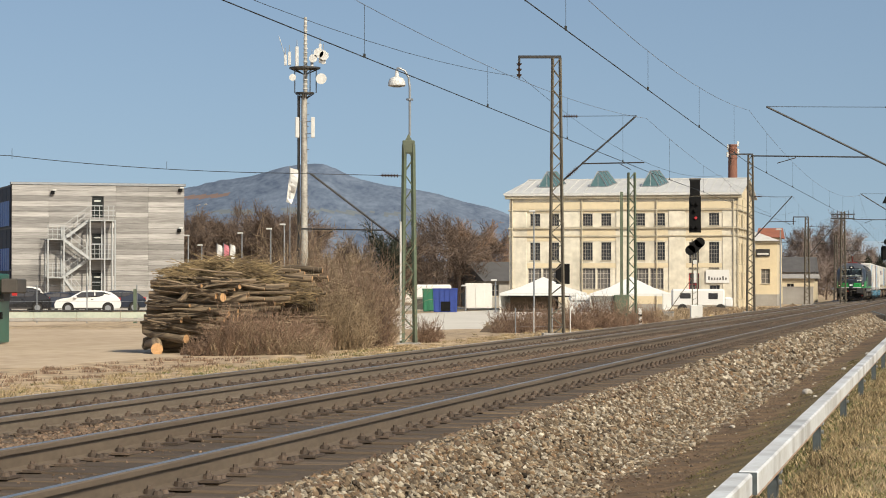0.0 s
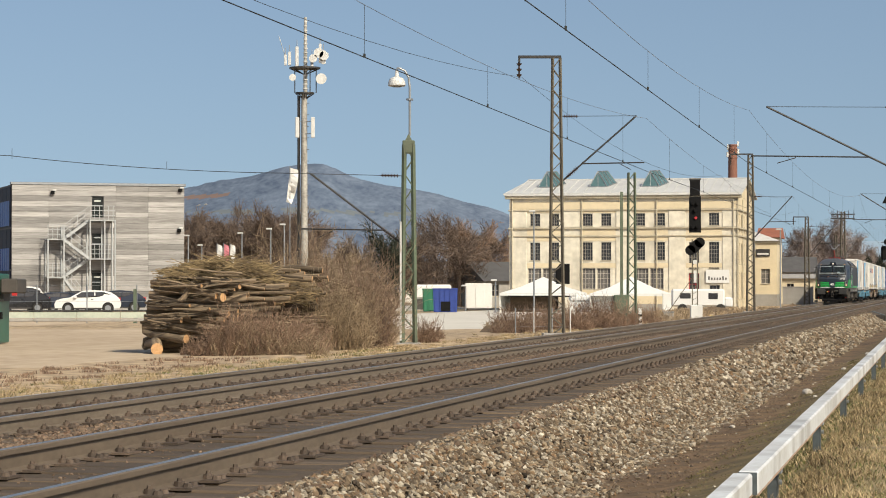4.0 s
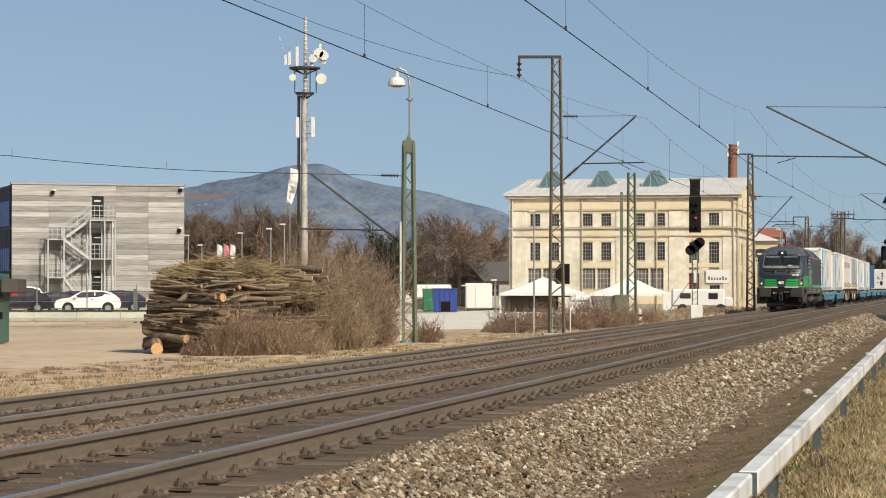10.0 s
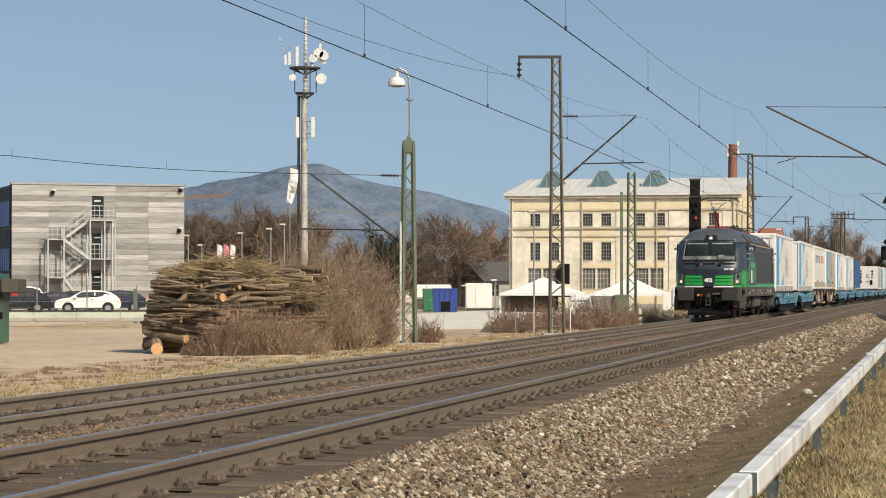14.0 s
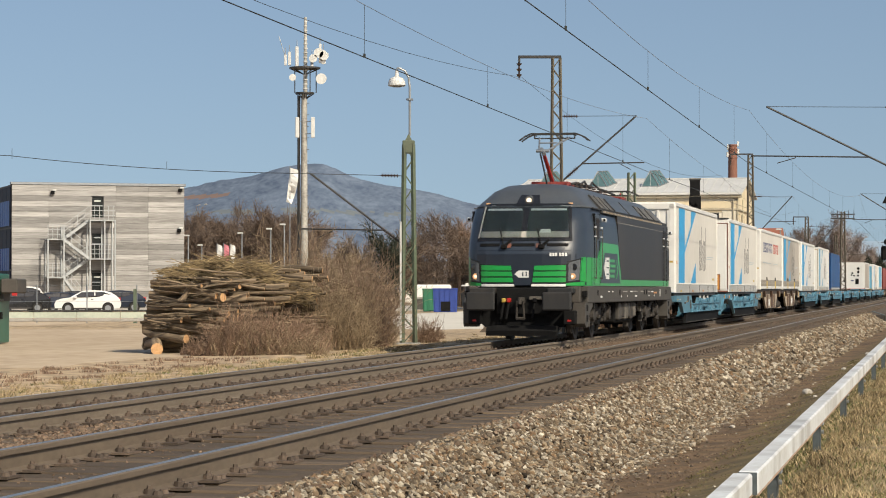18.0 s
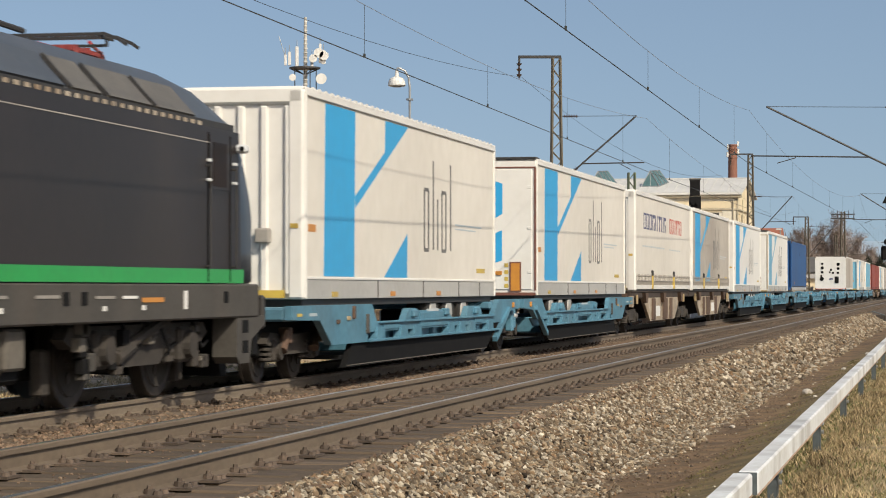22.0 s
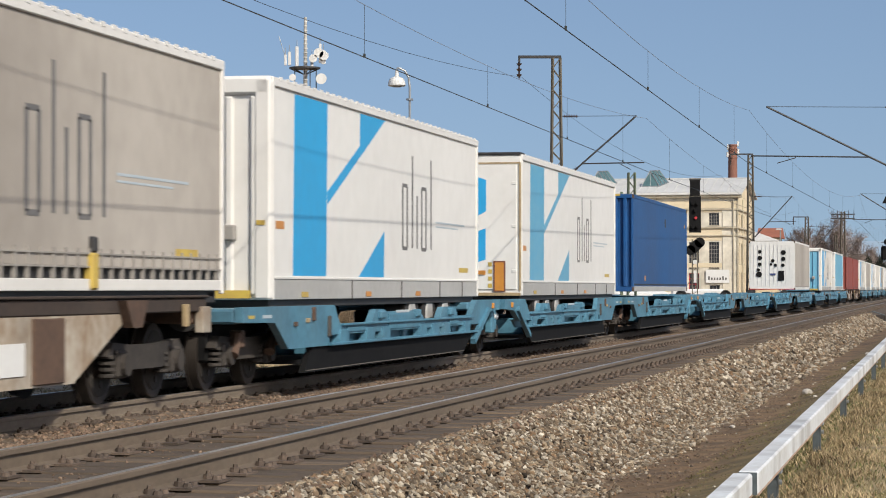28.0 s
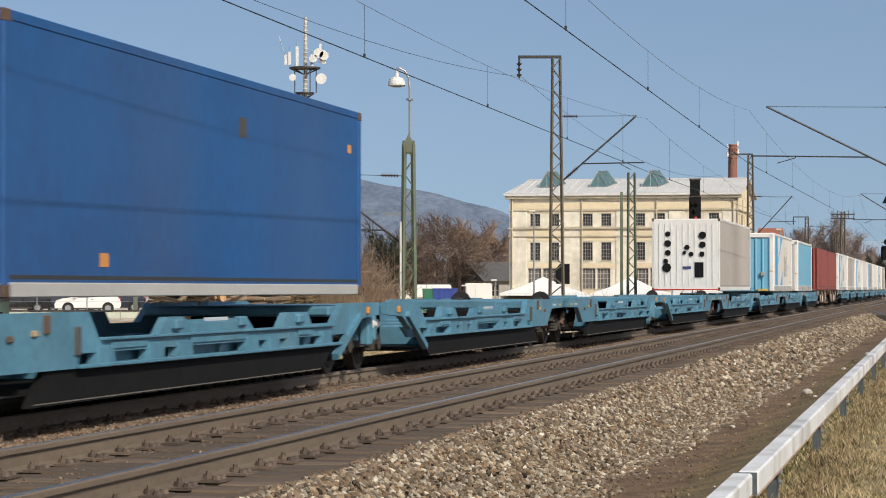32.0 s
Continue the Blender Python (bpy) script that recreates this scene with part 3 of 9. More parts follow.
def wheelset(parent, x, r, mesh=None):
    """Two flanged wheels on one axle."""
    if mesh is None:
        bm = bmesh.new()
        for sd in (-1, 1):
            tube(bm, (0, sd * 0.69, 0), (0, sd * 0.715, 0), r + 0.028, r + 0.028, 28)
            tube(bm, (0, sd * 0.715, 0), (0, sd * 0.83, 0), r, r * 0.985, 28)
            tube(bm, (0, sd * 0.82, 0), (0, sd * 0.845, 0), r * 0.82, r * 0.80, 20, 1)
            tube(bm, (0, sd * 0.83, 0), (0, sd * 0.90, 0), r * 0.26, r * 0.22, 12)
            for i in range(5):
                a = i * 2 * math.pi / 5
                tube(bm, (math.cos(a) * r * 0.5, sd * 0.84, math.sin(a) * r * 0.5), (math.cos(a) * r * 0.5, sd * 0.858, math.sin(a) * r * 0.5), r * 0.11, r * 0.1, 8)
        tube(bm, (0, -0.7, 0), (0, 0.7, 0), 0.09, 0.09, 10)
        ob = part("wheelset", bm, [STEEL_TYRE, BOGIE], parent, "dusty steel wheels on an axle")
    else:
        ob = new("wheelset", mesh)
        ob.parent = parent
        ob["label"] = "dusty steel wheels on an axle"
    ob.location = (x, 0, r)
    WHEELS.append((ob, x, r))
    return ob.data


# -- locomotive: x back from its nose, y to its far side, z up from the rail --
NOSE = [(0.90, 0.08), (1.28, 0.0), (2.05, 0.0), (2.30, 0.10), (2.75, 0.36), (3.10, 0.60), (3.24, 0.78), (3.50, 1.15), (3.66, 1.75), (3.72, 2.6)]
HALF = [(0.90, 1.40), (1.28, 1.43), (2.3, 1.43), (2.9, 1.41), (3.11, 1.37), (3.30, 1.20), (3.50, 1.02), (3.66, 0.78), (3.72, 0.5)]
LOCO_END = 18.05


def along(tab, z):
    return float(np.interp(z, [a for a, _ in tab], [b for _, b in tab]))


PLAN = [(0.0, 0.0), (0.3, 0.012), (0.6, 0.07), (0.78, 0.17), (0.90, 0.36), (0.965, 0.62), (1.0, 1.15)]


def nose_x(y, z):
    """The x of the front skin at height z and offset y."""
    w = along(HALF, z)
    return along(NOSE, z) + along(PLAN, min(1, abs(y) / w))


def body_ring(z):
    w, x0 = along(HALF, z), along(NOSE, z)
    front = [(x0 + dx, -w * u) for u, dx in PLAN[::-1]] + [(x0 + dx, w * u) for u, dx in PLAN[1:]]
    back = [(LOCO_END - x0 - dx, w * u) for u, dx in PLAN[::-1]] + [(LOCO_END - x0 - dx, -w * u) for u, dx in PLAN[1:]]
    return [(x, y, z) for x, y in front + back]


def nose_patch(name, corners, off, material, parent, label="", thick=0.02, nu=8, nv=4):
    """A panel that follows the nose; corners (y, z): lower right, lower left, upper left, upper right."""
    bm = bmesh.new()
    (y0, z0), (y1, z1), (y2, z2), (y3, z3) = corners
    rows = []
    for o in (off, off - thick):
        g = []
        for j in range(nv + 1):
            v = j / nv
            r = []
            for i in range(nu + 1):
                u = i / nu
                y = (y0 + (y1 - y0) * u) * (1 - v) + (y3 + (y2 - y3) * u) * v
                z = (z0 + (z1 - z0) * u) * (1 - v) + (z3 + (z2 - z3) * u) * v
                r.append(bm.verts.new((nose_x(y, z) - o, y, z + o * 0.25)))
            g.append(r)
        rows.append(g)
    a, b = rows
    for j in range(nv):
        for i in range(nu):
            bm.faces.new((a[j][i], a[j][i + 1], a[j + 1][i + 1], a[j + 1][i]))
            bm.faces.new((b[j][i], b[j + 1][i], b[j + 1][i + 1], b[j][i + 1]))
    edge = [(j, 0) for j in range(nv + 1)] + [(nv, i) for i in range(1, nu + 1)] + [(j, nu) for j in range(nv - 1, -1, -1)] + [(0, i) for i in range(nu - 1, 0, -1)]
    for (j, i), (k, l) in zip(edge, edge[1:] + edge[:1]):
        bm.faces.new((a[j][i], a[k][l], b[k][l], b[j][i]))
    bmesh.ops.recalc_face_normals(bm, faces=list(bm.faces))
    return part(name, bm, material, parent, label)


def side_plate(name, pts, mat_, parent, label="", y=-1.43, proud=0.006, follow=True):
    """Paint or a plate on the near side, outline (x, z)."""
    bm = bmesh.new()
    prism(bm, pts, y - proud, y + 0.03)
    return part(name, bm, mat_, parent, label)


def make_locomotive():
    lo = on_train("locomotive", 0.0, "electric locomotive in navy, anthracite and bright green", "locomotive")
    bm = bmesh.new()
    loft(bm, [body_ring(z) for z in (1.28, 1.65, 2.05, 2.30, 2.75, 3.11)])
    bmesh.ops.bevel(bm, geom=[e for e in bm.edges if e.calc_face_angle(0) > 0.9], offset=0.02, segments=2, affect='EDGES')
    body = part("body", bm, NAVY, lo, "navy painted body shell", smooth=True)
    bm = bmesh.new()
    loft(bm, [body_ring(z) for z in (3.106, 3.16, 3.30, 3.50, 3.66, 3.72)])
    part("roof", bm, ROOF, lo, "dark grey rounded roof", smooth=True)
    bm = bmesh.new()
    box(bm, 0.5, LOCO_END - 0.5, -1.44, 1.44, 0.88, 1.276, 0.02)
    box(bm, 0.16, 0.55, -1.30, 1.30, 0.90, 1.27, 0.02)
    box(bm, LOCO_END - 0.55, LOCO_END - 0.16, -1.30, 1.30, 0.90, 1.27, 0.02)
    part("underframe", bm, FRAME_GREY, lo, "dusty grey underframe")
    # cab corners with step recesses
    for x0, x1 in ((0.15, 1.35), (LOCO_END - 1.35, LOCO_END - 0.15)):
        for y0 in (-1.42, 1.12):
            bm = bmesh.new()
            prism(bm, [(x0, 0.90), (x0, 0.42), (x0 + 0.12, 0.34), (x0 + 0.5, 0.34), (x0 + 0.62, 0.62), (x1, 0.80), (x1, 0.90)], y0, y0 + 0.3)
            st = part("cab_step", bm, FRAME_GREY, lo)
            for zz in (0.46, 0.70, 1.02):
                box_ = bx(x0 + 0.22, x0 + 0.46, y0 - 0.005 if y0 < 0 else y0 + 0.2, y0 + 0.1 if y0 < 0 else y0 + 0.305, zz, zz + 0.15)
                part("recess", box_, BLACK, st)
    # livery on the near and far side
    for sd in (-1, 1):
        def plate(name, pts, m, label="", proud=0.006):
            if sd > 0:
                pts = [(LOCO_END - x, z) for x, z in pts]
            b = bmesh.new()
            prism(b, pts, sd * 1.43 + sd * proud, sd * 1.36)
            return part(name, b, m, lo, label)
        plate("dark_panel", [(5.53, 3.04), (16.7, 3.04), (16.8, 1.44), (6.26, 1.44)], ANTHRACITE, "anthracite side panel", 0.006)
        plate("green_band", [(1.15, 1.285), (16.9, 1.285), (16.9, 1.445), (6.28, 1.435), (5.68, 2.31), (2.75, 2.32), (2.1, 1.94), (1.15, 1.94)], GREEN, "bright green lower side panel", 0.009)
        plate("logo_field", [(3.25, 2.08), (5.50, 2.08), (6.08, 1.35), (2.5, 1.35)], NAVY, "", 0.013)
        plate("emblem", [(3.10, 1.70), (3.42, 1.97), (4.02, 1.97), (4.02, 1.45), (3.42, 1.45)], WHITE_PAINT, "white arrow-shaped emblem", 0.018)
        for z in (1.55, 1.71, 1.87):
            plate("emblem_bar", [(3.5, z), (3.92, z), (3.92, z + 0.035), (3.5, z + 0.035)], NAVY, "", 0.022)
        for i, (a, b_) in enumerate(((4.1, 4.95), (4.1, 5.05), (4.1, 5.1), (4.1, 5.0))):
            z = 1.49 + 0.125 * i
            plate("green_letter_bar", [(a, z), (b_, z), (b_, z + 0.07), (a, z + 0.07)], GREEN, "", 0.018)
        plate("green_arrow", [(5.2, 1.93), (5.32, 1.93), (5.62, 1.70), (5.40, 1.46), (5.28, 1.46), (5.48, 1.70)], GREEN, "", 0.018)
        plate("stripe", [(5.6, 2.86), (16.2, 2.86), (16.2, 2.873), (5.6, 2.873)], SEAM, "", 0.011)
        # doors
        for a in (1.58, 15.5):
            pts = [(a, 1.30), (a + 0.85, 1.30), (a + 0.85, 2.98), (a, 2.98)]
            d = plate("door", [(a + 0.04, 2.35), (a + 0.81, 2.35), (a + 0.81, 2.96), (a + 0.04, 2.96)], NAVY if a < 5 else ANTHRACITE, "cab door", 0.014)
            plate("door_window", [(a + 0.16, 2.38), (a + 0.68, 2.38), (a + 0.68, 2.88), (a + 0.16, 2.88)], DOOR_GLASS, "brown-tinted door window", 0.02)
            for x in (a, a + 0.85):
                plate("door_gap", [(x - 0.012, 1.30), (x + 0.012, 1.30), (x + 0.012, 2.98), (x - 0.012, 2.98)], BLACK, "", 0.015)
            for x in (a - 0.07, a + 0.93):
                b = bmesh.new()
                xx = x if sd < 0 else LOCO_END - x
                tube(b, (xx, sd * 1.49, 1.45), (xx, sd * 1.49, 2.62), 0.010, seg=6)
                tube(b, (xx, sd * 1.42, 1.47), (xx, sd * 1.49, 1.47), 0.014, seg=6)
                tube(b, (xx, sd * 1.42, 2.6), (xx, sd * 1.49, 2.6), 0.014, seg=6)
                part("handrail", b, DARK if x > 5 else FRAME_GREY, lo)
                for zz in (2.44, 2.66):
                    part("rail_bracket", bx(xx - 0.02, xx + 0.02, sd * 1.47 - 0.03, sd * 1.47 + 0.03, zz - 0.018, zz + 0.018, bev=0.006), LAMP_PALE, lo, "pale rail bracket")
            xx = a + 1.12 if sd < 0 else LOCO_END - a - 1.12
            cm = part("mirror_camera", bx(xx - 0.07, xx + 0.07, sd * 1.50 - 0.07, sd * 1.50 + 0.07, 2.80, 2.90, bev=0.025), LAMP_PALE, lo, "small pale camera housing")
            part("camera_lens", tb((xx - 0.072, sd * 1.52, 2.85), (xx - 0.08, sd * 1.52, 2.85), 0.03, seg=10), BLACK, cm)
        # gutter with rivets
        b = bmesh.new()
        x0, x1 = 1.5, LOCO_END - 1.5
        box(b, x0, x1, sd * 1.40 - 0.02, sd * 1.40 + 0.02, 3.095, 3.12)
        box(b, 2.9, x1, sd * 1.403 - 0.018, sd * 1.403 + 0.018, 3.03, 3.094)
        part("gutter", b, DARK, lo, "dark gutter strip")
        b = bmesh.new()
        x = 3.2
        while x < 15.4:
            box(b, x, x + 0.11, sd * 1.405 - 0.026, sd * 1.405 + 0.03, 3.045, 3.09)
            x += 0.26
        part("rivet_row", b, BEIGE, lo, "row of pale roof rivets")
        # sloping roof panels
        for i, (a, w) in enumerate(((3.0, 0.72), (3.8, 0.72), (4.6, 0.72), (5.6, 2.7), (8.4, 2.7), (11.3, 0.85), (12.35, 1.35), (13.85, 1.35))):
            b = bmesh.new()
            q = [(1.37, 3.14), (1.215, 3.30), (1.075, 3.46)]
            vs = []
            for o in (0.012, -0.02):
                vs.append([[b.verts.new((xx, sd * (yy + o), zz + o)) for yy, zz in q] for xx in (a, a + w)])
            for j in range(2):
                b.faces.new((vs[0][0][j], vs[0][1][j], vs[0][1][j + 1], vs[0][0][j + 1]))
            for k in range(2):
                for j in range(2):
                    b.faces.new((vs[0][k][j], vs[0][k][j + 1], vs[1][k][j + 1], vs[1][k][j]))
            for j in (0, 2):
                b.faces.new((vs[0][0][j], vs[0][1][j], vs[1][1][j], vs[1][0][j]))
            bmesh.ops.recalc_face_normals(b, faces=list(b.faces))
            part("roof_panel", b, ROOF if i in (3, 4) else ROOF_GRILLE, lo, "" if i in (3, 4) else "brown-grey roof ventilation grille")
            b = bmesh.new()
            for (ya, za), (yb, zb) in zip(q, q[1:]):
                bar(b, (a - 0.045, sd * (ya + 0.012), za + 0.012), (a - 0.045, sd * (yb + 0.012), zb + 0.012), 0.035, 0.035)
            part("panel_edge", b, DARK, lo)
        # markings on the underframe
        for a, w, z, hh in ((6.6, 0.8, 1.13, 0.03), (8.0, 0.45, 1.13, 0.03), (8.6, 0.9, 1.13, 0.03), (10.2, 0.6, 1.13, 0.03), (3.9, 0.16, 1.13, 0.025), (4.6, 0.16, 1.13, 0.025), (9.0, 0.4, 1.0, 0.05), (11.8, 0.55, 1.12, 0.03), (12.6, 0.45, 1.12, 0.03), (14.6, 0.12, 1.0, 0.2), (6.2, 0.1, 1.0, 0.05), (12.0, 0.1, 1.0, 0.05), (7.4, 0.1, 1.0, 0.05), (2.5, 0.3, 1.0, 0.05), (13.2, 0.1, 1.0, 0.05)):
            b = bmesh.new()
            xx = a if sd < 0 else LOCO_END - a - w
            box(b, xx, xx + w, sd * 1.445 - 0.004, sd * 1.445 + 0.004, z, z + hh)
            part("marking", b, SEAM if w > 0.5 else WHITE_PAINT, lo)
        b = bmesh.new()
        box(b, 13.2, 13.9, sd * 1.445 - 0.004, sd * 1.445 + 0.004, 1.08, 1.13)
        part("marking", b, ORANGE, lo)
        for a in (2.0, 5.9, 10.9, 11.4, 16.1):
            b = bmesh.new()
            box(b, a, a + 0.16, sd * 1.445 - 0.004, sd * 1.445 + 0.004, 1.06, 1.19)
            part("jacking_hole", b, BLACK, lo)
    # nose: black glazing band, two panes, dashboard, blinds, wipers
    nose_patch("windscreen_band", [(-1.11, 2.31), (1.11, 2.31), (1.02, 3.19), (-1.02, 3.19)], 0.012, BLACK_FRONT, lo, "black windscreen surround", 0.03, 14, 6)
    # flat panels paint the cab's dimness behind the glass
    for y0, y1 in ((-1.0, -0.07), (0.07, 1.0)):
        nose_patch("cab_interior", [(y0, 2.53), (y1, 2.53), (y1 * 0.95, 3.1), (y0 * 0.95, 3.1)], 0.017, CAB_DIM, lo, "flat dark panel painted as the dim cab", 0.01)
    nose_patch("dashboard", [(-1.03, 2.39), (1.03, 2.39), (1.02, 2.53), (-1.02, 2.53)], 0.02, CURTAIN_D, lo, "pale dashboard behind the glass", 0.01)
    for y0, y1 in ((-0.92, -0.10), (0.10, 0.92)):
        nose_patch("blind", [(y0, 3.02), (y1, 3.02), (y1, 3.065), (y0, 3.065)], 0.022, WHITE_PAINT, lo, "rolled sun blind", 0.01)
    nose_patch("desk_lamp", [(-0.62, 2.50), (-0.36, 2.50), (-0.38, 2.58), (-0.6, 2.58)], 0.024, WHITE_PAINT, lo, "", 0.01)
    for y0, y1, yt0, yt1 in ((-1.05, -0.06, -0.97, -0.06), (0.06, 1.05, 0.06, 0.97)):
        nose_patch("windscreen", [(y0, 2.39), (y1, 2.39), (yt1, 3.13), (yt0, 3.13)], 0.045, CAB_GLASS, lo, "cab windscreen pane", 0.012)
    for y in (1.07, -1.07):
        nose_patch("screen_edge", [(y - 0.015, 2.38), (y + 0.015, 2.38), (y * 0.92 + 0.015, 3.12), (y * 0.92 - 0.015, 3.12)], 0.03, ALU if y > 0 else BLACK_FRONT, lo, "", 0.02)
    for y in (-0.42, 0.45):
        b = bmesh.new()
        tube(b, (nose_x(y, 2.2) - 0.05, y, 2.2), (nose_x(y, 2.62) - 0.09, y + 0.12, 2.62), 0.016, seg=6)
        tube(b, (nose_x(y, 2.2) - 0.05, y - 0.02, 2.2), (nose_x(y, 2.34) - 0.08, y - 0.18, 2.34), 0.03, seg=6)
        box(b, nose_x(y, 2.2) - 0.12, nose_x(y, 2.2) + 0.02, y - 0.08, y + 0.06, 2.13, 2.23, 0.02)
        part("wiper", b, BLACK, lo, "windscreen wiper with its motor cap")
    for y0, y1 in ((-1.03, -0.55), (-0.27, 0.27), (0.55, 1.03)):
        nose_patch("grab_slot", [(y0, 2.19), (y1, 2.19), (y1, 2.255), (y0, 2.255)], 0.014, BLACK, lo, "", 0.02)
    for y in (-0.36, 0.34):
        nose_patch("tail_lamp", [(y - 0.06, 2.15), (y + 0.06, 2.15), (y + 0.06, 2.25), (y - 0.06, 2.25)], 0.02, TAPE, lo, "dark red lamp", 0.02)
    # running number as plain bars
    for i in range(6):
        y = -0.62 - i * 0.062 - (0.03 if i > 2 else 0)
        nose_patch("number_bar", [(y - 0.045, 1.96), (y, 1.96), (y, 2.035), (y - 0.045, 2.035)], 0.012, WHITE_PAINT, lo, "", 0.006, 1, 1)
    nose_patch("nose_band", [(-1.29, 1.30), (1.29, 1.30), (1.31, 2.10), (-1.31, 2.10)], 0.004, NAVY_DARK, lo, "darker navy band across the nose", 0.03, 24, 8)
    # grilles
    for sg in (-1, 1):
        nose_patch("grille_recess", [(sg * 0.2, 1.33), (sg * 1.0, 1.33), (sg * 1.03, 1.79), (sg * 0.28, 1.74)], 0.006, BLACK_FRONT, lo, "", 0.01)
        for i in range(3):
            z = 1.36 + 0.135 * i
            nose_patch("grille_slat", [(sg * (0.22 + 0.02 * i), z), (sg * 0.98, z), (sg * 0.99, z + 0.105 + 0.015 * i / 2), (sg * (0.24 + 0.02 * i), z + 0.105)], 0.03, GREEN, lo, "bright green grille slat", 0.025)
        nose_patch("white_strip", [(sg * 0.2, 1.262), (sg * 0.98, 1.262), (sg * 0.98, 1.32), (sg * 0.2, 1.32)], 0.02, WHITE_PAINT, lo, "white strip under the grille", 0.03)
        nose_patch("nose_green", [(sg * 0.98, 1.285), (sg * 1.428, 1.285), (sg * 1.428, 1.38), (sg * 0.98, 1.345)], 0.010, GREEN, lo, "", 0.02, 10, 2)
        nose_patch("nose_green", [(sg * 1.27, 1.38), (sg * 1.428, 1.38), (sg * 1.428, 1.94), (sg * 1.30, 1.94)], 0.010, GREEN, lo, "", 0.02, 10, 4)
        nose_patch("headlight_rim", [(sg * 1.0, 1.345), (sg * 1.29, 1.38), (sg * 1.32, 1.92), (sg * 1.02, 1.84)], 0.014, BLACK_FRONT, lo, "black headlight surround", 0.03)
        hl = nose_patch("headlight", [(sg * 1.03, 1.375), (sg * 1.26, 1.41), (sg * 1.285, 1.88), (sg * 1.045, 1.80)], 0.03, LENS, lo, "clear headlight cluster, the lower lamp lit", 0.03)
        b = bmesh.new()
        xx = nose_x(1.14, 1.5)
        tube(b, (xx - 0.015, sg * 1.13, 1.50), (xx - 0.065, sg * 1.12, 1.50), 0.072, 0.068, 16)
        part("lit_lamp", b, LAMP_MARK, hl, "lit warm lamp ring")
        b = bmesh.new()
        tube(b, (xx - 0.05, sg * 1.13, 1.50), (xx - 0.075, sg * 1.12, 1.50), 0.035, 0.03, 14)
        part("lamp_core", b, LAMP_ON, hl)
        b = bmesh.new()
        xx = nose_x(1.15, 1.72)
        tube(b, (xx - 0.01, sg * 1.15, 1.715), (xx - 0.05, sg * 1.14, 1.715), 0.085, 0.07, 16)
        part("unlit_lamp", b, BLACK_FRONT, hl)
    nose_patch("nose_emblem", [(-0.14, 1.47), (0.10, 1.47), (0.10, 1.63), (-0.14, 1.63)], 0.012, WHITE_PAINT, lo, "white emblem", 0.01, 2, 2)
    nose_patch("nose_emblem_tip", [(0.10, 1.475), (0.19, 1.548), (0.19, 1.552), (0.10, 1.625)], 0.012, WHITE_PAINT, lo, "", 0.01, 1, 1)
    for y in (-0.08, 0.0):
        nose_patch("emblem_bar", [(y - 0.02, 1.50), (y + 0.01, 1.50), (y + 0.01, 1.60), (y - 0.02, 1.60)], 0.018, NAVY, lo, "", 0.008, 1, 1)
    # top lamp
    nose_patch("lamp_recess", [(-0.30, 3.16), (0.27, 3.16), (0.20, 3.40), (-0.23, 3.40)], 0.02, BLACK_FRONT, lo, "", 0.05)
    b = bmesh.new()
    xx = nose_x(0, 3.28)
    tube(b, (xx + 0.05, -0.02, 3.29), (xx - 0.09, -0.02, 3.27), 0.10, 0.10, 16)
    tl = part("top_lamp", b, LENS, lo, "round top headlight, lit")
    b = bmesh.new()
    tube(b, (xx - 0.08, -0.02, 3.27), (xx - 0.10, -0.02, 3.268), 0.065, 0.06, 14)
    part("lamp_core", b, LAMP_ON, tl)
    for y in (-0.98, 0.96):
        b = bmesh.new()
        xx = nose_x(y, 3.2)
        box(b, xx - 0.03, xx + 0.08, y - 0.05, y + 0.05, 3.17, 3.215, 0.01)
        part("marker_lamp", b, LAMP_MARK, lo, "small amber marker lamp")
    # buffers, coupling, hoses, plough, at both ends
    for e in (0, 1):
        def ex(x):
            return x if e == 0 else LOCO_END - x
        for sg in (-1, 1):
            b = bmesh.new()
            xs = sorted((ex(-0.62), ex(-0.50)))
            box(b, xs[0], xs[1], sg * 0.88 - 0.33, sg * 0.88 + 0.33, 0.72, 1.14, 0.03)
            bf = part("buffer", b, BUFFER, lo, "wide dark grey crash buffer")
            b = bmesh.new()
            tube(b, (ex(-0.52), sg * 0.88, 0.94), (ex(0.2), sg * 0.88, 0.94), 0.16, 0.2, 12)
            part("buffer_stem", b, BLACK, bf)
            b = bmesh.new()
            xs = sorted((ex(-0.3), ex(0.4)))
            box(b, xs[0], xs[1], sg * 0.9 - 0.3, sg * 0.9 + 0.3, 1.10, 1.24, 0.03)
            part("buffer_cover", b, BUFFER, bf)
            b = bmesh.new()
            box(b, *sorted((ex(-0.15), ex(0.1))), sg * 1.1 - 0.14, sg * 1.1 + 0.14, 0.40, 0.72, 0.02)
            part("sand_box", b, BLACK, lo)
        b = bmesh.new()
        box(b, *sorted((ex(-0.05), ex(0.5))), -0.62, 0.62, 0.62, 1.24, 0.03)
        part("headstock", b, BLACK, lo, "black recess behind the coupling")
        b = bmesh.new()
        prism(b, [(-1.16, 0.90), (1.16, 0.90), (1.10, 0.50), (0.9, 0.34), (-0.9, 0.34), (-1.10, 0.50)], 0, 0.16)
        ap = part("front_apron", b, BLACK, lo, "black apron plate below the buffers")
        ap.matrix_basis = Matrix.Translation((ex(0.12), 0, 0)) @ Matrix.Rotation(radians(90 if e == 0 else -90), 4, 'Z') @ Matrix.Translation((0, -0.16, 0))
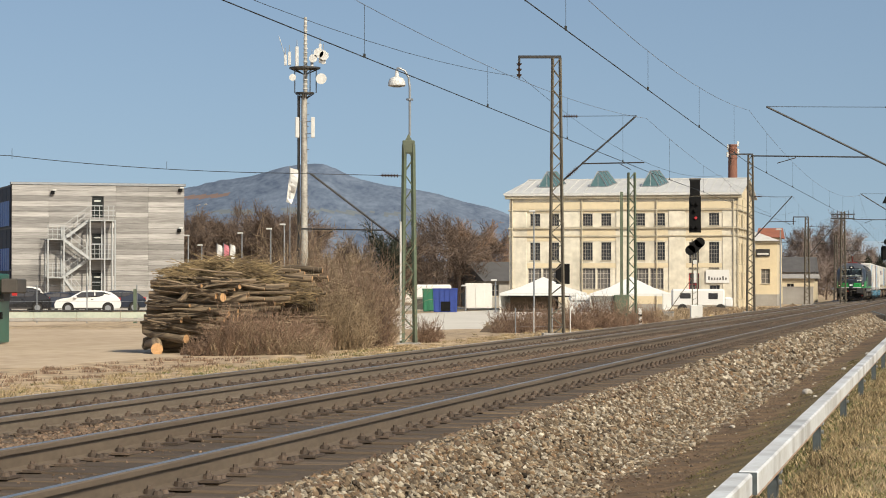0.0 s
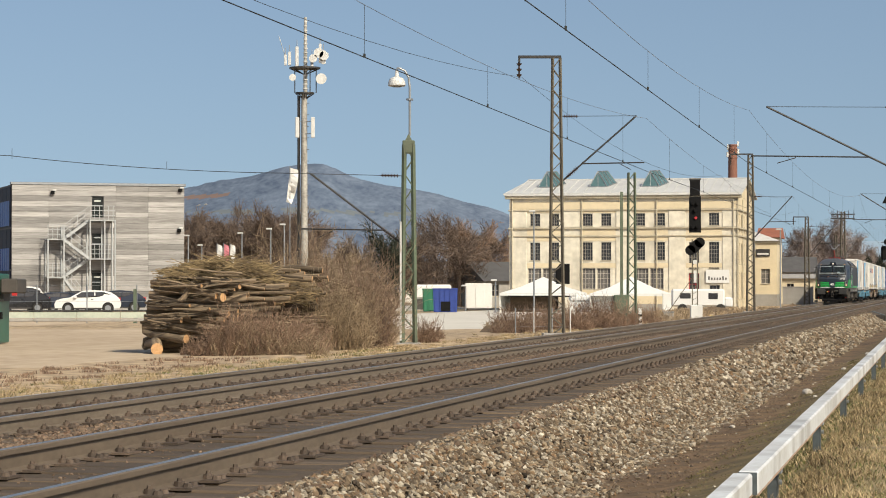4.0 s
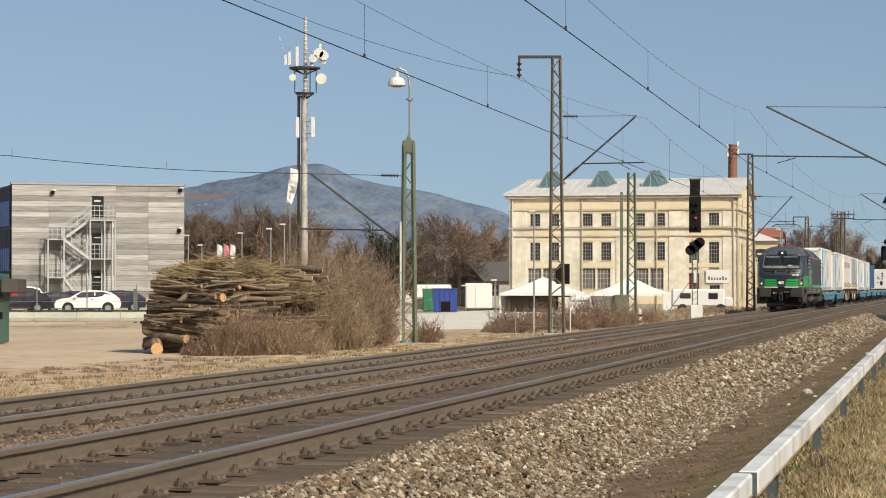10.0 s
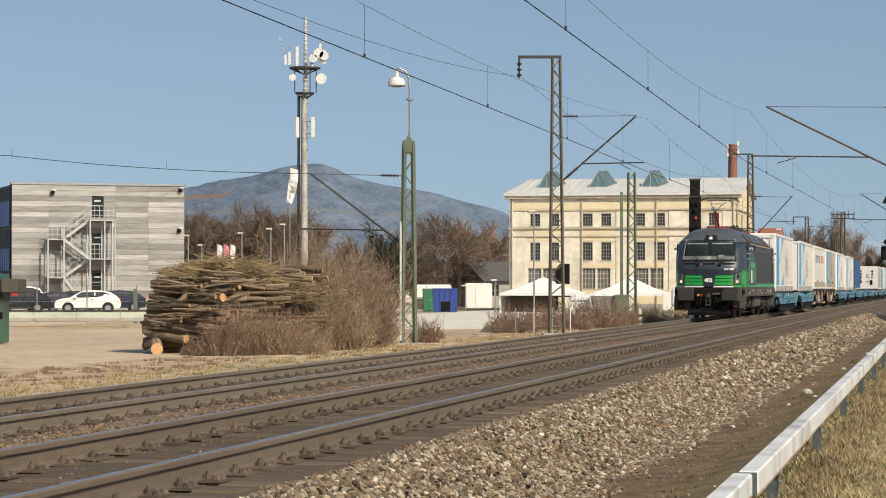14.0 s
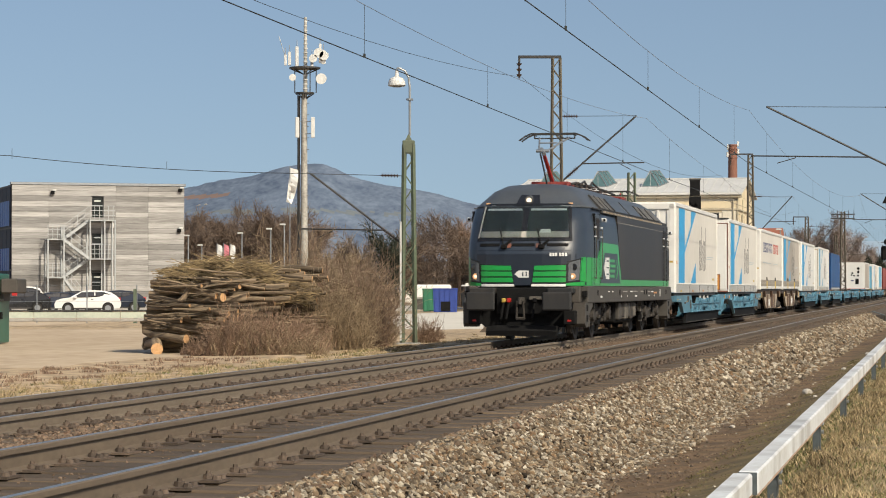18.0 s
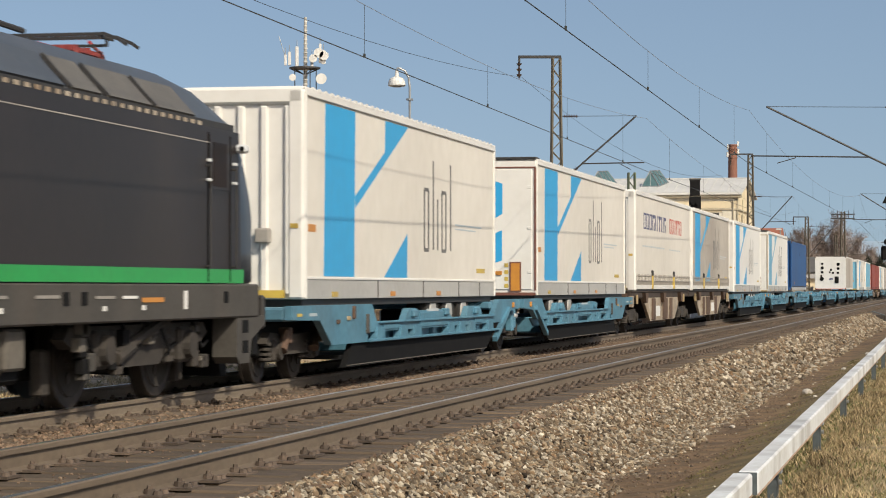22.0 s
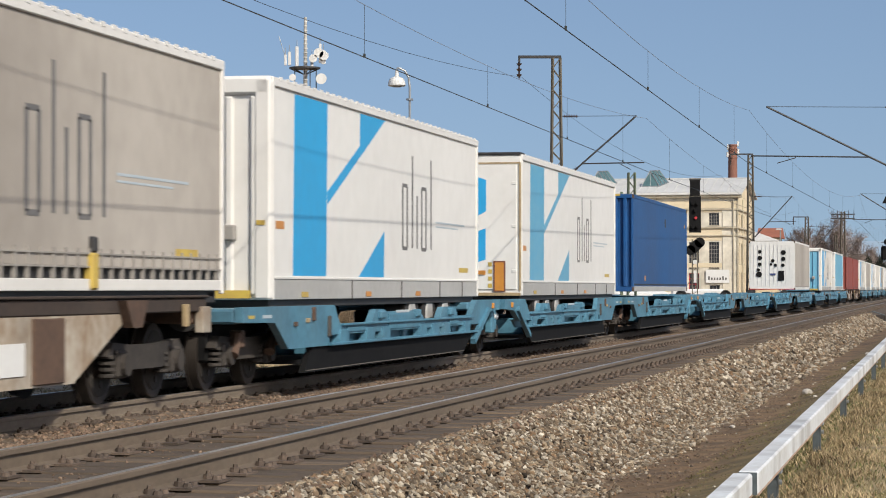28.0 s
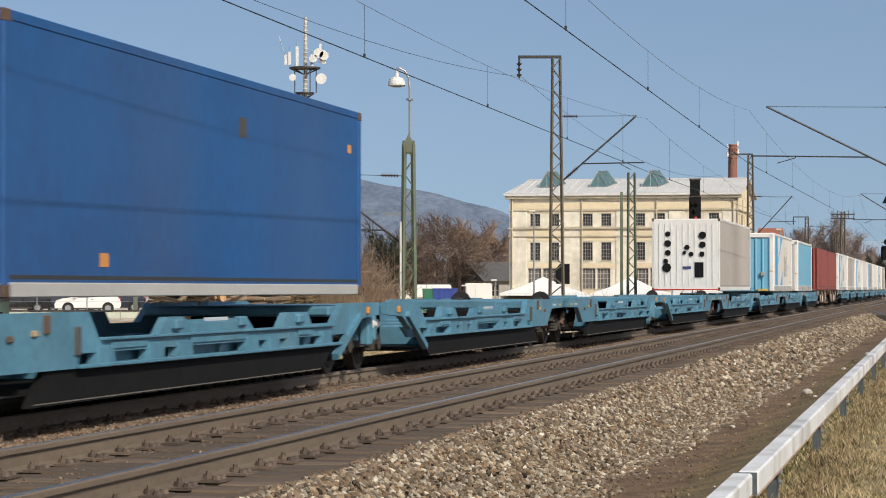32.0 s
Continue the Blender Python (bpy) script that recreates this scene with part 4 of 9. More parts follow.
        for sg in (-1, 1):
            part("reflector", bx(*sorted((ex(-0.165), ex(-0.15))), sg * 1.1 - 0.04, sg * 1.1 + 0.04, 0.47, 0.51), RED, lo, "red reflector plate")
        part("hose_bracket", bx(*sorted((ex(-0.12), ex(-0.04))), -0.5, -0.16, 0.96, 1.04, bev=0.015), GRIT, lo, "pale dusty hose bracket")
        b = bmesh.new()
        box(b, *sorted((ex(-0.34), ex(0))), -0.07, 0.07, 0.88, 1.02, 0.02)
        tube(b, (ex(-0.34), 0, 1.0), (ex(-0.4), 0, 0.86), 0.05, 0.04, 8)
        for sg in (-1, 1):
            tube(b, (ex(-0.36), sg * 0.07, 0.94), (ex(-0.33), sg * 0.09, 0.52), 0.025, seg=6)
        tube(b, (ex(-0.33), -0.1, 0.54), (ex(-0.33), 0.1, 0.54), 0.035, seg=8)
        part("coupling", b, BOGIE, lo, "rusty screw coupling with its hook")
        for y, c in ((0.42, YELLOW), (0.30, RED), (-0.30, BLACK)):
            b = bmesh.new()
            box(b, *sorted((ex(-0.2), ex(-0.05))), y - 0.045, y + 0.045, 0.90, 1.0, 0.02)
            part("hose_cock", b, c, lo, "coloured brake hose cock")
            b = bmesh.new()
            tube(b, (ex(-0.14), y, 0.9), (ex(-0.24), y + 0.04, 0.55), 0.028, seg=6)
            tube(b, (ex(-0.24), y + 0.04, 0.55), (ex(-0.1), y + 0.1, 0.46), 0.028, seg=6)
            part("brake_hose", b, BLACK, lo)
        b = bmesh.new()
        loft(b, [[(ex(-0.12), y, z), (ex(-0.2 - 0.1 * (1 - abs(y))), y, z - 0.12), (ex(-0.16 - 0.1 * (1 - abs(y))), y, 0.14), (ex(0.02), y, 0.16), (ex(0.14), y, z)] for y, z in ((-0.82, 0.36), (-0.6, 0.38), (0, 0.38), (0.6, 0.38), (0.82, 0.36))])
        part("plough", b, BLACK, lo, "black snow plough")
    # bogies
    for c in (3.95, LOCO_END - 3.95):
        for sd in (-1, 1):
            b = bmesh.new()
            y = sd * 1.06
            prism(b, [(c - 2.35, 0.72), (c - 2.2, 0.84), (c + 2.2, 0.84), (c + 2.35, 0.72), (c + 2.1, 0.62), (c + 0.9, 0.60), (c + 0.6, 0.40), (c - 0.6, 0.40), (c - 0.9, 0.60), (c - 2.1, 0.62)], y - 0.07, y + 0.07)
            fr = part("bogie_frame", b, BOGIE, lo, "dusty bogie frame")
            for ax in (-1.38, 1.38):
                b = bmesh.new()
                box(b, c + ax - 0.22, c + ax + 0.22, y + sd * 0.02 - 0.12, y + sd * 0.02 + 0.12, 0.40, 0.80, 0.04)
                tube(b, (c + ax, y + sd * 0.10, 0.6), (c + ax, y + sd * 0.22, 0.6), 0.17, 0.15, 14)
                part("axle_box", b, BOGIE, fr, "round axle box")
                for o in (-0.42, 0.42):
                    b = bmesh.new()
                    for k in range(4):
                        tube(b, (c + ax + o, y, 0.42 + 0.1 * k), (c + ax + o, y, 0.48 + 0.1 * k), 0.11, 0.11, 10)
                    tube(b, (c + ax + o, y, 0.4), (c + ax + o, y, 0.84), 0.07, 0.07, 8)
                    part("spring", b, BOGIE, fr, "coil spring")
                b = bmesh.new()
                box(b, c + ax * 1.55 - 0.1, c + ax * 1.55 + 0.1, sd * 0.8 - 0.07, sd * 0.8 + 0.07, 0.16, 0.62, 0.02)
                part("brake_gear", b, BOGIE, fr)
            b = bmesh.new()
            tube(b, (c - 0.95, y + sd * 0.12, 0.55), (c + 0.75, y + sd * 0.15, 0.92), 0.05, seg=8)
            tube(b, (c - 1.0, y + sd * 0.12, 0.5), (c - 0.5, y + sd * 0.12, 0.62), 0.075, seg=8)
            part("damper", b, BOGIE, fr)
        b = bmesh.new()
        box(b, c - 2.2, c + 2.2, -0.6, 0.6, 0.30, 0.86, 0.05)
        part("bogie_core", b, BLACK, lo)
    me = None
    for x in (2.57, 5.33, LOCO_END - 5.33, LOCO_END - 2.57):
        me = wheelset(lo, x, 0.60, me)
    b = bmesh.new()
    box(b, 6.9, 10.4, -1.2, 1.2, 0.34, 0.9, 0.04)
    part("transformer_box", b, BLACK, lo, "boxes slung under the frame")
    for sd in (-1, 1):
        for i in range(6):
            b = bmesh.new()
            x = 6.95 + i * 0.58
            box(b, x, x + 0.46, sd * 1.2 - 0.1, sd * 1.2 + 0.1, 0.42 + 0.05 * (i % 2), 0.86, 0.03)
            part("equipment_box", b, (FRAME_GREY, BOGIE, GRIT)[i % 3], lo)
    for sd in (-1, 1):
        rb = random.Random(4)
        for c in (3.95, LOCO_END - 3.95):
            for i in range(20):
                x = c + rb.uniform(-2.2, 2.2)
                z = rb.uniform(0.28, 0.8)
                b = bmesh.new()
                box(b, x - rb.uniform(0.04, 0.12), x + rb.uniform(0.04, 0.12), sd * 1.17 - 0.05, sd * 1.17 + 0.05, z, z + rb.uniform(0.06, 0.2), 0.012)
                part("bogie_fitting", b, (BOGIE, FRAME_GREY, BLACK, GRIT)[i % 4], lo)
            b = bmesh.new()
            for i in range(4):
                x = c - 1.9 + i * 1.2
                tube(b, (x, sd * 1.15, 0.86), (x + 0.25, sd * 1.19, 0.55), 0.018, seg=5)
                tube(b, (x + 0.25, sd * 1.19, 0.55), (x + 0.6, sd * 1.15, 0.62), 0.018, seg=5)
            part("pipework", b, BLACK, lo, "black hoses and cables")
            for ax in (-2.15, 2.15):
                b = bmesh.new()
                tube(b, (c + ax, sd * 0.78, 0.62), (c + ax, sd * 0.78, 0.14), 0.022, seg=6)
                part("sand_pipe", b, BOGIE, lo)
    # roof gear
    for x in (5.2, 6.0, 6.9, 7.6, 8.3, 9.4, 10.4):
        b = bmesh.new()
        for k in range(5):
            tube(b, (x, -0.45, 3.66 + 0.045 * k), (x, -0.45, 3.69 + 0.045 * k), 0.075 if k % 2 == 0 else 0.05, seg=10)
        part("insulator", b, INSUL, lo, "ribbed roof insulator")
    b = bmesh.new()
    pts = [(4.4, 3.80), (5.2, 3.86), (6.0, 3.86), (6.6, 3.95), (7.1, 3.86), (7.6, 3.86), (8.0, 3.98), (8.6, 3.92), (9.4, 3.86), (10.4, 3.86), (12.4, 3.82)]
    for (a, z), (c, w) in zip(pts, pts[1:]):
        tube(b, (a, -0.45, z), (c, -0.45, w), 0.03, seg=6)
    for a in (6.9, 7.6, 8.3):
        tube(b, (a, -0.45, 3.86), (a, 0.3, 3.9), 0.025, seg=6)
        tube(b, (a, 0.3, 3.6), (a, 0.3, 3.95), 0.06, seg=8)
    part("roof_conductor", b, DARK, lo, "roof conductor bars")
    for x0, up in ((4.2, True), (LOCO_END - 3.6, False)):
        dr = 1 if up else -1
        b = bmesh.new()
        for dx in (-0.3, 0.5):
            for y in (-0.42, 0.42):
                tube(b, (x0 + dx * dr, y, 3.68), (x0 + dx * dr, y, 3.78), 0.06, seg=8)
        for y in (-0.42, 0.42):
            bar(b, (x0 - 0.35 * dr, y, 3.79), (x0 + 0.6 * dr, y, 3.79), 0.045)
        for dx in (-0.3, 0.1, 0.5):
            bar(b, (x0 + dx * dr, -0.45, 3.81), (x0 + dx * dr, 0.45, 3.81), 0.05)
        pg = part("pantograph", b, PANTO, lo, "raised red pantograph" if up else "folded red pantograph")
        if up:
            k = Vector((x0 - 1.35, 0, 4.53))
            hd = Vector((x0 + 0.45, 0, 5.02))
            b = tb((x0 + 0.15, 0, 3.82), k, 0.055, 0.045, 8)
            part("lower_arm", b, RED, pg, "red lower arm")
            b = tb((x0 - 0.35, 0.06, 3.76), k + Vector((-0.08, 0.05, -0.06)), 0.02, seg=6)
            part("guide_rod", b, DARK, pg)
            b = bmesh.new()
            for y in (-0.38, 0.38):
                tube(b, k + Vector((0, y * 0.25, 0)), hd + Vector((0, y, -0.06)), 0.022, seg=6)
            tube(b, k + Vector((0, -0.16, 0)), k + Vector((0, 0.16, 0)), 0.04, seg=8)
            tube(b, k + Vector((-0.1, -0.05, -0.08)), k + Vector((0.1, 0.05, 0.05)), 0.05, seg=8)
            tube(b, k.lerp(hd, 0.5) + Vector((0, -0.22, 0)), k.lerp(hd, 0.5) + Vector((0, 0.22, 0)), 0.016, seg=6)
            part("upper_arm", b, GALV, pg, "grey upper arm frame")
        else:
            hd = Vector((x0 + 0.3, 0, 3.98))
            b = bmesh.new()
            tube(b, (x0 - 0.15, 0, 3.8), (x0 + 1.3, 0, 3.86), 0.05, seg=8)
            tube(b, (x0 + 1.3, 0.1, 3.88), hd + Vector((0, 0.3, -0.04)), 0.022, seg=6)
            tube(b, (x0 + 1.3, -0.1, 3.88), hd + Vector((0, -0.3, -0.04)), 0.022, seg=6)
            part("lower_arm", b, RED, pg, "folded red arm")
        b = bmesh.new()
        for dx in (-0.19, 0.19):
            prev = None
            for y in ((-0.86, -0.80, -0.70, -0.55, 0, 0.55, 0.70, 0.80, 0.86) if up else (-0.8, -0.72, -0.55, 0, 0.55, 0.72, 0.8)):
                z = hd.z + 0.03 - (0 if abs(y) < 0.56 else 0.5 * (abs(y) - 0.55) ** 1.5 * 2)
                q = Vector((hd.x + dx, y, z))
                if prev:
                    bar(b, prev, q, 0.05, 0.035)
                prev = q
        for y in (-0.5, 0.5):
            bar(b, (hd.x - 0.2, y, hd.z), (hd.x + 0.2, y, hd.z), 0.03)
            bar(b, (hd.x, y, hd.z - 0.09), (hd.x, y, hd.z), 0.03)
        bar(b, (hd.x, -0.5, hd.z - 0.08), (hd.x, 0.5, hd.z - 0.08), 0.03)
        part("contact_head", b, DARK, pg, "contact strips with curved horns")
    return lo


make_locomotive()


# -- pocket wagons --
def bogie(parent, c, me, gear=1.8):
    for sd in (-1, 1):
        b = bmesh.new()
        y = sd * 1.0
        prism(b, [(c - 1.3, 0.52), (c - 1.1, 0.66), (c - 0.4, 0.62), (c + 0.4, 0.62), (c + 1.1, 0.66), (c + 1.3, 0.52), (c + 0.5, 0.36), (c - 0.5, 0.36)], y - 0.06, y + 0.06)
        fr = part("bogie_frame", b, BOGIE, parent, "dark cast bogie frame")
        for ax in (-0.9, 0.9):
            b = bmesh.new()
            box(b, c + ax - 0.16, c + ax + 0.16, y - 0.11, y + 0.11, 0.28, 0.58, 0.03)
            tube(b, (c + ax, y, 0.42), (c + ax, y + sd * 0.16, 0.42), 0.13, 0.12, 12)
            part("axle_box", b, BOGIE, fr)
            for o in (-0.25, 0.25):
                b = bmesh.new()
                for k in range(4):
                    tube(b, (c + ax + o, y, 0.30 + 0.065 * k), (c + ax + o, y, 0.335 + 0.065 * k), 0.09, 0.09, 10)
                part("spring", b, BOGIE, fr, "coil spring")
    b = bmesh.new()
    box(b, c - 0.8, c + 0.8, -0.55, 0.55, 0.35, 0.72, 0.04)
    part("bolster", b, BLACK, parent)
    for ax in (-0.9, 0.9):
        me = wheelset(parent, c + ax, 0.42, me)
    return me


SET = None


def pocket_wagon(at, length, weathered, label):
    """An articulated pocket wagon of two halves on three bogies."""
    global SET
    blue = WAGON_BLUE_D if weathered else WAGON_BLUE
    w = on_train("pocket_wagon", at, label, "railway wagon", "wagons of the train")
    half = length / 2
    for k in (0, 1):
        def X(x):
            return x if k == 0 else length - x
        h = half
        for sd in (-1, 1):
            y = sd * 1.38
            b = bmesh.new()
            top = [(0.35, 1.0), (4.75, 1.0), (5.05, 0.74), (6.9, 0.74), (7.2, 0.92), (7.7, 0.92), (7.9, 0.88), (10.2, 0.88), (10.5, 0.74), (11.7, 0.74), (12.0, 0.92), (13.0, 0.92), (13.2, 0.76), (14.4, 0.76), (14.9, 1.02), (h - 0.25, 1.02), (h - 0.25, 0.84), (h - 1.3, 0.80), (h - 1.9, 0.60), (4.5, 0.60), (4.45, 0.46), (2.4, 0.46), (1.75, 0.80), (0.35, 0.82)]
            prism(b, [(X(x), z) for x, z in top], y - 0.05, y + 0.05)
            sill = part("side_sill", b, blue, w, "pale blue cut-out side sill")
            b = bmesh.new()
            prism(b, [(X(4.45), 0.62), (X(h - 2.0), 0.62), (X(h - 2.45), 0.458), (X(4.45), 0.458)], y - sd * 0.14 - 0.02, y - sd * 0.14 + 0.02)
            part("inner_web", b, blue, sill, "recessed inner web behind the slots")
            b = bmesh.new()
            bot = [(3.7, 0.452), (h - 2.7, 0.452), (h - 3.5, 0.15), (3.3, 0.13)]
            prism(b, [(X(x), z) for x, z in bot], y - sd * 0.03 - 0.04, y - sd * 0.03 + 0.04)
            part("skirt", b, BLACK, sill, "black lower skirt")
            part("skirt_edge", bx(*sorted((X(3.4), X(h - 3.5))), y + sd * 0.012 - 0.006, y + sd * 0.012 + 0.006, 0.15, 0.162), GRIT, sill, "thin pale lower skirt edge")
            for x0, x1 in ((7.95, 10.15), (5.4, 6.5), (12.45, 13.2)):
                part("stiffener_panel", bx(*sorted((X(x0), X(x1))), y + sd * 0.056 - 0.012, y + sd * 0.056 + 0.012, 0.625, 0.70 if x0 != 7.95 else 0.85, bev=0.006), blue, sill, "flat stiffening panel")
            b = bmesh.new()
            box(b, *sorted((X(4.45), X(h - 2.6))), y + sd * 0.04 - 0.06, y + sd * 0.04 + 0.06, 0.455, 0.495, 0.008)
            part("sill_ledge", b, blue, sill, "narrow lower ledge")
            b = bmesh.new()
            box(b, *sorted((X(5.1), X(h - 3.0))), y + sd * 0.05 - 0.05, y + sd * 0.05 + 0.05, 0.715, 0.745, 0.006)
            part("sill_ledge", b, blue, sill)
            b = bmesh.new()
            bar(b, (X(h - 1.55), y + sd * 0.06, 0.84), (X(h - 2.9), y + sd * 0.06, 0.30), 0.09, 0.09)
            part("slanted_arm", b, blue, sill, "slanted blue corner arm")
            for x in (5.2, 6.75, 7.75, 10.35, 11.3, 12.2, 13.9):
                b = bmesh.new()
                prism(b, [(X(x - 0.22), 0.66), (X(x + 0.22), 0.66), (X(x + 0.26), 0.49), (X(x - 0.26), 0.49)], y + sd * 0.02 - 0.06, y + sd * 0.02 + 0.06)
                part("sill_rib", b, blue, sill)
            for x in (7.45, 9.9, 12.5):
                b = bmesh.new()
                box(b, X(x) - 0.14, X(x) + 0.14, y + sd * 0.06 - 0.05, y + sd * 0.06 + 0.05, 0.78, 0.90, 0.02)
                part("lifting_tab", b, blue, sill)
            for x, m, z0, z1 in ((4.42, FRAME_GREY, 0.58, 0.86), (3.6, RUST, 0.80, 0.98), (3.3, TAPE_TAN, 0.78, 0.84), (h - 1.0, ORANGE, 0.86, 0.96), (2.7, RUST, 0.74, 0.80)):
                b = bmesh.new()
                box(b, X(x) - 0.06, X(x) + 0.06, y + sd * 0.05 - 0.03, y + sd * 0.05 + 0.03, z0, z1, 0.01)
                part("fitting", b, m, sill)
            for x0, x1, m in ((1.2, 1.6, PRINT_FAINT), (8.5, 9.4, PRINT_FAINT), (0.6, 0.85, YELLOW)):
                b = bmesh.new()
                box(b, *sorted((X(x0), X(x1))), y + sd * 0.05 - 0.004, y + sd * 0.05 + 0.004, 0.86, 0.90)
                part("marking", b, m, sill)
            for x in (0.95, 2.55):
                b = bmesh.new()
                tube(b, (X(x) - 0.1, sd * 1.16, 0.42), (X(x) + 0.12, sd * 1.16, 0.66), 0.07, 0.05, 8)
                box(b, X(x) + 0.15, X(x) + 0.3, sd * 1.12 - 0.08, sd * 1.12 + 0.08, 0.5, 0.72, 0.02)
                part("brake_rigging", b, RUST, w, "rusty brake rigging at the bogie")
        # black box added for the deep shade around the end bogie
        b = bmesh.new()
        box(b, *sorted((X(0.5), X(3.2))), -0.95, 0.95, 0.34, 0.80, 0.03)
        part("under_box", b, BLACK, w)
        # cross members, pocket floor, end platform
        for x0, x1, z0, z1 in ((0.35, 2.9, 0.80, 0.98), (h - 2.8, h - 0.25, 0.84, 0.98)):
            b = bmesh.new()
            box(b, *sorted((X(x0), X(x1))), -1.33, 1.33, z0, z1, 0.03)
            part("platform", b, blue, w, "blue end platform")
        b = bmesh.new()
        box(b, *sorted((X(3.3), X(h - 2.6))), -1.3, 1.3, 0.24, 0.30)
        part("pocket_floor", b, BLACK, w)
        for x in (5.6, 9.6, 13.4):
            b = bmesh.new()
            box(b, X(x) - 0.12, X(x) + 0.12, -1.33, 1.33, 0.30, 0.62, 0.02)
            part("cross_member", b, blue, w)
        # end: buffers, steps, handles
        for sg in (-1, 1):
            b = bmesh.new()
            tube(b, (X(0.4), sg * 0.88, 0.94), (X(-0.1), sg * 0.88, 0.94), 0.11, 0.09, 10)
            tube(b, (X(-0.06), sg * 0.88, 0.94), (X(-0.14), sg * 0.88, 0.94), 0.22, 0.22, 16)
            part("buffer", b, DARK, w, "round dark buffer")
        b = bmesh.new()
        box(b, X(half - 0.3) - 0.08, X(half - 0.3) + 0.08, -1.25, 1.25, 0.45, 0.82, 0.02)
        part("joint_plate", b, blue, w)
    # black box added as shade, closing the view over the middle bogie
    part("joint_box", bx(half - 1.75, half + 1.75, -0.98, 0.98, 0.36, 0.83, bev=0.03), BLACK, w, "black box added as shade over the middle bogie")
    for sd in (-1, 1):
        dm = part("damper", bx(half - 0.42, half - 0.14, sd * 1.24 - 0.07, sd * 1.24 + 0.07, 0.40, 0.80, bev=0.02), blue, w, "upright blue damper housing")
        part("damper_cap", tb((half - 0.28, sd * 1.24, 0.80), (half - 0.28, sd * 1.24, 0.86), 0.07, seg=10), DARK, dm)
        part("air_reservoir", tb((half + 0.15, sd * 1.18, 0.70), (half + 0.55, sd * 1.18, 0.70), 0.08, seg=12), WHITE_PAINT, w, "small white air reservoir")
    for c in (1.75, half, length - 1.75):
        SET = bogie(w, c, SET)
    return w


def container_wagon(at, length):
    """A rust-streaked beige container wagon with deep belly boxes."""
    global SET
    w = on_train("container_wagon", at, "rust-streaked beige container wagon with deep centre boxes", "railway wagon", "wagons of the train")
    half = length / 2
    for k in (0, 1):
        def X(x):
            return x if k == 0 else length - x
        for sd in (-1, 1):
            y = sd * 1.22
            b = bmesh.new()
            box(b, *sorted((X(0.3), X(half - 0.2))), y - 0.06, y + 0.06, 0.96, 1.12, 0.015)
            box(b, *sorted((X(0.3), X(half - 0.2))), y - 0.09, y + 0.09, 1.12, 1.15, 0.008)
            sill = part("side_sill", b, RUST_DARK, w, "dark rusty side beam")
            b = bmesh.new()
            prism(b, [(X(x), z) for x, z in ((2.9, 0.96), (4.6, 0.30), (10.8, 0.30), (12.4, 0.96))], y - 0.05, y + 0.03)
            belly = part("belly_plate", b, BEIGE, sill, "beige belly plate with rust runs")
            for x0, x1, m in ((4.9, 5.7, RUST), (7.6, 8.7, RUST), (9.4, 10.0, RUST)):
                b = bmesh.new()
                box(b, *sorted((X(x0), X(x1))), y + sd * 0.05 - 0.03, y + sd * 0.05 + 0.03, 0.32, 0.94, 0.01)
                part("belly_panel", b, m, belly, "brown rusted panel")
            b = bmesh.new()
            box(b, *sorted((X(5.9), X(6.9))), y + sd * 0.05 - 0.012, y + sd * 0.05 + 0.012, 0.42, 0.72)
            part("data_panel", b, WHITE_PAINT, belly, "white data panel")
            for x in (3.0, 7.3, 11.9):
                b = bmesh.new()
                prism(b, [(X(x - 0.35), 1.1), (X(x + 0.35), 1.1), (X(x + 0.15), 0.82), (X(x - 0.15), 0.82)], y + sd * 0.06, y + sd * 0.16)
                part("bracket", b, RUST, sill)
            for x in (1.2, 12.9):
                b = bmesh.new()
                box(b, X(x) - 0.06, X(x) + 0.06, y + sd * 0.1 - 0.03, y + sd * 0.1 + 0.03, 0.80, 1.05, 0.01)
                part("lever", b, TAPE_TAN, sill, "faded yellow lever plate")
            b = bmesh.new()
            box(b, X(0.4) - 0.16, X(0.4) + 0.16, y + sd * 0.05 - 0.05, y + sd * 0.05 + 0.05, 0.72, 1.02, 0.01)
            part("end_box", b, BEIGE, w)
        b = bmesh.new()
        box(b, *sorted((X(0.3), X(half - 0.2))), -0.35, 0.35, 0.30, 1.10, 0.02)
        part("centre_beam", b, BLACK, w, "deep dark centre girder")
        b = bmesh.new()
        box(b, *sorted((X(0.3), X(0.6))), -1.2, 1.2, 0.82, 1.1, 0.02)
        part("headstock", b, RUST, w)
        for sg in (-1, 1):
            b = bmesh.new()
            tube(b, (X(0.3), sg * 0.88, 0.94), (X(-0.1), sg * 0.88, 0.94), 0.11, 0.09, 10)
            tube(b, (X(-0.06), sg * 0.88, 0.94), (X(-0.14), sg * 0.88, 0.94), 0.22, 0.22, 16)
            part("buffer", b, DARK, w, "round dark buffer")
    for c in (1.75, half, length - 1.75):
        SET = bogie(w, c, SET)
    return w


# -- loads --
def side_print(parent, y, x, pts, m, name, label=""):
    b = bmesh.new()
    o = 0.0035 if y < 0 else -0.0035
    prism(b, [(x(a), z) for a, z in pts], y - o, y + o * 4)
    return part(name, b, m, parent, label)


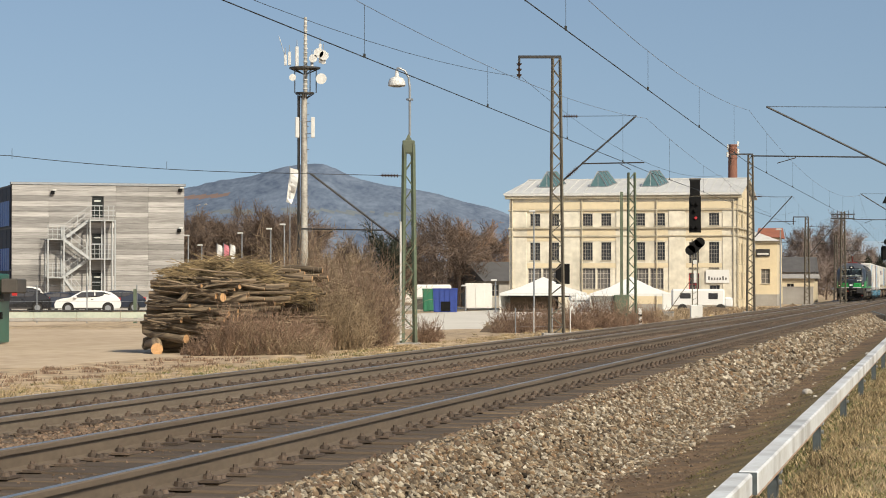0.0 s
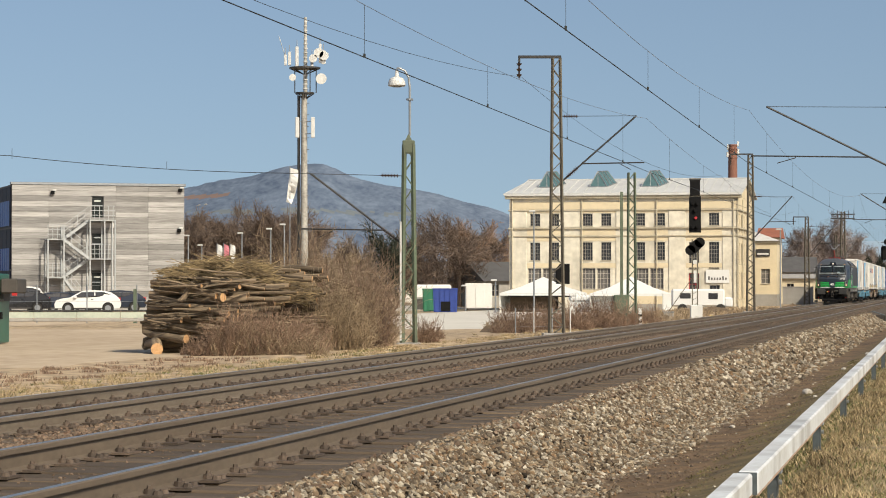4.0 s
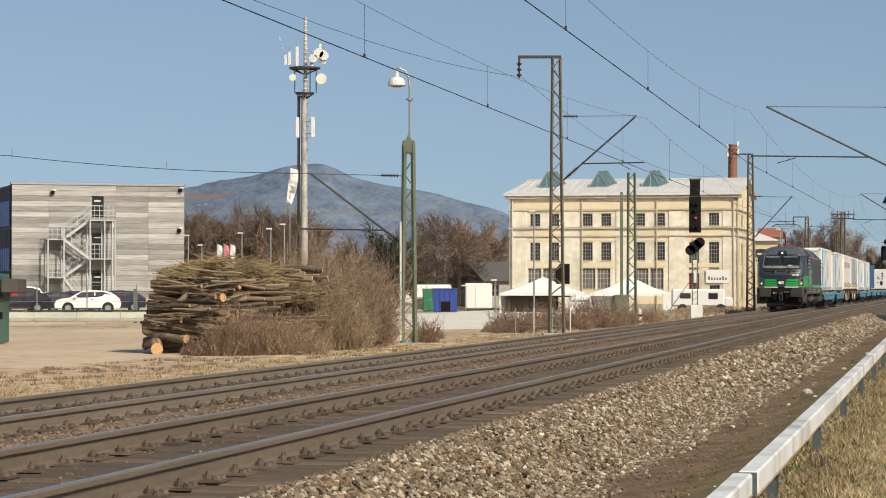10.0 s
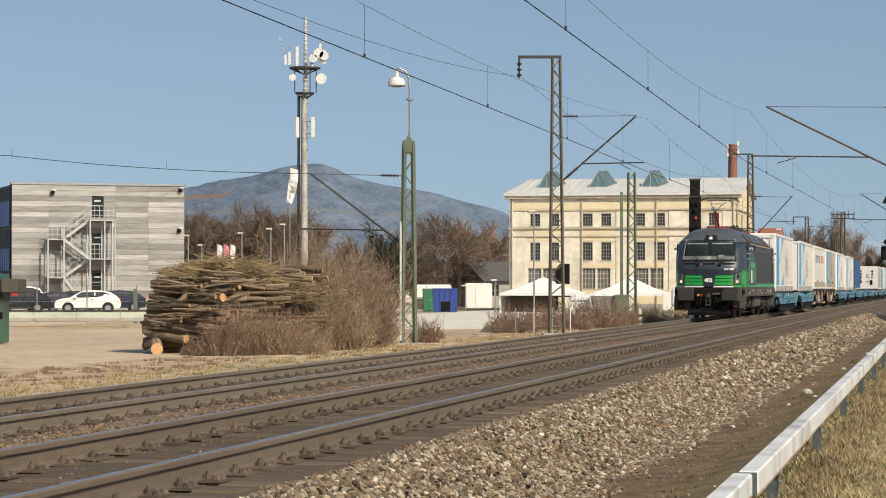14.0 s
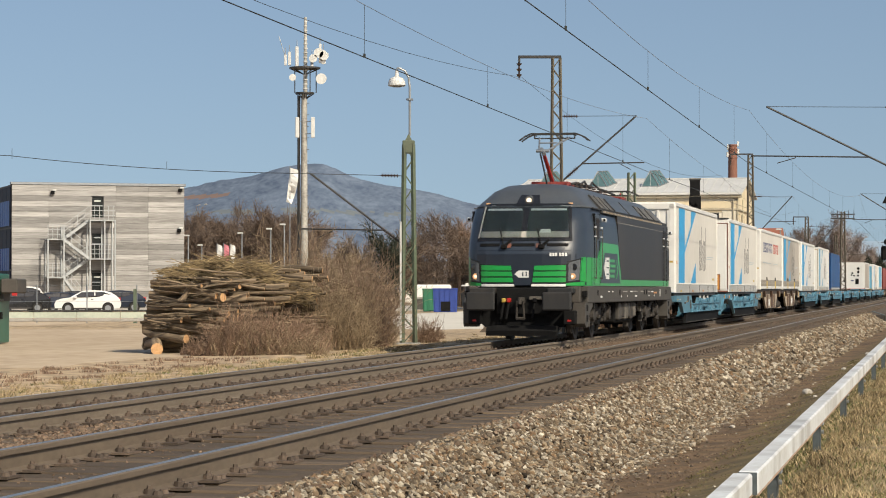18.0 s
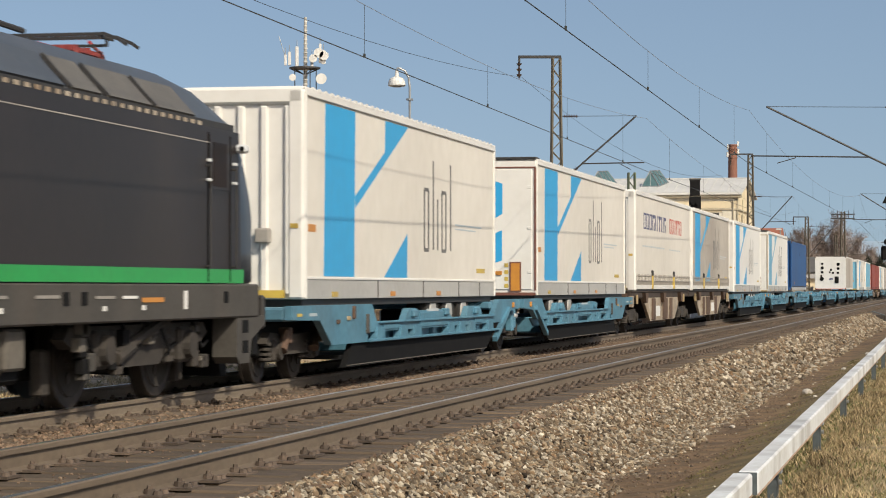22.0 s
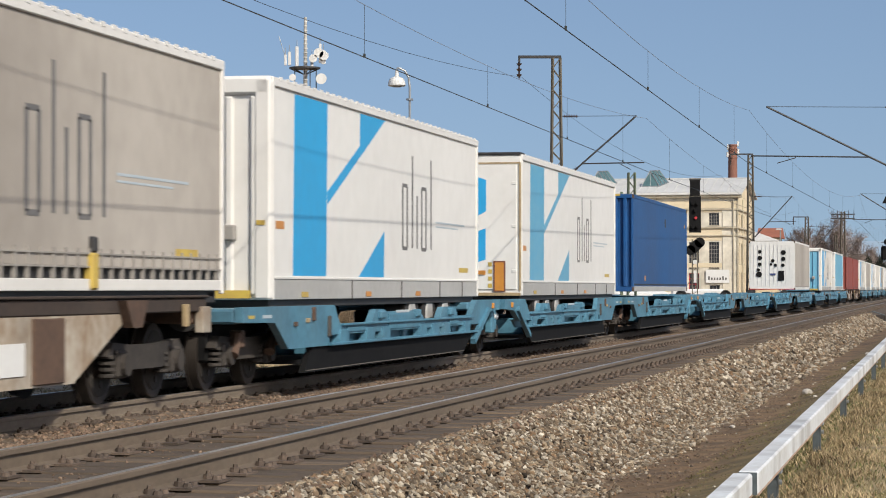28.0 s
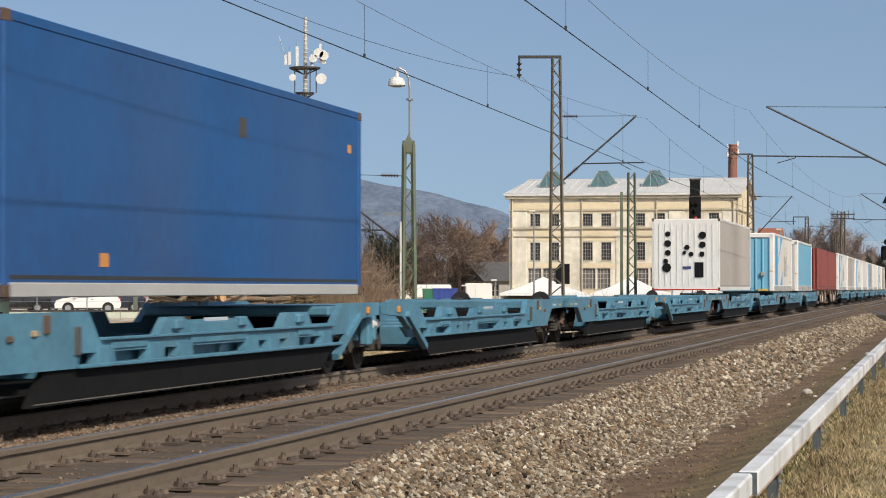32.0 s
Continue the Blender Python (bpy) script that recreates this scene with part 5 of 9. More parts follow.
def trailer(at, length, skin, face, label, rail=False, text=False, prints=True, top=3.9, base=1.08, name="curtain_trailer", blue=None, detail=True, tape=TAPE, end_m=WHITE_BODY):
    """A curtain-sided unit; the leading end is a ribbed bulkhead or a pair of doors."""
    t = on_train(name, at, label, "trailer", "loads on the wagons")
    blue = blue or PRINT_BLUE
    hw = 1.25
    b = bmesh.new()
    box(b, 0.05, length - 0.05, -hw, hw, base + 0.28, top - 0.10, 0.01)
    part("curtain", b, skin, t, "taut tarpaulin side curtain")
    # roof and its edge rails
    b = bmesh.new()
    box(b, 0.0, length, -hw, hw, top - 0.06, top, 0.02)
    roof = part("roof", b, WHITE_BODY, t, "white tarpaulin roof")
    for sd in (-1, 1):
        b = bmesh.new()
        box(b, 0.0, length, sd * (hw + 0.012) - 0.02, sd * (hw + 0.012) + 0.02, top - 0.13, top - 0.01, 0.012)
        part("roof_rail", b, WHITE_BODY, roof, "white roof edge rail")
        if detail:
            b = bmesh.new()
            x = 0.3
            while x < length - 0.3:
                box(b, x, x + 0.13, sd * (hw + 0.03) - 0.008, sd * (hw + 0.03) + 0.008, top - 0.045, top + 0.004)
                x += 0.34
            part("tarpaulin_tab", b, WHITE_BODY, roof)["kind"] = "stuff"
    # chassis rail and side guard
    b = bmesh.new()
    box(b, 0.1, length - 0.1, -hw + 0.05, hw - 0.05, base - 0.10, base + 0.30, 0.01)
    part("chassis", b, DARK, t, "dark chassis")
    for sd in (-1, 1):
        y = sd * hw
        if not rail:
            b = bmesh.new()
            box(b, 0.08, length - 0.08, y - 0.015, y + 0.015, base, base + 0.275, 0.006)
            sk = part("side_skirt", b, ALU, t, "grey aluminium side skirt")
            b = bmesh.new()
            box(b, 0.08, length - 0.08, y - 0.028, y + 0.028, base + 0.262, base + 0.30, 0.006)
            part("skirt_trim", b, WHITE_BODY, sk)
            for x in (4.2, 7.4, 10.3, 12.2):
                if x < length:
                    part("skirt_post", bx(x - 0.02, x + 0.02, y - 0.022, y + 0.022, base, base + 0.26), FRAME_GREY, sk)
            for x in (1.6, 5.2, 8.6):
                part("reflector", bx(x - 0.16, x + 0.16, y - 0.024, y + 0.024, base + 0.03, base + 0.1), YELLOW if x < 4 else ORANGE, sk, "amber reflector")
        else:
            part("lower_edge", bx(0.08, length - 0.08, y - 0.02, y + 0.02, base + 0.04, base + 0.16, bev=0.006), WHITE_BODY, t)
            b = bmesh.new()
            x = 0.3
            while x < length - 0.2:
                box(b, x, x + 0.028, y - 0.022, y + 0.022, base + 0.16, base + 0.46)
                x += 0.33
            box(b, 0.1, length - 0.1, y - 0.02, y + 0.02, base + 0.40, base + 0.418)
            box(b, 0.1, length - 0.1, y - 0.02, y + 0.02, base + 0.27, base + 0.285)
            part("tension_strap", b, SEAM, t, "row of curtain buckles")
            for x in (3.8, 9.3):
                part("locking_post", bx(x - 0.1, x + 0.1, y - 0.05, y + 0.05, base + 0.05, base + 0.42, bev=0.02), YELLOW, t, "worn yellow locking post")
                part("locking_head", bx(x - 0.07, x + 0.07, y - 0.055, y + 0.055, base + 0.42, base + 0.58, bev=0.02), DARK, t)
        for xe in (0.0, length - 0.09):
            part("corner_post", bx(xe, xe + 0.09, y - 0.03, y + 0.02 if sd < 0 else y + 0.03, base, top - 0.08, bev=0.012), WHITE_BODY, t)
        if prints:
            fl = (lambda a: a) if sd < 0 else (lambda a: length - a)
            yy = y
            zt = top - 0.15
            pl = [([(1.05, base + 0.31), (2.78, base + 0.31), (2.84, zt), (1.13, zt)], blue, "blue_stripe", "broad blue stripe"),
                  ([(4.74, zt), (6.33, zt), (2.86, base + 1.30), (2.82, base + 1.46), (4.72, base + 2.20)], blue, "blue_branch", "blue slanting branch"),
                  ([(6.28, base + 1.0), (6.25, base + 0.31), (4.66, base + 0.31)], blue, "blue_triangle", "blue triangle"),
                  ([(10.05, base + 1.22), (12.45, base + 1.22), (12.45, base + 1.25), (10.05, base + 1.25)], PRINT_FAINT, "faint_bar", ""),
                  ([(10.05, base + 1.15), (11.9, base + 1.15), (11.9, base + 1.175), (10.05, base + 1.175)], PRINT_FAINT, "faint_bar", "")]
            for x, z0, z1 in ((7.5, 0.78, 1.74), (7.82, 0.78, 1.74), (8.2, 0.78, 2.24), (8.55, 0.78, 1.62), (8.9, 0.78, 1.74), (9.22, 0.78, 1.74), (9.62, 0.78, 2.24)):
                pl.append(([(x, base + z0), (x + 0.095, base + z0), (x + 0.095, base + z1), (x, base + z1)], PRINT_GREY, "logo_bar", ""))
            for x, z in ((7.5, 0.74), (7.5, 1.72), (8.9, 0.74), (8.9, 1.72)):
                pl.append(([(x + 0.03, base + z), (x + 0.38, base + z), (x + 0.38, base + z + 0.06), (x + 0.03, base + z + 0.06)], PRINT_GREY, "logo_bar", ""))
            pl += [([(12.0, base + 0.42), (12.8, base + 0.42), (12.8, base + 0.50), (12.0, base + 0.50)], YELLOW, "label_bar", ""),
                   ([(0.22, base + 0.9), (0.62, base + 0.9), (0.62, base + 1.0), (0.22, base + 1.0)], ORANGE, "marker", "orange side marker")]
            for pts, m, nm, lb in pl:
                side_print(t, yy, fl, pts, m, nm, lb)
        if text:
            fl = (lambda a: a) if sd < 0 else (lambda a: length - a)
            yy = y
            def block(x, w, m, kind):
                """One plain block of a word, hollow or split, in the word's colour."""
                z0, z1, k = base + 1.72, base + 2.17, 0.11
                bars = {"ring": [(0, w, 0, k), (0, w, 1 - k, 1), (0, 0.12, 0.11, 0.89), (w - 0.12, w, 0.11, 0.89)], "open": [(0, w, 1 - k * 2, 1), (0, 0.13, 0, 0.78), (w - 0.13, w, 0, 0.5)], "pair": [(0, 0.13, 0, 1), (w - 0.13, w, 0, 1)], "tee": [(0, w, 1 - k * 2, 1), (w / 2 - 0.07, w / 2 + 0.07, 0, 0.78)]}[kind]
                for u0, u1, v0, v1 in bars:
                    za, zb = z0 + (z1 - z0) * v0, z0 + (z1 - z0) * v1
                    side_print(t, yy, fl, [(x + u0, za), (x + u1, za), (x + u1, zb), (x + u0, zb)], m, "letter_bar")
            for i, kind in enumerate(("ring", "ring", "ring", "open", "pair", "tee", "pair", "open")):
                block(1.95 + i * 0.68 + (0.12 if i > 4 else 0), 0.54, PRINT_NAVY, kind)
            for i, kind in enumerate(("ring", "ring", "pair", "tee", "open", "ring")):
                block(8.35 + i * 0.57, 0.45, PRINT_RED, kind)
            for i in range(11):
                x = 1.7 + i * 0.49
                side_print(t, yy, fl, [(x, base + 1.22), (x + 0.36, base + 1.22), (x + 0.36, base + 1.265), (x, base + 1.265)], PRINT_FAINT, "faint_bar")
            for i in range(6):
                x = 8.3 + i * 0.52
                side_print(t, yy, fl, [(x, base + 1.21), (x + 0.38, base + 1.21), (x + 0.38, base + 1.245), (x, base + 1.245)], PRINT_FAINT, "faint_bar")
    # leading end
    if face == "ribs":
        part("bulkhead", bx(-0.02, 0.06, -hw + 0.02, hw - 0.02, base, top - 0.05, bev=0.01), end_m, t, "front bulkhead")
        for y in (-1.05, -0.72, -0.40, -0.08, 0.24, 0.56, 0.88, 1.12):
            part("rib", bx(-0.075, 0.0, y - 0.05, y + 0.05, base + 0.06, top - 0.26, bev=0.02), end_m, t)
        part("corner_casting", bx(-0.09, 0.04, -hw - 0.02, -hw + 0.2, base, top - 0.04, bev=0.03), WHITE_BODY, t, "rounded white corner post")
        part("top_beam", bx(-0.09, 0.04, -hw, hw, top - 0.24, top - 0.02, bev=0.03), WHITE_BODY, t)
        part("connection_box", bx(-0.17, -0.03, -0.82, -0.62, base + 0.74, base + 0.94, bev=0.02), SEAM, t, "grey connection box")
        part("yellow_plate", bx(-0.11, -0.03, -1.0, -0.5, base + 0.02, base + 0.12), YELLOW, t, "yellow warning plate")
        part("label_bar", bx(-0.10, -0.08, -1.2, -1.09, base + 0.94, base + 1.0), YELLOW, t)
    elif face == "doors":
        part("door_frame", bx(-0.03, 0.06, -hw, hw, base, top - 0.05, bev=0.01), WHITE_BODY, t, "white rear frame")
        for y0, y1 in ((-1.17, -0.012), (0.012, 1.17)):
            d = part("door", bx(-0.055, -0.02, y0, y1, base + 0.12, top - 0.22, bev=0.01), WHITE_BODY, t, "white rear door")
            for z in (base + 0.45, base + 1.35, base + 2.2):
                part("hinge", bx(-0.066, -0.05, y0 if y0 < -1 else y1 - 0.09, y0 + 0.09 if y0 < -1 else y1, z, z + 0.07, bev=0.006), WHITE_BODY, d)
        for pts in ([(0.42, 0.72), (0.40, 2.32), (0.09, 2.45), (0.09, 1.4), (0.09, 0.58)], [(-0.14, 2.45), (-0.56, 2.30), (-0.56, 1.68), (-0.14, 1.44)], [(-0.14, 1.18), (-0.55, 1.34), (-0.55, 0.72), (-0.14, 0.58)], [(0.09, 1.38), (-0.14, 1.50), (-0.14, 1.44), (0.09, 1.32)], [(0.09, 2.45), (-0.14, 2.45), (-0.14, 2.42), (0.09, 2.42)], [(0.09, 0.61), (-0.14, 0.61), (-0.14, 0.58), (0.09, 0.58)]):
            b = bmesh.new()
            va = [b.verts.new((-0.060, y, base + z)) for y, z in pts]
            vb = [b.verts.new((-0.04, y, base + z)) for y, z in pts]
            b.faces.new(va)
            b.faces.new(vb[::-1])
            for i in range(len(pts)):
                b.faces.new((va[i], vb[i], vb[(i + 1) % len(pts)], va[(i + 1) % len(pts)]))
            bmesh.ops.recalc_face_normals(b, faces=list(b.faces))
            part("door_emblem", b, PRINT_BLUE, t, "angular blue door emblem")
        part("lower_bar", bx(-0.07, 0.0, -hw, hw, base, base + 0.06), tape, t, "dull lower marking")
        part("edge_tape", bx(-0.05, 0.0, -hw - 0.004, -hw + 0.03, base + 0.1, top - 0.2), tape, t, "weathered edge tape")
        part("top_tape", bx(-0.045, 0.0, -hw, hw, top - 0.2, top - 0.17), tape, t)
        part("roof_hood", bx(-0.06, 0.4, -hw - 0.01, hw + 0.01, top - 0.02, top + 0.03, bev=0.01), DARK, t, "dark roof end strip")
        tl = part("warning_board", bx(-0.08, -0.05, -0.92, -0.74, base + 0.1, base + 0.66), ORANGE, t, "orange board with red rim")
        part("board_rim", bx(-0.075, -0.045, -0.95, -0.71, base + 0.08, base + 0.69), TAPE, tl)
        part("amber_strip", bx(-0.08, -0.05, -0.55, -0.1, base + 0.42, base + 0.5), ORANGE, t)
        for y in (0.12, -0.26):
            part("hinge_box", bx(-0.10, -0.05, y - 0.1, y + 0.1, base + 0.12, base + 0.36, bev=0.01), SEAM, t)
        for z in (0.16, 0.3, 0.44, 0.58):
            part("small_label", bx(-0.065, -0.05, -0.68, -0.60, base + z, base + z + 0.08), YELLOW, t)
    # running gear down in the pocket
    if not rail and detail:
        for x in ((8.6, 9.9, 11.2) if face != "doors" else (2.4, 3.7, 5.0)):
            for sd in (-1, 1):
                b = bmesh.new()
                tube(b, (x, sd * 0.82, 0.80), (x, sd * 1.16, 0.80), 0.49, 0.49, 20)
                ty = part("tyre", b, TYRE, t, "black trailer tyre")
                b = bmesh.new()
                tube(b, (x, sd * 1.12, 0.80), (x, sd * 1.18, 0.80), 0.29, 0.24, 16)
                part("rim", b, ALU, ty)
        for sd in (-1, 1):
            x = 3.0 if face != "doors" else length - 3.0
            part("landing_leg", bx(x - 0.09, x + 0.09, sd * 0.8 - 0.08, sd * 0.8 + 0.08, 0.45, base - 0.06), GALV, t)
            part("king_plate", bx(x - 1.6, x - 0.4, sd * 0.7 - 0.3, sd * 0.7 + 0.3, base - 0.2, base - 0.08), DARK, t)
    else:
        for x in (0.2, length - 0.4):
            for sd in (-1, 1):
                part("foot", bx(x, x + 0.2, sd * 1.1 - 0.1, sd * 1.1 + 0.1, base - 0.02, base + 0.02), DARK, t)
    return t


def corrugated(at, length, m, label, top=3.82, base=1.14, reefer=False, name="freight_container", tag=True):
    """A steel box container with corrugated end and smooth or ribbed sides."""
    t = on_train(name, at, label, "container", "loads on the wagons")
    hw = 1.22
    part("shell", bx(0.08, length - 0.08, -hw - 0.019, hw + 0.019, base + 0.06, top - 0.05, bev=0.01), CURTAIN_D if reefer else m, t, "painted side walls")
    for sd in (-1, 1):
        y = sd * hw
        part("top_rail", bx(0.0, length, y - 0.03, y + 0.03, top - 0.1, top, bev=0.01), m, t)
        part("bottom_rail", bx(0.0, length, y - 0.03, y + 0.03, base, base + 0.14, bev=0.01), ALU if m is CONT_BLUE else m, t, "pale bottom rail")
        part("lower_stripe", bx(0.1, length - 0.1, y - 0.022, y + 0.022, base + 0.17, base + 0.21), DARK if not reefer else SEAM, t)
        for x in (0.0, length - 0.16):
            part("corner_post", bx(x, x + 0.16, y - 0.035, y + 0.035, base, top, bev=0.015), m, t)
            for z in (base, top - 0.12):
                part("corner_fitting", bx(x - 0.004, x + 0.17, y - 0.04, y + 0.04, z, z + 0.12, bev=0.01), RUST, t, "rusty corner fitting")
        if tag:
            part("marker", bx(2.6, 2.85, y - 0.024, y + 0.024, base + 0.30, base + 0.44), ORANGE, t, "small orange marker")
            part("marker", bx(length - 0.75, length - 0.55, y - 0.024, y + 0.024, top - 0.62, top - 0.5), ORANGE, t)
            part("emblem_ring", bx(length * 0.55, length * 0.55 + 0.3, y - 0.022, y + 0.022, base + 1.9, base + 2.15, bev=0.005), FRAME_GREY, t)
    part("roof", bx(0.05, length - 0.05, -hw, hw, top - 0.06, top - 0.02), m, t)
    if not reefer:
        for i in range(9):
            y = -1.02 + i * 0.255
            part("end_rib", bx(-0.01, 0.09, y - 0.06, y + 0.06, base + 0.12, top - 0.1, bev=0.03), m, t)
        part("end_beam", bx(-0.01, 0.1, -hw, hw, base, base + 0.13, bev=0.01), m, t)
        part("end_header", bx(-0.01, 0.1, -hw, hw, top - 0.11, top, bev=0.01), m, t)
        for i in range(11):
            part("mark_bar", bx(-0.018, -0.008, -0.56, -0.50, top - 0.42 - i * 0.12, top - 0.34 - i * 0.12), WHITE_PAINT, t)
        part("warning_strip", bx(-0.016, 0.05, -0.9, -0.62, top - 0.05, top + 0.004), YELLOW, t)
    else:
        part("end_plate", bx(-0.01, 0.08, -hw + 0.03, hw - 0.03, base + 0.04, top - 0.04, bev=0.01), m, t, "white refrigeration end")
        for i in range(10):
            y = -1.0 + i * 0.22
            part("end_rib", bx(-0.03, 0.0, y - 0.02, y + 0.02, base + 0.2, top - 0.2), m, t)
        for y, z, r in ((0.66, 2.1, 0.10), (0.66, 1.75, 0.13), (0.66, 1.4, 0.11), (0.70, 0.85, 0.17), (0.74, 1.1, 0.09), (-0.62, 2.05, 0.14), (-0.62, 1.7, 0.12), (-0.6, 1.35, 0.10), (-0.05, 1.6, 0.10), (0.05, 1.4, 0.07), (-0.2, 1.35, 0.09)):
            b = tb((-0.05, y, base + z), (0.0, y, base + z), r, r, 8)
            part("dark_symbol", b, BLACK, t, "round dark symbol")
        part("dark_plate", bx(-0.05, 0, -0.66, -0.34, base + 0.5, base + 1.05), BLACK, t)
        part("blue_mark", bx(-0.05, 0, -0.2, 0.1, base + 0.8, base + 0.9), PRINT_NAVY, t)
        part("lower_red", bx(-0.04, 0, -hw, hw, base + 0.02, base + 0.06), RED, t)
    return t


pocket_wagon(18.75, 34.6, False, "pale blue articulated pocket wagon carrying two trailers")
container_wagon(53.6, 29.5)
pocket_wagon(83.4, 34.8, False, "pale blue articulated pocket wagon carrying two trailers")
pocket_wagon(118.4, 34.6, False, "pale blue pocket wagon with one blue container, half empty")
pocket_wagon(153.2, 34.8, False, "pale blue pocket wagon, mostly empty")
pocket_wagon(188.2, 34.8, True, "weathered blue pocket wagon under a white refrigerated container")
pocket_wagon(223.2, 34.6, True, "weathered blue pocket wagon carrying a light blue trailer")
container_wagon(258.0, 29.4)
for at in (287.6, 321.8, 356.0, 390.2):
    pocket_wagon(at, 34.0, True, "weathered blue pocket wagon carrying pale trailers")
trailer(20.35, 13.72, CURTAIN, "ribs", "cream curtain trailer with blue stripes and ribbed white front")
trailer(38.81, 13.88, CURTAIN, "doors", "cream curtain trailer with blue stripes and emblem doors leading")
trailer(54.91, 14.3, CURTAIN, "ribs", "cream swap body with navy and red lettering bars", rail=True, text=True, prints=False, name="swap_body", base=1.16)
trailer(69.75, 13.75, CURTAIN_D, "ribs", "grimy grey-cream swap body with blue stripes", rail=True, name="swap_body", base=1.16)
trailer(85.6, 13.62, CURTAIN_W, "ribs", "clean white curtain trailer with bright blue stripes")
trailer(103.85, 13.8, CURTAIN_W, "doors", "white curtain trailer with faded blue stripes and doors leading", tape=TAPE_TAN, blue=PRINT_FADED)
corrugated(121.4, 13.65, CONT_BLUE, "blue steel container with scuffed smooth sides", top=3.76)
corrugated(191.2, 14.2, REEFER, "white refrigerated container with dark round symbols on its end", reefer=True, tag=False, name="refrigerated_container")
LIGHT_BLUE = mat("light_blue_print", (0.16, 0.42, 0.60), (0.19, 0.44, 0.60), 0.5, 0, 0.5, 5, 0.05, 0.01)
trailer(219.4, 13.6, CURTAIN, "ribs", "pale curtain trailer with a light blue front", detail=False, end_m=LIGHT_BLUE)
trailer(238.4, 13.6, LIGHT_BLUE, "ribs", "light blue curtain trailer with a white front", prints=False, detail=False)
corrugated(259.0, 13.2, CONT_RED, "red-brown steel container far back in the train", tag=False)
corrugated(273.0, 12.2, CONT_RED, "red-brown steel container far back in the train", tag=False)
for i, at in enumerate((289.0, 306.0, 323.0, 340.0, 357.0, 374.0, 391.0, 408.0)):
    trailer(at, 13.6, (CURTAIN, CURTAIN_D, CURTAIN_W)[i % 3], "ribs", "pale curtain trailer far back in the train", prints=i % 2 == 0, detail=False)


def motions():
    """Everything that runs: the train's vehicles and loads, and their wheels."""
    for ob, at in TRAIN:
        walk(ob, [(t, line(HEAD + at - advance(t), P2)) for t in range(0, 33)])
    for ob, x, r in WHEELS:
        if ob.parent["at"] > 150:
            continue
        rate = 15 if r > 0.5 else 30
        walk(ob, [(k / rate, pose(x, 0, r, 0, -math.degrees((advance(k / rate) - advance(0)) / r), 0)) for k in range(0, 32 * rate + 1)])


for ob, at in TRAIN:
    ob["at"] = at
# ---- beside the line ----
CONCRETE = mat("concrete", (0.42, 0.40, 0.37), (0.33, 0.31, 0.28), 0.9, 0, 1.5, 18, 0.2, 0.005, grime=0.2)
CONCRETE_DARK = mat("dark_concrete", (0.06, 0.052, 0.045), (0.035, 0.03, 0.026), 0.95, 0, 1.5, 18, 0.2, 0.005)
PALE_POLE = mat("pale_concrete_pole", (0.56, 0.54, 0.49), (0.27, 0.255, 0.23), 0.85, 0, 1.4, 7, 0.2, 0.01, grime=0.5)
BARK = mat("bark", (0.30, 0.225, 0.145), (0.085, 0.06, 0.04), 0.95, 0, 3, 22, 0.9, 0.02, rand=0.5, stretch=(0.3, 1, 1))
BRUSH = mat("brushwood", (0.33, 0.245, 0.125), (0.125, 0.088, 0.05), 0.95, 0, 1.5, 12, 0, island=0.5)
# shade on barrier joints and posts, glint on the chamber lid, as colour
SHADE_GLINT_STEEL = mat("blue_grey_steel_shade_glint", (0.115, 0.14, 0.155), (0.08, 0.095, 0.10), 0.6, 0.3, 5, 30, 0.1, 0.003, grime=0.3)
RUST_EDGE = mat("rust_edge", (0.36, 0.20, 0.11), (0.50, 0.40, 0.32), 0.8, 0, 4, 20, 0.1, 0.003)
CUT_WOOD = mat("fresh_cut_wood", (0.58, 0.35, 0.17), (0.40, 0.22, 0.10), 0.85, 0, 6, 30, 0.2, 0.005, rand=0.25)
TWIG = mat("bare_twig", (0.30, 0.195, 0.130), (0.19, 0.125, 0.085), 0.9, 0, 0.5, 4, 0, island=0.45)
TWIG_TAN = mat("tan_twig", (0.43, 0.325, 0.205), (0.29, 0.215, 0.135), 0.9, 0, 0.5, 4, 0, island=0.4)
TWIG_FAR = mat("far_twig", (0.22, 0.16, 0.12), (0.15, 0.108, 0.083), 0.95, 0, 0.2, 1.5, 0, island=0.4)
TWIG_RED = mat("reddish_twig", (0.37, 0.245, 0.165), (0.23, 0.15, 0.10), 0.95, 0, 0.2, 1.5, 0, island=0.4)
# greyer than the reddish twigs: distance haze sits in the base colour
TWIG_HAZE = mat("hazed_grey_brown_twig", (0.30, 0.235, 0.20), (0.22, 0.17, 0.145), 0.95, 0, 0.2, 1.5, 0, island=0.35)
DARK_GREEN = mat("fir_green", (0.03, 0.04, 0.02), (0.02, 0.025, 0.013), 0.95, 0, 0.4, 3, 0, island=0.4)
LAMP_WHITE = mat("lamp_white", (0.72, 0.72, 0.70), (0.62, 0.62, 0.60), 0.4, 0, 3, 20, 0, grime=0.15)
ROSE = mat("pink_flag", (0.62, 0.22, 0.26), (0.52, 0.16, 0.2), 0.8, 0, 3, 12, 0)


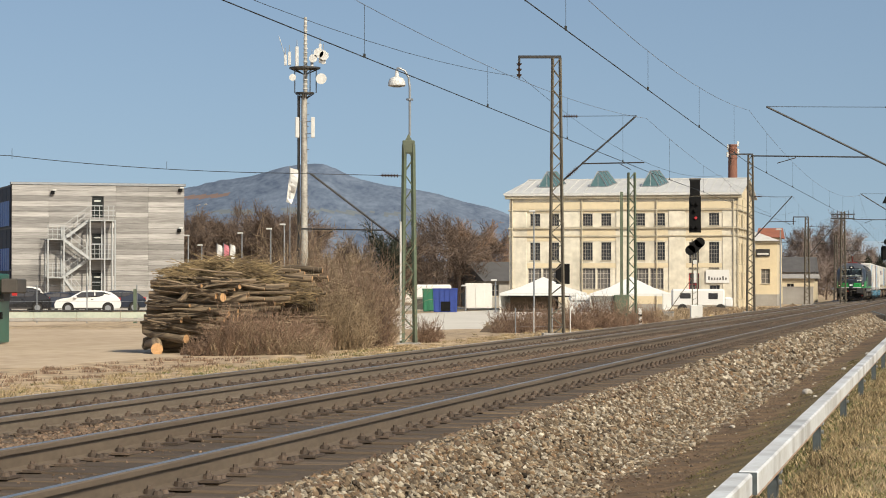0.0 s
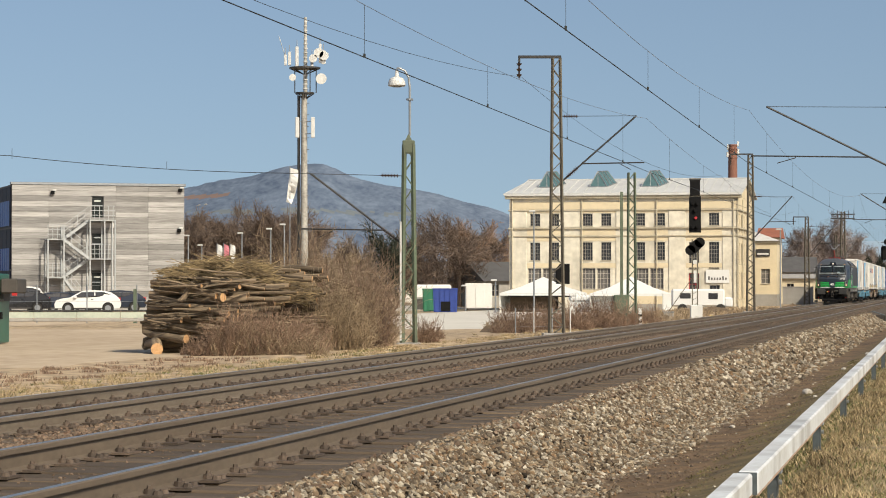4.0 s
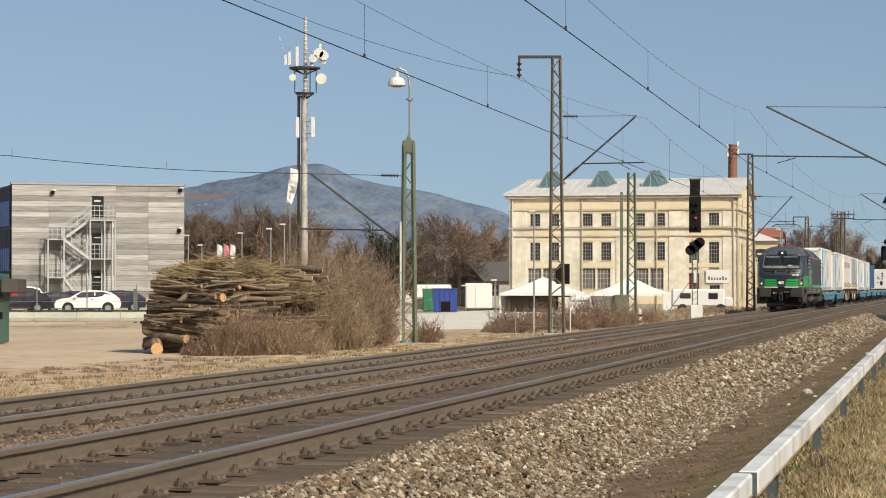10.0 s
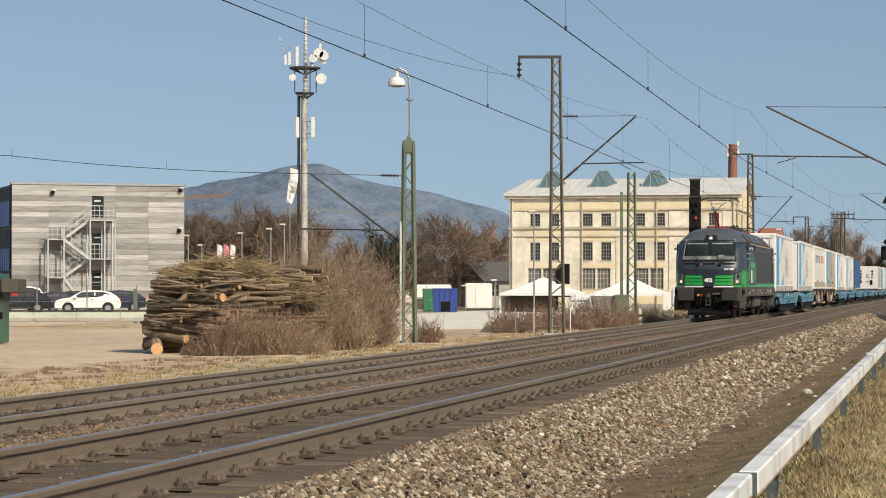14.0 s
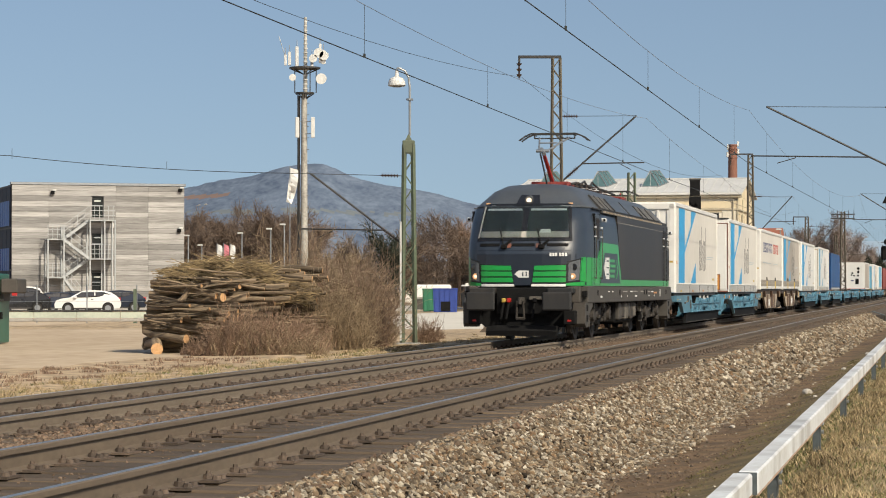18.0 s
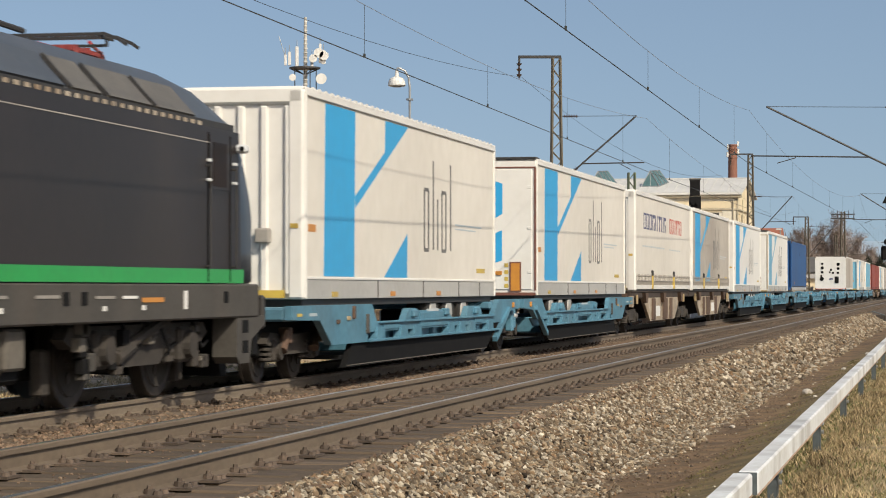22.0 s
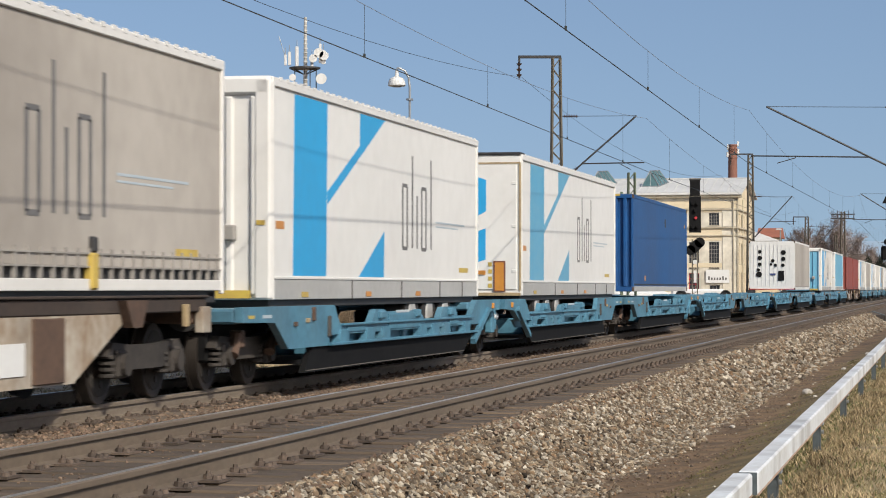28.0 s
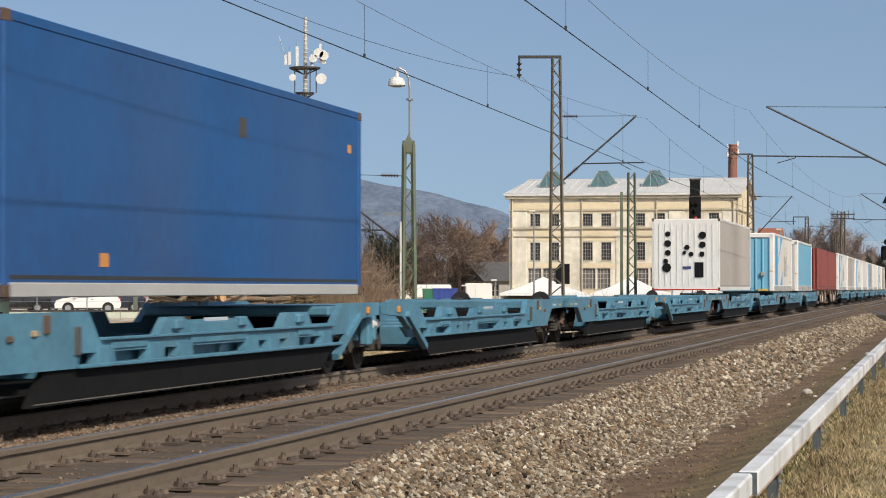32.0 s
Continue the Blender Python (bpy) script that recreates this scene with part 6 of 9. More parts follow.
def make_barrier():
    g = thing("crash_barrier", TRACK @ pose(0, 0, -0.048, 0, -0.23, 0), "white box-beam crash barrier on steel posts", "barrier")
    s0 = 4.5
    for i in range(11):
        a, b = s0 + i * 4.6, s0 + (i + 1) * 4.6 - 0.012
        o = 0.03 if i < 2 else 0.0
        part("beam", bx(a, b, 1.051 + o, 1.167 + o, 0.066, 0.20 - o * 0.3, bev=0.012), WHITE_RAIL, g, "white box beam with stained paint")
        # blue-grey plate paints the shade at the beam joint
        part("end_cap", bx(a - 0.006, a, 1.056 + o, 1.162 + o, 0.07, 0.195), SHADE_GLINT_STEEL, g, "blue-grey plate standing in for shade at the joint")
        part("rust_edge", bx(a + 0.02, b - 0.02, 1.0495 + o, 1.07 + o, 0.064, 0.076), RUST_EDGE, g, "rusty lower edge")
    s = 10.55
    while s < 56:
        bm = bmesh.new()
        box(bm, s - 0.05, s + 0.05, 1.085, 1.092, -0.75, 0.07)
        box(bm, s - 0.05, s - 0.043, 1.085, 1.15, -0.75, 0.07)
        box(bm, s + 0.043, s + 0.05, 1.085, 1.15, -0.75, 0.07)
        # the post's shade is put into its dark blue-grey
        po = part("post", bm, SHADE_GLINT_STEEL, g, "blue-grey channel post, darkened as in shade")
        part("bracket", bx(s - 0.09, s + 0.09, 1.06, 1.16, 0.03, 0.066), GALV, po)
        part("bolt", tb((s, 1.06, -0.03), (s, 1.08, -0.03), 0.018, seg=6), GALV, po)
        s += 5.25
    return g


make_barrier()


def lattice(parent, x, y, z0, z1, w0, w1, d0=None, d1=None, bays=8, leg=0.06, m=GREEN_MAST, zig=0.05):
    """A tapering four-legged lattice."""
    d0, d1 = d0 or w0, d1 or w1
    c = []
    for sx, sy in ((-1, -1), (1, -1), (1, 1), (-1, 1)):
        p, q = Vector((x + sx * w0 / 2, y + sy * d0 / 2, z0)), Vector((x + sx * w1 / 2, y + sy * d1 / 2, z1))
        c.append((p, q))
        b = bmesh.new()
        bar(b, p, q, leg)
        part("leg", b, m, parent)
    for i in range(4):
        (a0, a1), (b0, b1) = (c[i], c[i + 1]) if i < 2 else (c[(i + 1) % 4], c[i])
        b = bmesh.new()
        for k in range(bays):
            u, v = k / bays, (k + 1) / bays
            p, q = (a0.lerp(a1, u), b0.lerp(b1, v)) if k % 2 == 0 else (b0.lerp(b1, u), a0.lerp(a1, v))
            bar(b, p, q, zig, 0.03)
        part("bracing", b, m, parent)["kind"] = "stuff"


def insulator(parent, p, q, r=0.05, n=6):
    b = bmesh.new()
    p, q = Vector(p), Vector(q)
    tube(b, p, q, r * 0.35, seg=6)
    for i in range(n):
        a = p.lerp(q, (i + 0.25) / n)
        tube(b, a, p.lerp(q, (i + 0.6) / n), r, r * 0.7, 8)
    part("insulator", b, INSUL, parent, "ribbed brown insulator")


def cantilever(parent, base, tip, low, contact_z, sd):
    """A catenary bracket: diagonal tube, top tie, registration arm. base, tip, low are points in the parent's space."""
    base, tip, low = Vector(base), Vector(tip), Vector(low)
    a = low.lerp(tip, 0.0)
    insulator(parent, low.lerp(tip, 0.10), low.lerp(tip, 0.24), 0.075)
    part("bracket_tube", tb(a, tip, 0.03, seg=8), DARK, parent, "dark bracket tube")
    part("top_tie", tb(base, tip, 0.009, seg=6), DARK, parent)
    insulator(parent, base.lerp(tip, 0.05), base.lerp(tip, 0.24), 0.06)
    mid = low.lerp(tip, 0.42)
    reg = Vector((mid.x, mid.y, contact_z + 0.22))
    k = (tip - low).normalized()
    f = (contact_z + 0.22 - low.z) / (tip.z - low.z)
    st = low.lerp(tip, f)
    end = Vector((tip.x + (tip.x - low.x) * 0.10, tip.y, contact_z + 0.26))
    part("registration_arm", tb(st, end, 0.022, seg=6), DARK, parent)
    part("steady_arm", tb(st.lerp(end, 0.62) + Vector((0, 0, -0.04)), end.lerp(st, 0.22) + Vector((0, 0, -0.22)), 0.014, seg=6), DARK, parent)


# masts with lamp, tall mast, low mast
def lamp_mast():
    g = thing("lamp_mast", pose(-0.955, 68, -0.33), "green lattice mast with a white shaded yard lamp", "mast")
    lattice(g, 0, 0, 0, 5.55, 0.36, 0.24, bays=14, leg=0.095, zig=0.045)
    part("cap", bx(-0.17, 0.17, -0.17, 0.17, 5.30, 5.66, bev=0.02), GREEN_MAST, g, "green head plate")
    b = bmesh.new()
    prism(b, [(-0.1, 5.66), (0.1, 5.66), (0, 5.85)], -0.1, 0.1)
    part("finial", b, GREEN_MAST, g)
    part("foot", bx(-0.34, 0.34, -0.34, 0.34, -0.25, 0.05, bev=0.03), CONCRETE, g)
    part("cover_strip", bx(-0.24, -0.19, -0.26, -0.18, 0.1, 3.4), LAMP_WHITE, g, "pale cable cover strip")
    b = bmesh.new()
    pts = [(0.03, 5.8), (0.03, 7.15), (0.0, 7.42), (-0.1, 7.6), (-0.26, 7.68), (-0.34, 7.66)]
    for p, q in zip(pts, pts[1:]):
        tube(b, (p[0], 0, p[1]), (q[0], 0, q[1]), 0.032, seg=8)
    pole = part("lamp_arm", b, GALV, g, "curved grey lamp arm")
    part("arm_collar", tb((0.03, 0, 6.78), (0.03, 0, 6.83), 0.1, seg=10), GALV, pole)
    b = bmesh.new()
    prof = [(0.04, 7.62), (0.06, 7.45), (0.13, 7.42), (0.2, 7.38), (0.235, 7.3), (0.25, 7.2), (0.21, 7.17)]
    for i in range(len(prof) - 1):
        tube(b, (-0.33, 0, prof[i][1]), (-0.33, 0, prof[i + 1][1]), prof[i][0], prof[i + 1][0], 18)
    part("lamp_shade", b, LAMP_WHITE, g, "white bell lamp shade")
    b = tb((-0.33, 0, 7.19), (-0.33, 0, 7.15), 0.19, 0.12, 16)
    part("lamp_glass", b, GALV, g)
    # bracket to the yard side
    cantilever(g, (-0.15, 0, 4.68), (-2.72, 0, 4.74), (-0.12, 0, 2.75), 2.95, -1)
    return g


lamp_mast()


def line_mast(r, d, z0, height, w0, w1, reach, label, m=GREY_MAST, hook=False, tie=6.85, top_in=0.0, low=4.2, contact=5.08, seed=0):
    """A catenary mast; reach: how far its bracket goes along local x."""
    g = thing("catenary_mast", pose(r, d, z0), label, "mast", "masts of the overhead line")
    lattice(g, 0, 0, 0, height, w0, w1, bays=max(8, int(height * 3.0)), leg=0.065, m=m, zig=0.04)
    part("foot", bx(-w0, w0, -w0, w0, -0.4, 0.12, bev=0.03), CONCRETE, g, "concrete mast foot")
    if reach:
        s = 1 if reach > 0 else -1
        cantilever(g, (s * 0.1, 0, tie - z0), (reach, 0, tie - z0 + 0.02), (s * 0.1, 0, low - z0), contact - z0, s)
    if hook:
        part("cross_arm", bx(-1.25, 0.16, -0.07, 0.07, height, height + 0.09, bev=0.01), DARK, g, "top cross arm")
        part("arm_end", bx(-1.25, -1.18, -0.05, 0.05, height - 0.12, height + 0.02), DARK, g)
        insulator(g, (-1.22, 0, height - 0.12), (-1.22, 0, height - 0.66), 0.09, 3)
    return g


line_mast(3.71, 80, -0.35, 9.1, 0.46, 0.24, 2.62, "tall grey lattice catenary mast with a hook arm", hook=True, low=4.65)
g = line_mast(7.86, 102, -0.35, 6.4, 0.34, 0.26, 0, "green lattice anchor mast beside the track", GREEN_MAST)
part("stay", bx(-0.48, -0.36, -0.06, 0.06, -0.1, 5.6), GREEN_MAST, g, "green flanking post")
part("stay_cabinet", bx(-0.75, -0.15, -0.3, 0.1, 0.05, 1.3, bev=0.02), GREEN_MAST, g, "green cabinet at the mast")
part("marker_post", bx(0.25, 0.37, -0.5, -0.4, -0.4, 0.75), LAMP_WHITE, g, "white striped post")
for z in (-0.1, 0.15, 0.4):
    part("post_band", bx(0.245, 0.375, -0.505, -0.395, z, z + 0.1), BLACK, g)
line_mast(15.0, 76, -0.3, 8.4, 0.44, 0.24, -4.95, "grey catenary mast on the near side", low=4.5)
line_mast(18.85, 150, -0.3, 9.7, 0.46, 0.26, 2.55, "grey lattice catenary mast farther along", hook=True)
line_mast(29.3, 146, -0.3, 8.2, 0.44, 0.24, -4.4, "grey catenary mast on the near side")
line_mast(33.0, 222, -0.35, 8.0, 0.46, 0.26, 2.5, "distant grey catenary mast", hook=True)
line_mast(44.0, 219, -0.3, 8.0, 0.44, 0.24, -4.4, "distant grey catenary mast")
g = line_mast(36.6, 224, -0.35, 8.6, 0.5, 0.3, 0, "distant mast with crossed arms and insulators")
for z in (7.9, 8.3):
    part("cross_arm", bx(-1.1, 1.1, -0.05, 0.05, z, z + 0.1), DARK, g)
    for x in (-1.0, -0.5, 0.5, 1.0):
        insulator(g, (x, 0, z + 0.1), (x, 0, z + 0.4), 0.07, 3)
line_mast(47.5, 296, -0.35, 8.0, 0.46, 0.26, 2.5, "distant grey catenary mast")
line_mast(59.0, 292, -0.3, 8.0, 0.44, 0.24, -4.4, "distant grey catenary mast")


# overhead wires
def catenary(p, zc, zm_sup, zm_mid, supports, stag, label):
    g = thing("overhead_line", line(0, p), label, "overhead line", "overhead wires")
    pts = [(s, stag * (-1 if i % 2 else 1), zc) for i, s in enumerate(supports)]
    for p_, q_ in zip(pts, pts[1:]):
        part("contact_wire", tb(p_, q_, 0.0095, seg=5), WIRE, g, "dark contact wire")
    b = bmesh.new()
    for i, (s0, s1) in enumerate(zip(supports, supports[1:])):
        y0, y1 = (stag, -stag) if i % 2 == 0 else (-stag, stag)
        prev = None
        n = 18
        for k in range(n + 1):
            t = k / n
            q = Vector((s0 + (s1 - s0) * t, y0 + (y1 - y0) * t, zm_sup - (zm_sup - zm_mid) * (1 - (2 * t - 1) ** 2)))
            if prev:
                tube(b, prev, q, 0.0055, seg=5)
            prev = q
        part("messenger_wire", b, GALV, g, "thin carrying wire")["kind"] = "stuff"
        b = bmesh.new()
        for k in range(6):
            t = (k + 0.55) / 6.1
            zz = zm_sup - (zm_sup - zm_mid) * (1 - (2 * t - 1) ** 2)
            x, y = s0 + (s1 - s0) * t, y0 + (y1 - y0) * t
            d_ = tube(bmesh.new(), (x, y, zc), (x, y, zz), 0.0045, seg=4)
            box(d_, x - 0.03, x + 0.03, y - 0.015, y + 0.015, zc - 0.01, zc + 0.06)
            part("dropper", d_, WIRE, g)
    b.free()
    return g


catenary(P2, 5.08, 6.82, 5.93, [10.5, 80.3, 150.5, 222, 295, 370], -0.19, "contact and carrying wires over the far track")
catenary(P1, 5.14, 6.82, 5.88, [7.5, 77.2, 149, 222, 295, 370], -0.42, "contact and carrying wires over the near track")


def cable(points, r, sag, label):
    g = thing("cable", pose(0, 0, 0), label, "cable", "overhead wires")
    b = bmesh.new()
    for p, q in zip(points, points[1:]):
        p, q = Vector(p), Vector(q)
        prev = p
        for k in range(1, 17):
            t = k / 16
            c = p.lerp(q, t) - Vector((0, 0, sag * 4 * t * (1 - t)))
            tube(b, prev, c, r, seg=5)
            prev = c
    part("strand", b, WIRE, g)
    return g


cable([tuple(TRACK @ Vector((q, 13.75, 8.15))) for q in (9, 79.0, 150, 222)], 0.0065, 1.12, "feeder wire hung from the hook arms")
cable([(-30, 78, 6.4), (-12.5, 70.5, 5.05), (-3.65, 68, 4.42)], 0.01, 0.12, "thin wire to the yard mast's bracket")
for x, d in ((-12.4, 70.4), (-7.8, 69.1)):
    cable([(x, d, 4.95 if x < -10 else 4.6), (x, d, 5.25 if x < -10 else 4.8)], 0.008, 0, "short wire dropper in the yard")


# signals
SIGNAL_RED = glow("red_signal_lamp", (0.7, 0.02, 0.03), 0.3)


def main_signal():
    g = thing("main_signal", pose(12.87, 125, -0.38), "black main signal showing red with a lower distant head", "railway signal")
    b = bmesh.new()
    for sx in (-0.13, 0.13):
        bar(b, (sx, 0.1, 0.2), (sx, 0.1, 4.1), 0.06)
    for k in range(12):
        bar(b, (-0.13, 0.1, 0.4 + k * 0.3), (0.13, 0.1, 0.55 + k * 0.3), 0.025)
    part("post", b, GREY_MAST, g, "grey lattice signal post")
    b = bmesh.new()
    prism(b, [(-0.30, 4.45), (0.30, 4.45), (0.30, 6.3), (-0.30, 6.3)], -0.06, 0.06)
    head = part("signal_head", b, BLACK, g, "tall black signal board")
    part("top_plate", bx(-0.26, 0.26, -0.05, 0.05, 6.32, 7.15, bev=0.02), BLACK, g, "black upper plate")
    part("top_frame", bx(-0.30, 0.30, -0.04, 0.04, 7.12, 7.22, bev=0.01), DARK, g)
    for x, z in ((-0.12, 4.75), (0.12, 4.75), (-0.12, 5.95), (0.12, 5.95), (0, 5.6)):
        b = bmesh.new()
        tube(b, (x, -0.06, z), (x, -0.22, z), 0.1, 0.095, 12)
        part("hood", b, BLACK, head)
    part("red_lamp", tb((0.03, -0.06, 5.20), (0.03, -0.17, 5.20), 0.07, seg=12), SIGNAL_RED, head, "lit red lamp")
    b = bmesh.new()
    for x, z in ((-0.24, 3.55), (0.24, 3.95)):
        tube(b, (x, -0.05, z), (x, 0.05, z), 0.26, 0.26, 14)
    prism(b, [(-0.40, 3.72), (0.05, 4.12), (0.42, 3.78), (0.0, 3.36)], -0.05, 0.05)
    part("distant_head", b, BLACK, g, "slanted black distant signal head")
    part("white_plate", bx(-0.1, 0.1, -0.02, 0.06, 2.85, 3.05), LAMP_WHITE, g)
    part("mast_plate", bx(-0.07, 0.07, -0.02, 0.06, 1.9, 2.5), LAMP_WHITE, g, "narrow white mast plate")
    part("cabinet", bx(-0.30, 0.30, -0.75, -0.25, 0.0, 0.75, bev=0.03), LAMP_WHITE, g, "white relay cabinet")
    part("cabinet_foot", bx(-0.22, 0.22, -0.7, -0.3, -0.15, 0.0), DARK, g)
    part("platform_stay", tb((-0.1, 0, 2.2), (-1.5, 0.2, 0.2), 0.02, seg=6), GREY_MAST, g)
    return g


main_signal()
g = thing("signal_board", pose(3.98, 81.2, -0.38), "black signal board seen from behind on a thin post", "railway signal")
part("post", tb((0, 0, 0), (0, 0, 1.9), 0.035, seg=8), GREY_MAST, g)
b = bmesh.new()
prism(b, [(-0.24, 1.75), (0.22, 1.75), (0.22, 2.42), (-0.1, 2.42), (-0.24, 2.25)], -0.05, 0.05)
part("board", b, BLACK, g, "black board")
part("lamp_box", bx(-0.2, 0.0, 0.05, 0.3, 1.85, 2.3, bev=0.02), BLACK, g)
g = thing("dwarf_signal", pose(17.25, 95, -0.38), "dark signal on a post beside the near track", "railway signal")
part("post", tb((0, 0, 0), (0, 0, 4.9), 0.06, seg=8), DARK, g)
part("head", bx(-0.25, 0.25, -0.1, 0.1, 2.7, 3.25, bev=0.05), BLACK, g)
part("lamp_hood", tb((-0.05, -0.1, 3.4), (-0.05, -0.3, 3.4), 0.12, seg=10), BLACK, g)
b = bmesh.new()
prism(b, [(-0.2, 4.9), (0.2, 4.9), (0, 5.3)], -0.04, 0.04)
part("top_board", b, BLACK, g)


# log pile
def make_log_pile():
    g = thing("log_pile", pose(-7.25, 59.0, -0.33), "stacked cut logs and branches with pale sawn ends", "log pile")
    rnd = random.Random(11)
    meshes = []
    for v in range(12):
        bm = bmesh.new()
        n, rings = 10, []
        L = 1.0
        for k in range(7):
            t = k / 6
            cx, cz = 0.14 * noise.noise((v * 1.7, t * 2.2, 0.3)), 0.14 * noise.noise((v * 1.7, t * 2.2, 5.3))
            rad = (1 - 0.28 * t) * 0.5
            rings.append([(t * L, cx * 8 * 0.5 + rad * math.cos(a) * (1 + 0.14 * noise.noise((v * 3, k, i))), cz * 8 * 0.5 + rad * math.sin(a) * (1 + 0.14 * noise.noise((v * 3 + 1, k, i)))) for i, a in enumerate([2 * math.pi * j / n for j in range(n)])])
        loft(bm, rings)
        for fc in bm.faces:
            fc.smooth = len(fc.verts) == 4
            fc.material_index = 1 if len(fc.verts) > 4 else 0
        me = bpy.data.meshes.new("log")
        bm.to_mesh(me)
        bm.free()
        me.materials.append(BARK)
        me.materials.append(CUT_WOOD)
        meshes.append(me)
    count = 0

    def log(x, y, z, length, dia, tilt, yaw, flip):
        o = new("log", rnd.choice(meshes))
        o.parent = g
        o.matrix_basis = pose(x + (length if flip else 0), y, z, rnd.uniform(0, 360), -tilt if not flip else tilt, yaw + (180 if flip else 0)) @ Matrix.Diagonal((length, dia, dia, 1))

    z = 0.14
    while z < 1.72:
        dia0 = 0.31 if z < 0.5 else 0.25 if z < 1.1 else 0.18
        for row in range(5):
            y = row * 0.42 + rnd.uniform(-0.08, 0.08)
            slope = 0.32 * max(0, z - 0.9)
            x = rnd.uniform(-0.12, 0.25) + slope + (0.25 if z < 0.25 else 0)
            top = 2.38 if row > 0 else 2.12
            if z < top - abs(x - 1.7) * 0.2:
                d = dia0 * rnd.uniform(0.55, 1.25)
                ln = rnd.uniform(1.75, 2.35)
                log(x, y + (0.35 if row == 0 else 0), z + rnd.uniform(-0.03, 0.03), ln, d, rnd.uniform(-5, 7), rnd.uniform(-16, -2) if row == 0 else rnd.uniform(-8, 6), rnd.random() < 0.9)
                if row < 3:
                    log(x + rnd.uniform(1.3, 1.6), y + 0.5 + rnd.uniform(0, 0.3), min(z + rnd.uniform(-0.05, 0.1), 1.6), rnd.uniform(1.2, 1.8), d * rnd.uniform(0.5, 0.8), rnd.uniform(-3, 4), rnd.uniform(-8, 8), rnd.random() < 0.5)
        z += dia0 * 0.74
    log(0.95, -0.42, 1.25, 0.55, 0.15, 55, 10, False)
    log(1.15, -0.3, 0.92, 1.1, 0.22, -9, -6, True)
    # the thick logs of the face, their butts turned to the line
    def stick(p, q, dia):
        p, q = Vector(p), Vector(q)
        o = new("log", rnd.choice(meshes))
        o.parent = g
        o.matrix_basis = Matrix.Translation(p) @ (q - p).to_track_quat('X', 'Z').to_matrix().to_4x4() @ Matrix.Rotation(rnd.uniform(0, 6.28), 4, 'X') @ Matrix.Diagonal(((q - p).length, dia, dia, 1))
    for xl, zl, xr, zr, dia in ((0.0, 0.50, 1.15, 0.40, 0.25), (0.5, 0.66, 1.95, 0.56, 0.26), (0.6, 0.82, 2.05, 0.80, 0.15), (0.15, 1.35, 2.15, 0.95, 0.21), (1.1, 1.28, 2.0, 1.30, 0.25), (0.2, 1.72, 1.85, 1.40, 0.17), (1.3, 1.60, 2.4, 1.62, 0.14), (0.1, 1.05, 1.7, 1.02, 0.13), (0.05, 1.20, 1.2, 1.14, 0.10), (-0.05, 0.74, 1.0, 0.80, 0.11), (0.3, 1.52, 1.5, 1.62, 0.12), (0.6, 1.80, 2.2, 1.74, 0.12)):
        stick((xr, -0.55, zr), (xl, 0.2, zl), dia * 0.86)
    stick((0.46, -0.6, 0.20), (0.05, 0.7, 0.22), 0.30)
    # thin poles poking out of the face and a tangle on top
    for i in range(95):
        x, z = rnd.uniform(0.0, 1.7), rnd.uniform(0.35, 1.9)
        if z < 2.0 - abs(x - 1.3) * 0.25:
            log(x + 0.3 * max(0, z - 0.9), rnd.uniform(-0.62, 0.15), z, rnd.uniform(0.5, 1.4), rnd.uniform(0.025, 0.075), rnd.uniform(-12, 12), rnd.uniform(-30, 30), rnd.random() < 0.6)
    # the second stack, farther back, of thinner poles
    z = 0.5
    while z < 2.05:
        for row in range(4):
            for x in (1.75, 2.55):
                if z < 2.02 - max(0, row == 0) * 0.12:
                    log(x + rnd.uniform(-0.2, 0.25), 2.3 + row * 0.4 + rnd.uniform(-0.1, 0.1), z + rnd.uniform(-0.04, 0.04), rnd.uniform(1.2, 1.75), rnd.uniform(0.06, 0.16), rnd.uniform(-5, 6), rnd.uniform(-16, 6), rnd.random() < 0.7)
        z += 0.115
    b = bmesh.new()
    for i in range(1700):
        x = rnd.uniform(0.2, 3.9)
        zt = 2.3 - abs(x - 1.9) * 0.22 - (0.25 if x > 3 else 0)
        p = Vector((x, rnd.uniform(-0.2, 2.0) + (1.6 if x > 2.2 else 0), rnd.uniform(zt - 0.5, zt + 0.06)))
        a = rnd.uniform(-0.7, 0.7) + (math.pi if rnd.random() < 0.5 else 0)
        if x < 0.9:
            a = rnd.uniform(-0.5, 0.5)
        q = p + Vector((math.cos(a), rnd.uniform(-0.4, 0.4), math.sin(a) * 0.7)) * rnd.uniform(0.15, 0.5)
        tube(b, p, q, rnd.uniform(0.009, 0.02), 0.006, 4)
    br = part("brushwood", b, BRUSH, g, "tangled thin branches on top")
    br["kind"] = "stuff"
    return g


make_log_pile()


# shrubs and trees
def twig_cloud(rng, segs):
    """Three-sided tapered sticks from (p, q, r0, r1) rows."""
    p, q = np.array([w[0] for w in segs], float), np.array([w[1] for w in segs], float)
    r0, r1 = np.array([w[2] for w in segs]), np.array([w[3] for w in segs])
    d = q - p
    d /= np.linalg.norm(d, axis=1, keepdims=True) + 1e-9
    u = np.cross(d, (0.3, 0.9, 0.1))
    u /= np.linalg.norm(u, axis=1, keepdims=True) + 1e-9
    v = np.cross(d, u)
    cols = []
    for c, r in ((p, r0), (q, r1)):
        for a in (0, 2.094, 4.189):
            cols.append(c + (u * math.cos(a) + v * math.sin(a)) * r[:, None])
    verts = np.stack(cols, 1).reshape(-1, 3)
    k = np.arange(len(segs))[:, None, None] * 6
    faces = (k + np.array([[0, 1, 4, 3], [1, 2, 5, 4], [2, 0, 3, 5]])[None]).reshape(-1, 4)
    return verts.tolist(), faces.tolist()


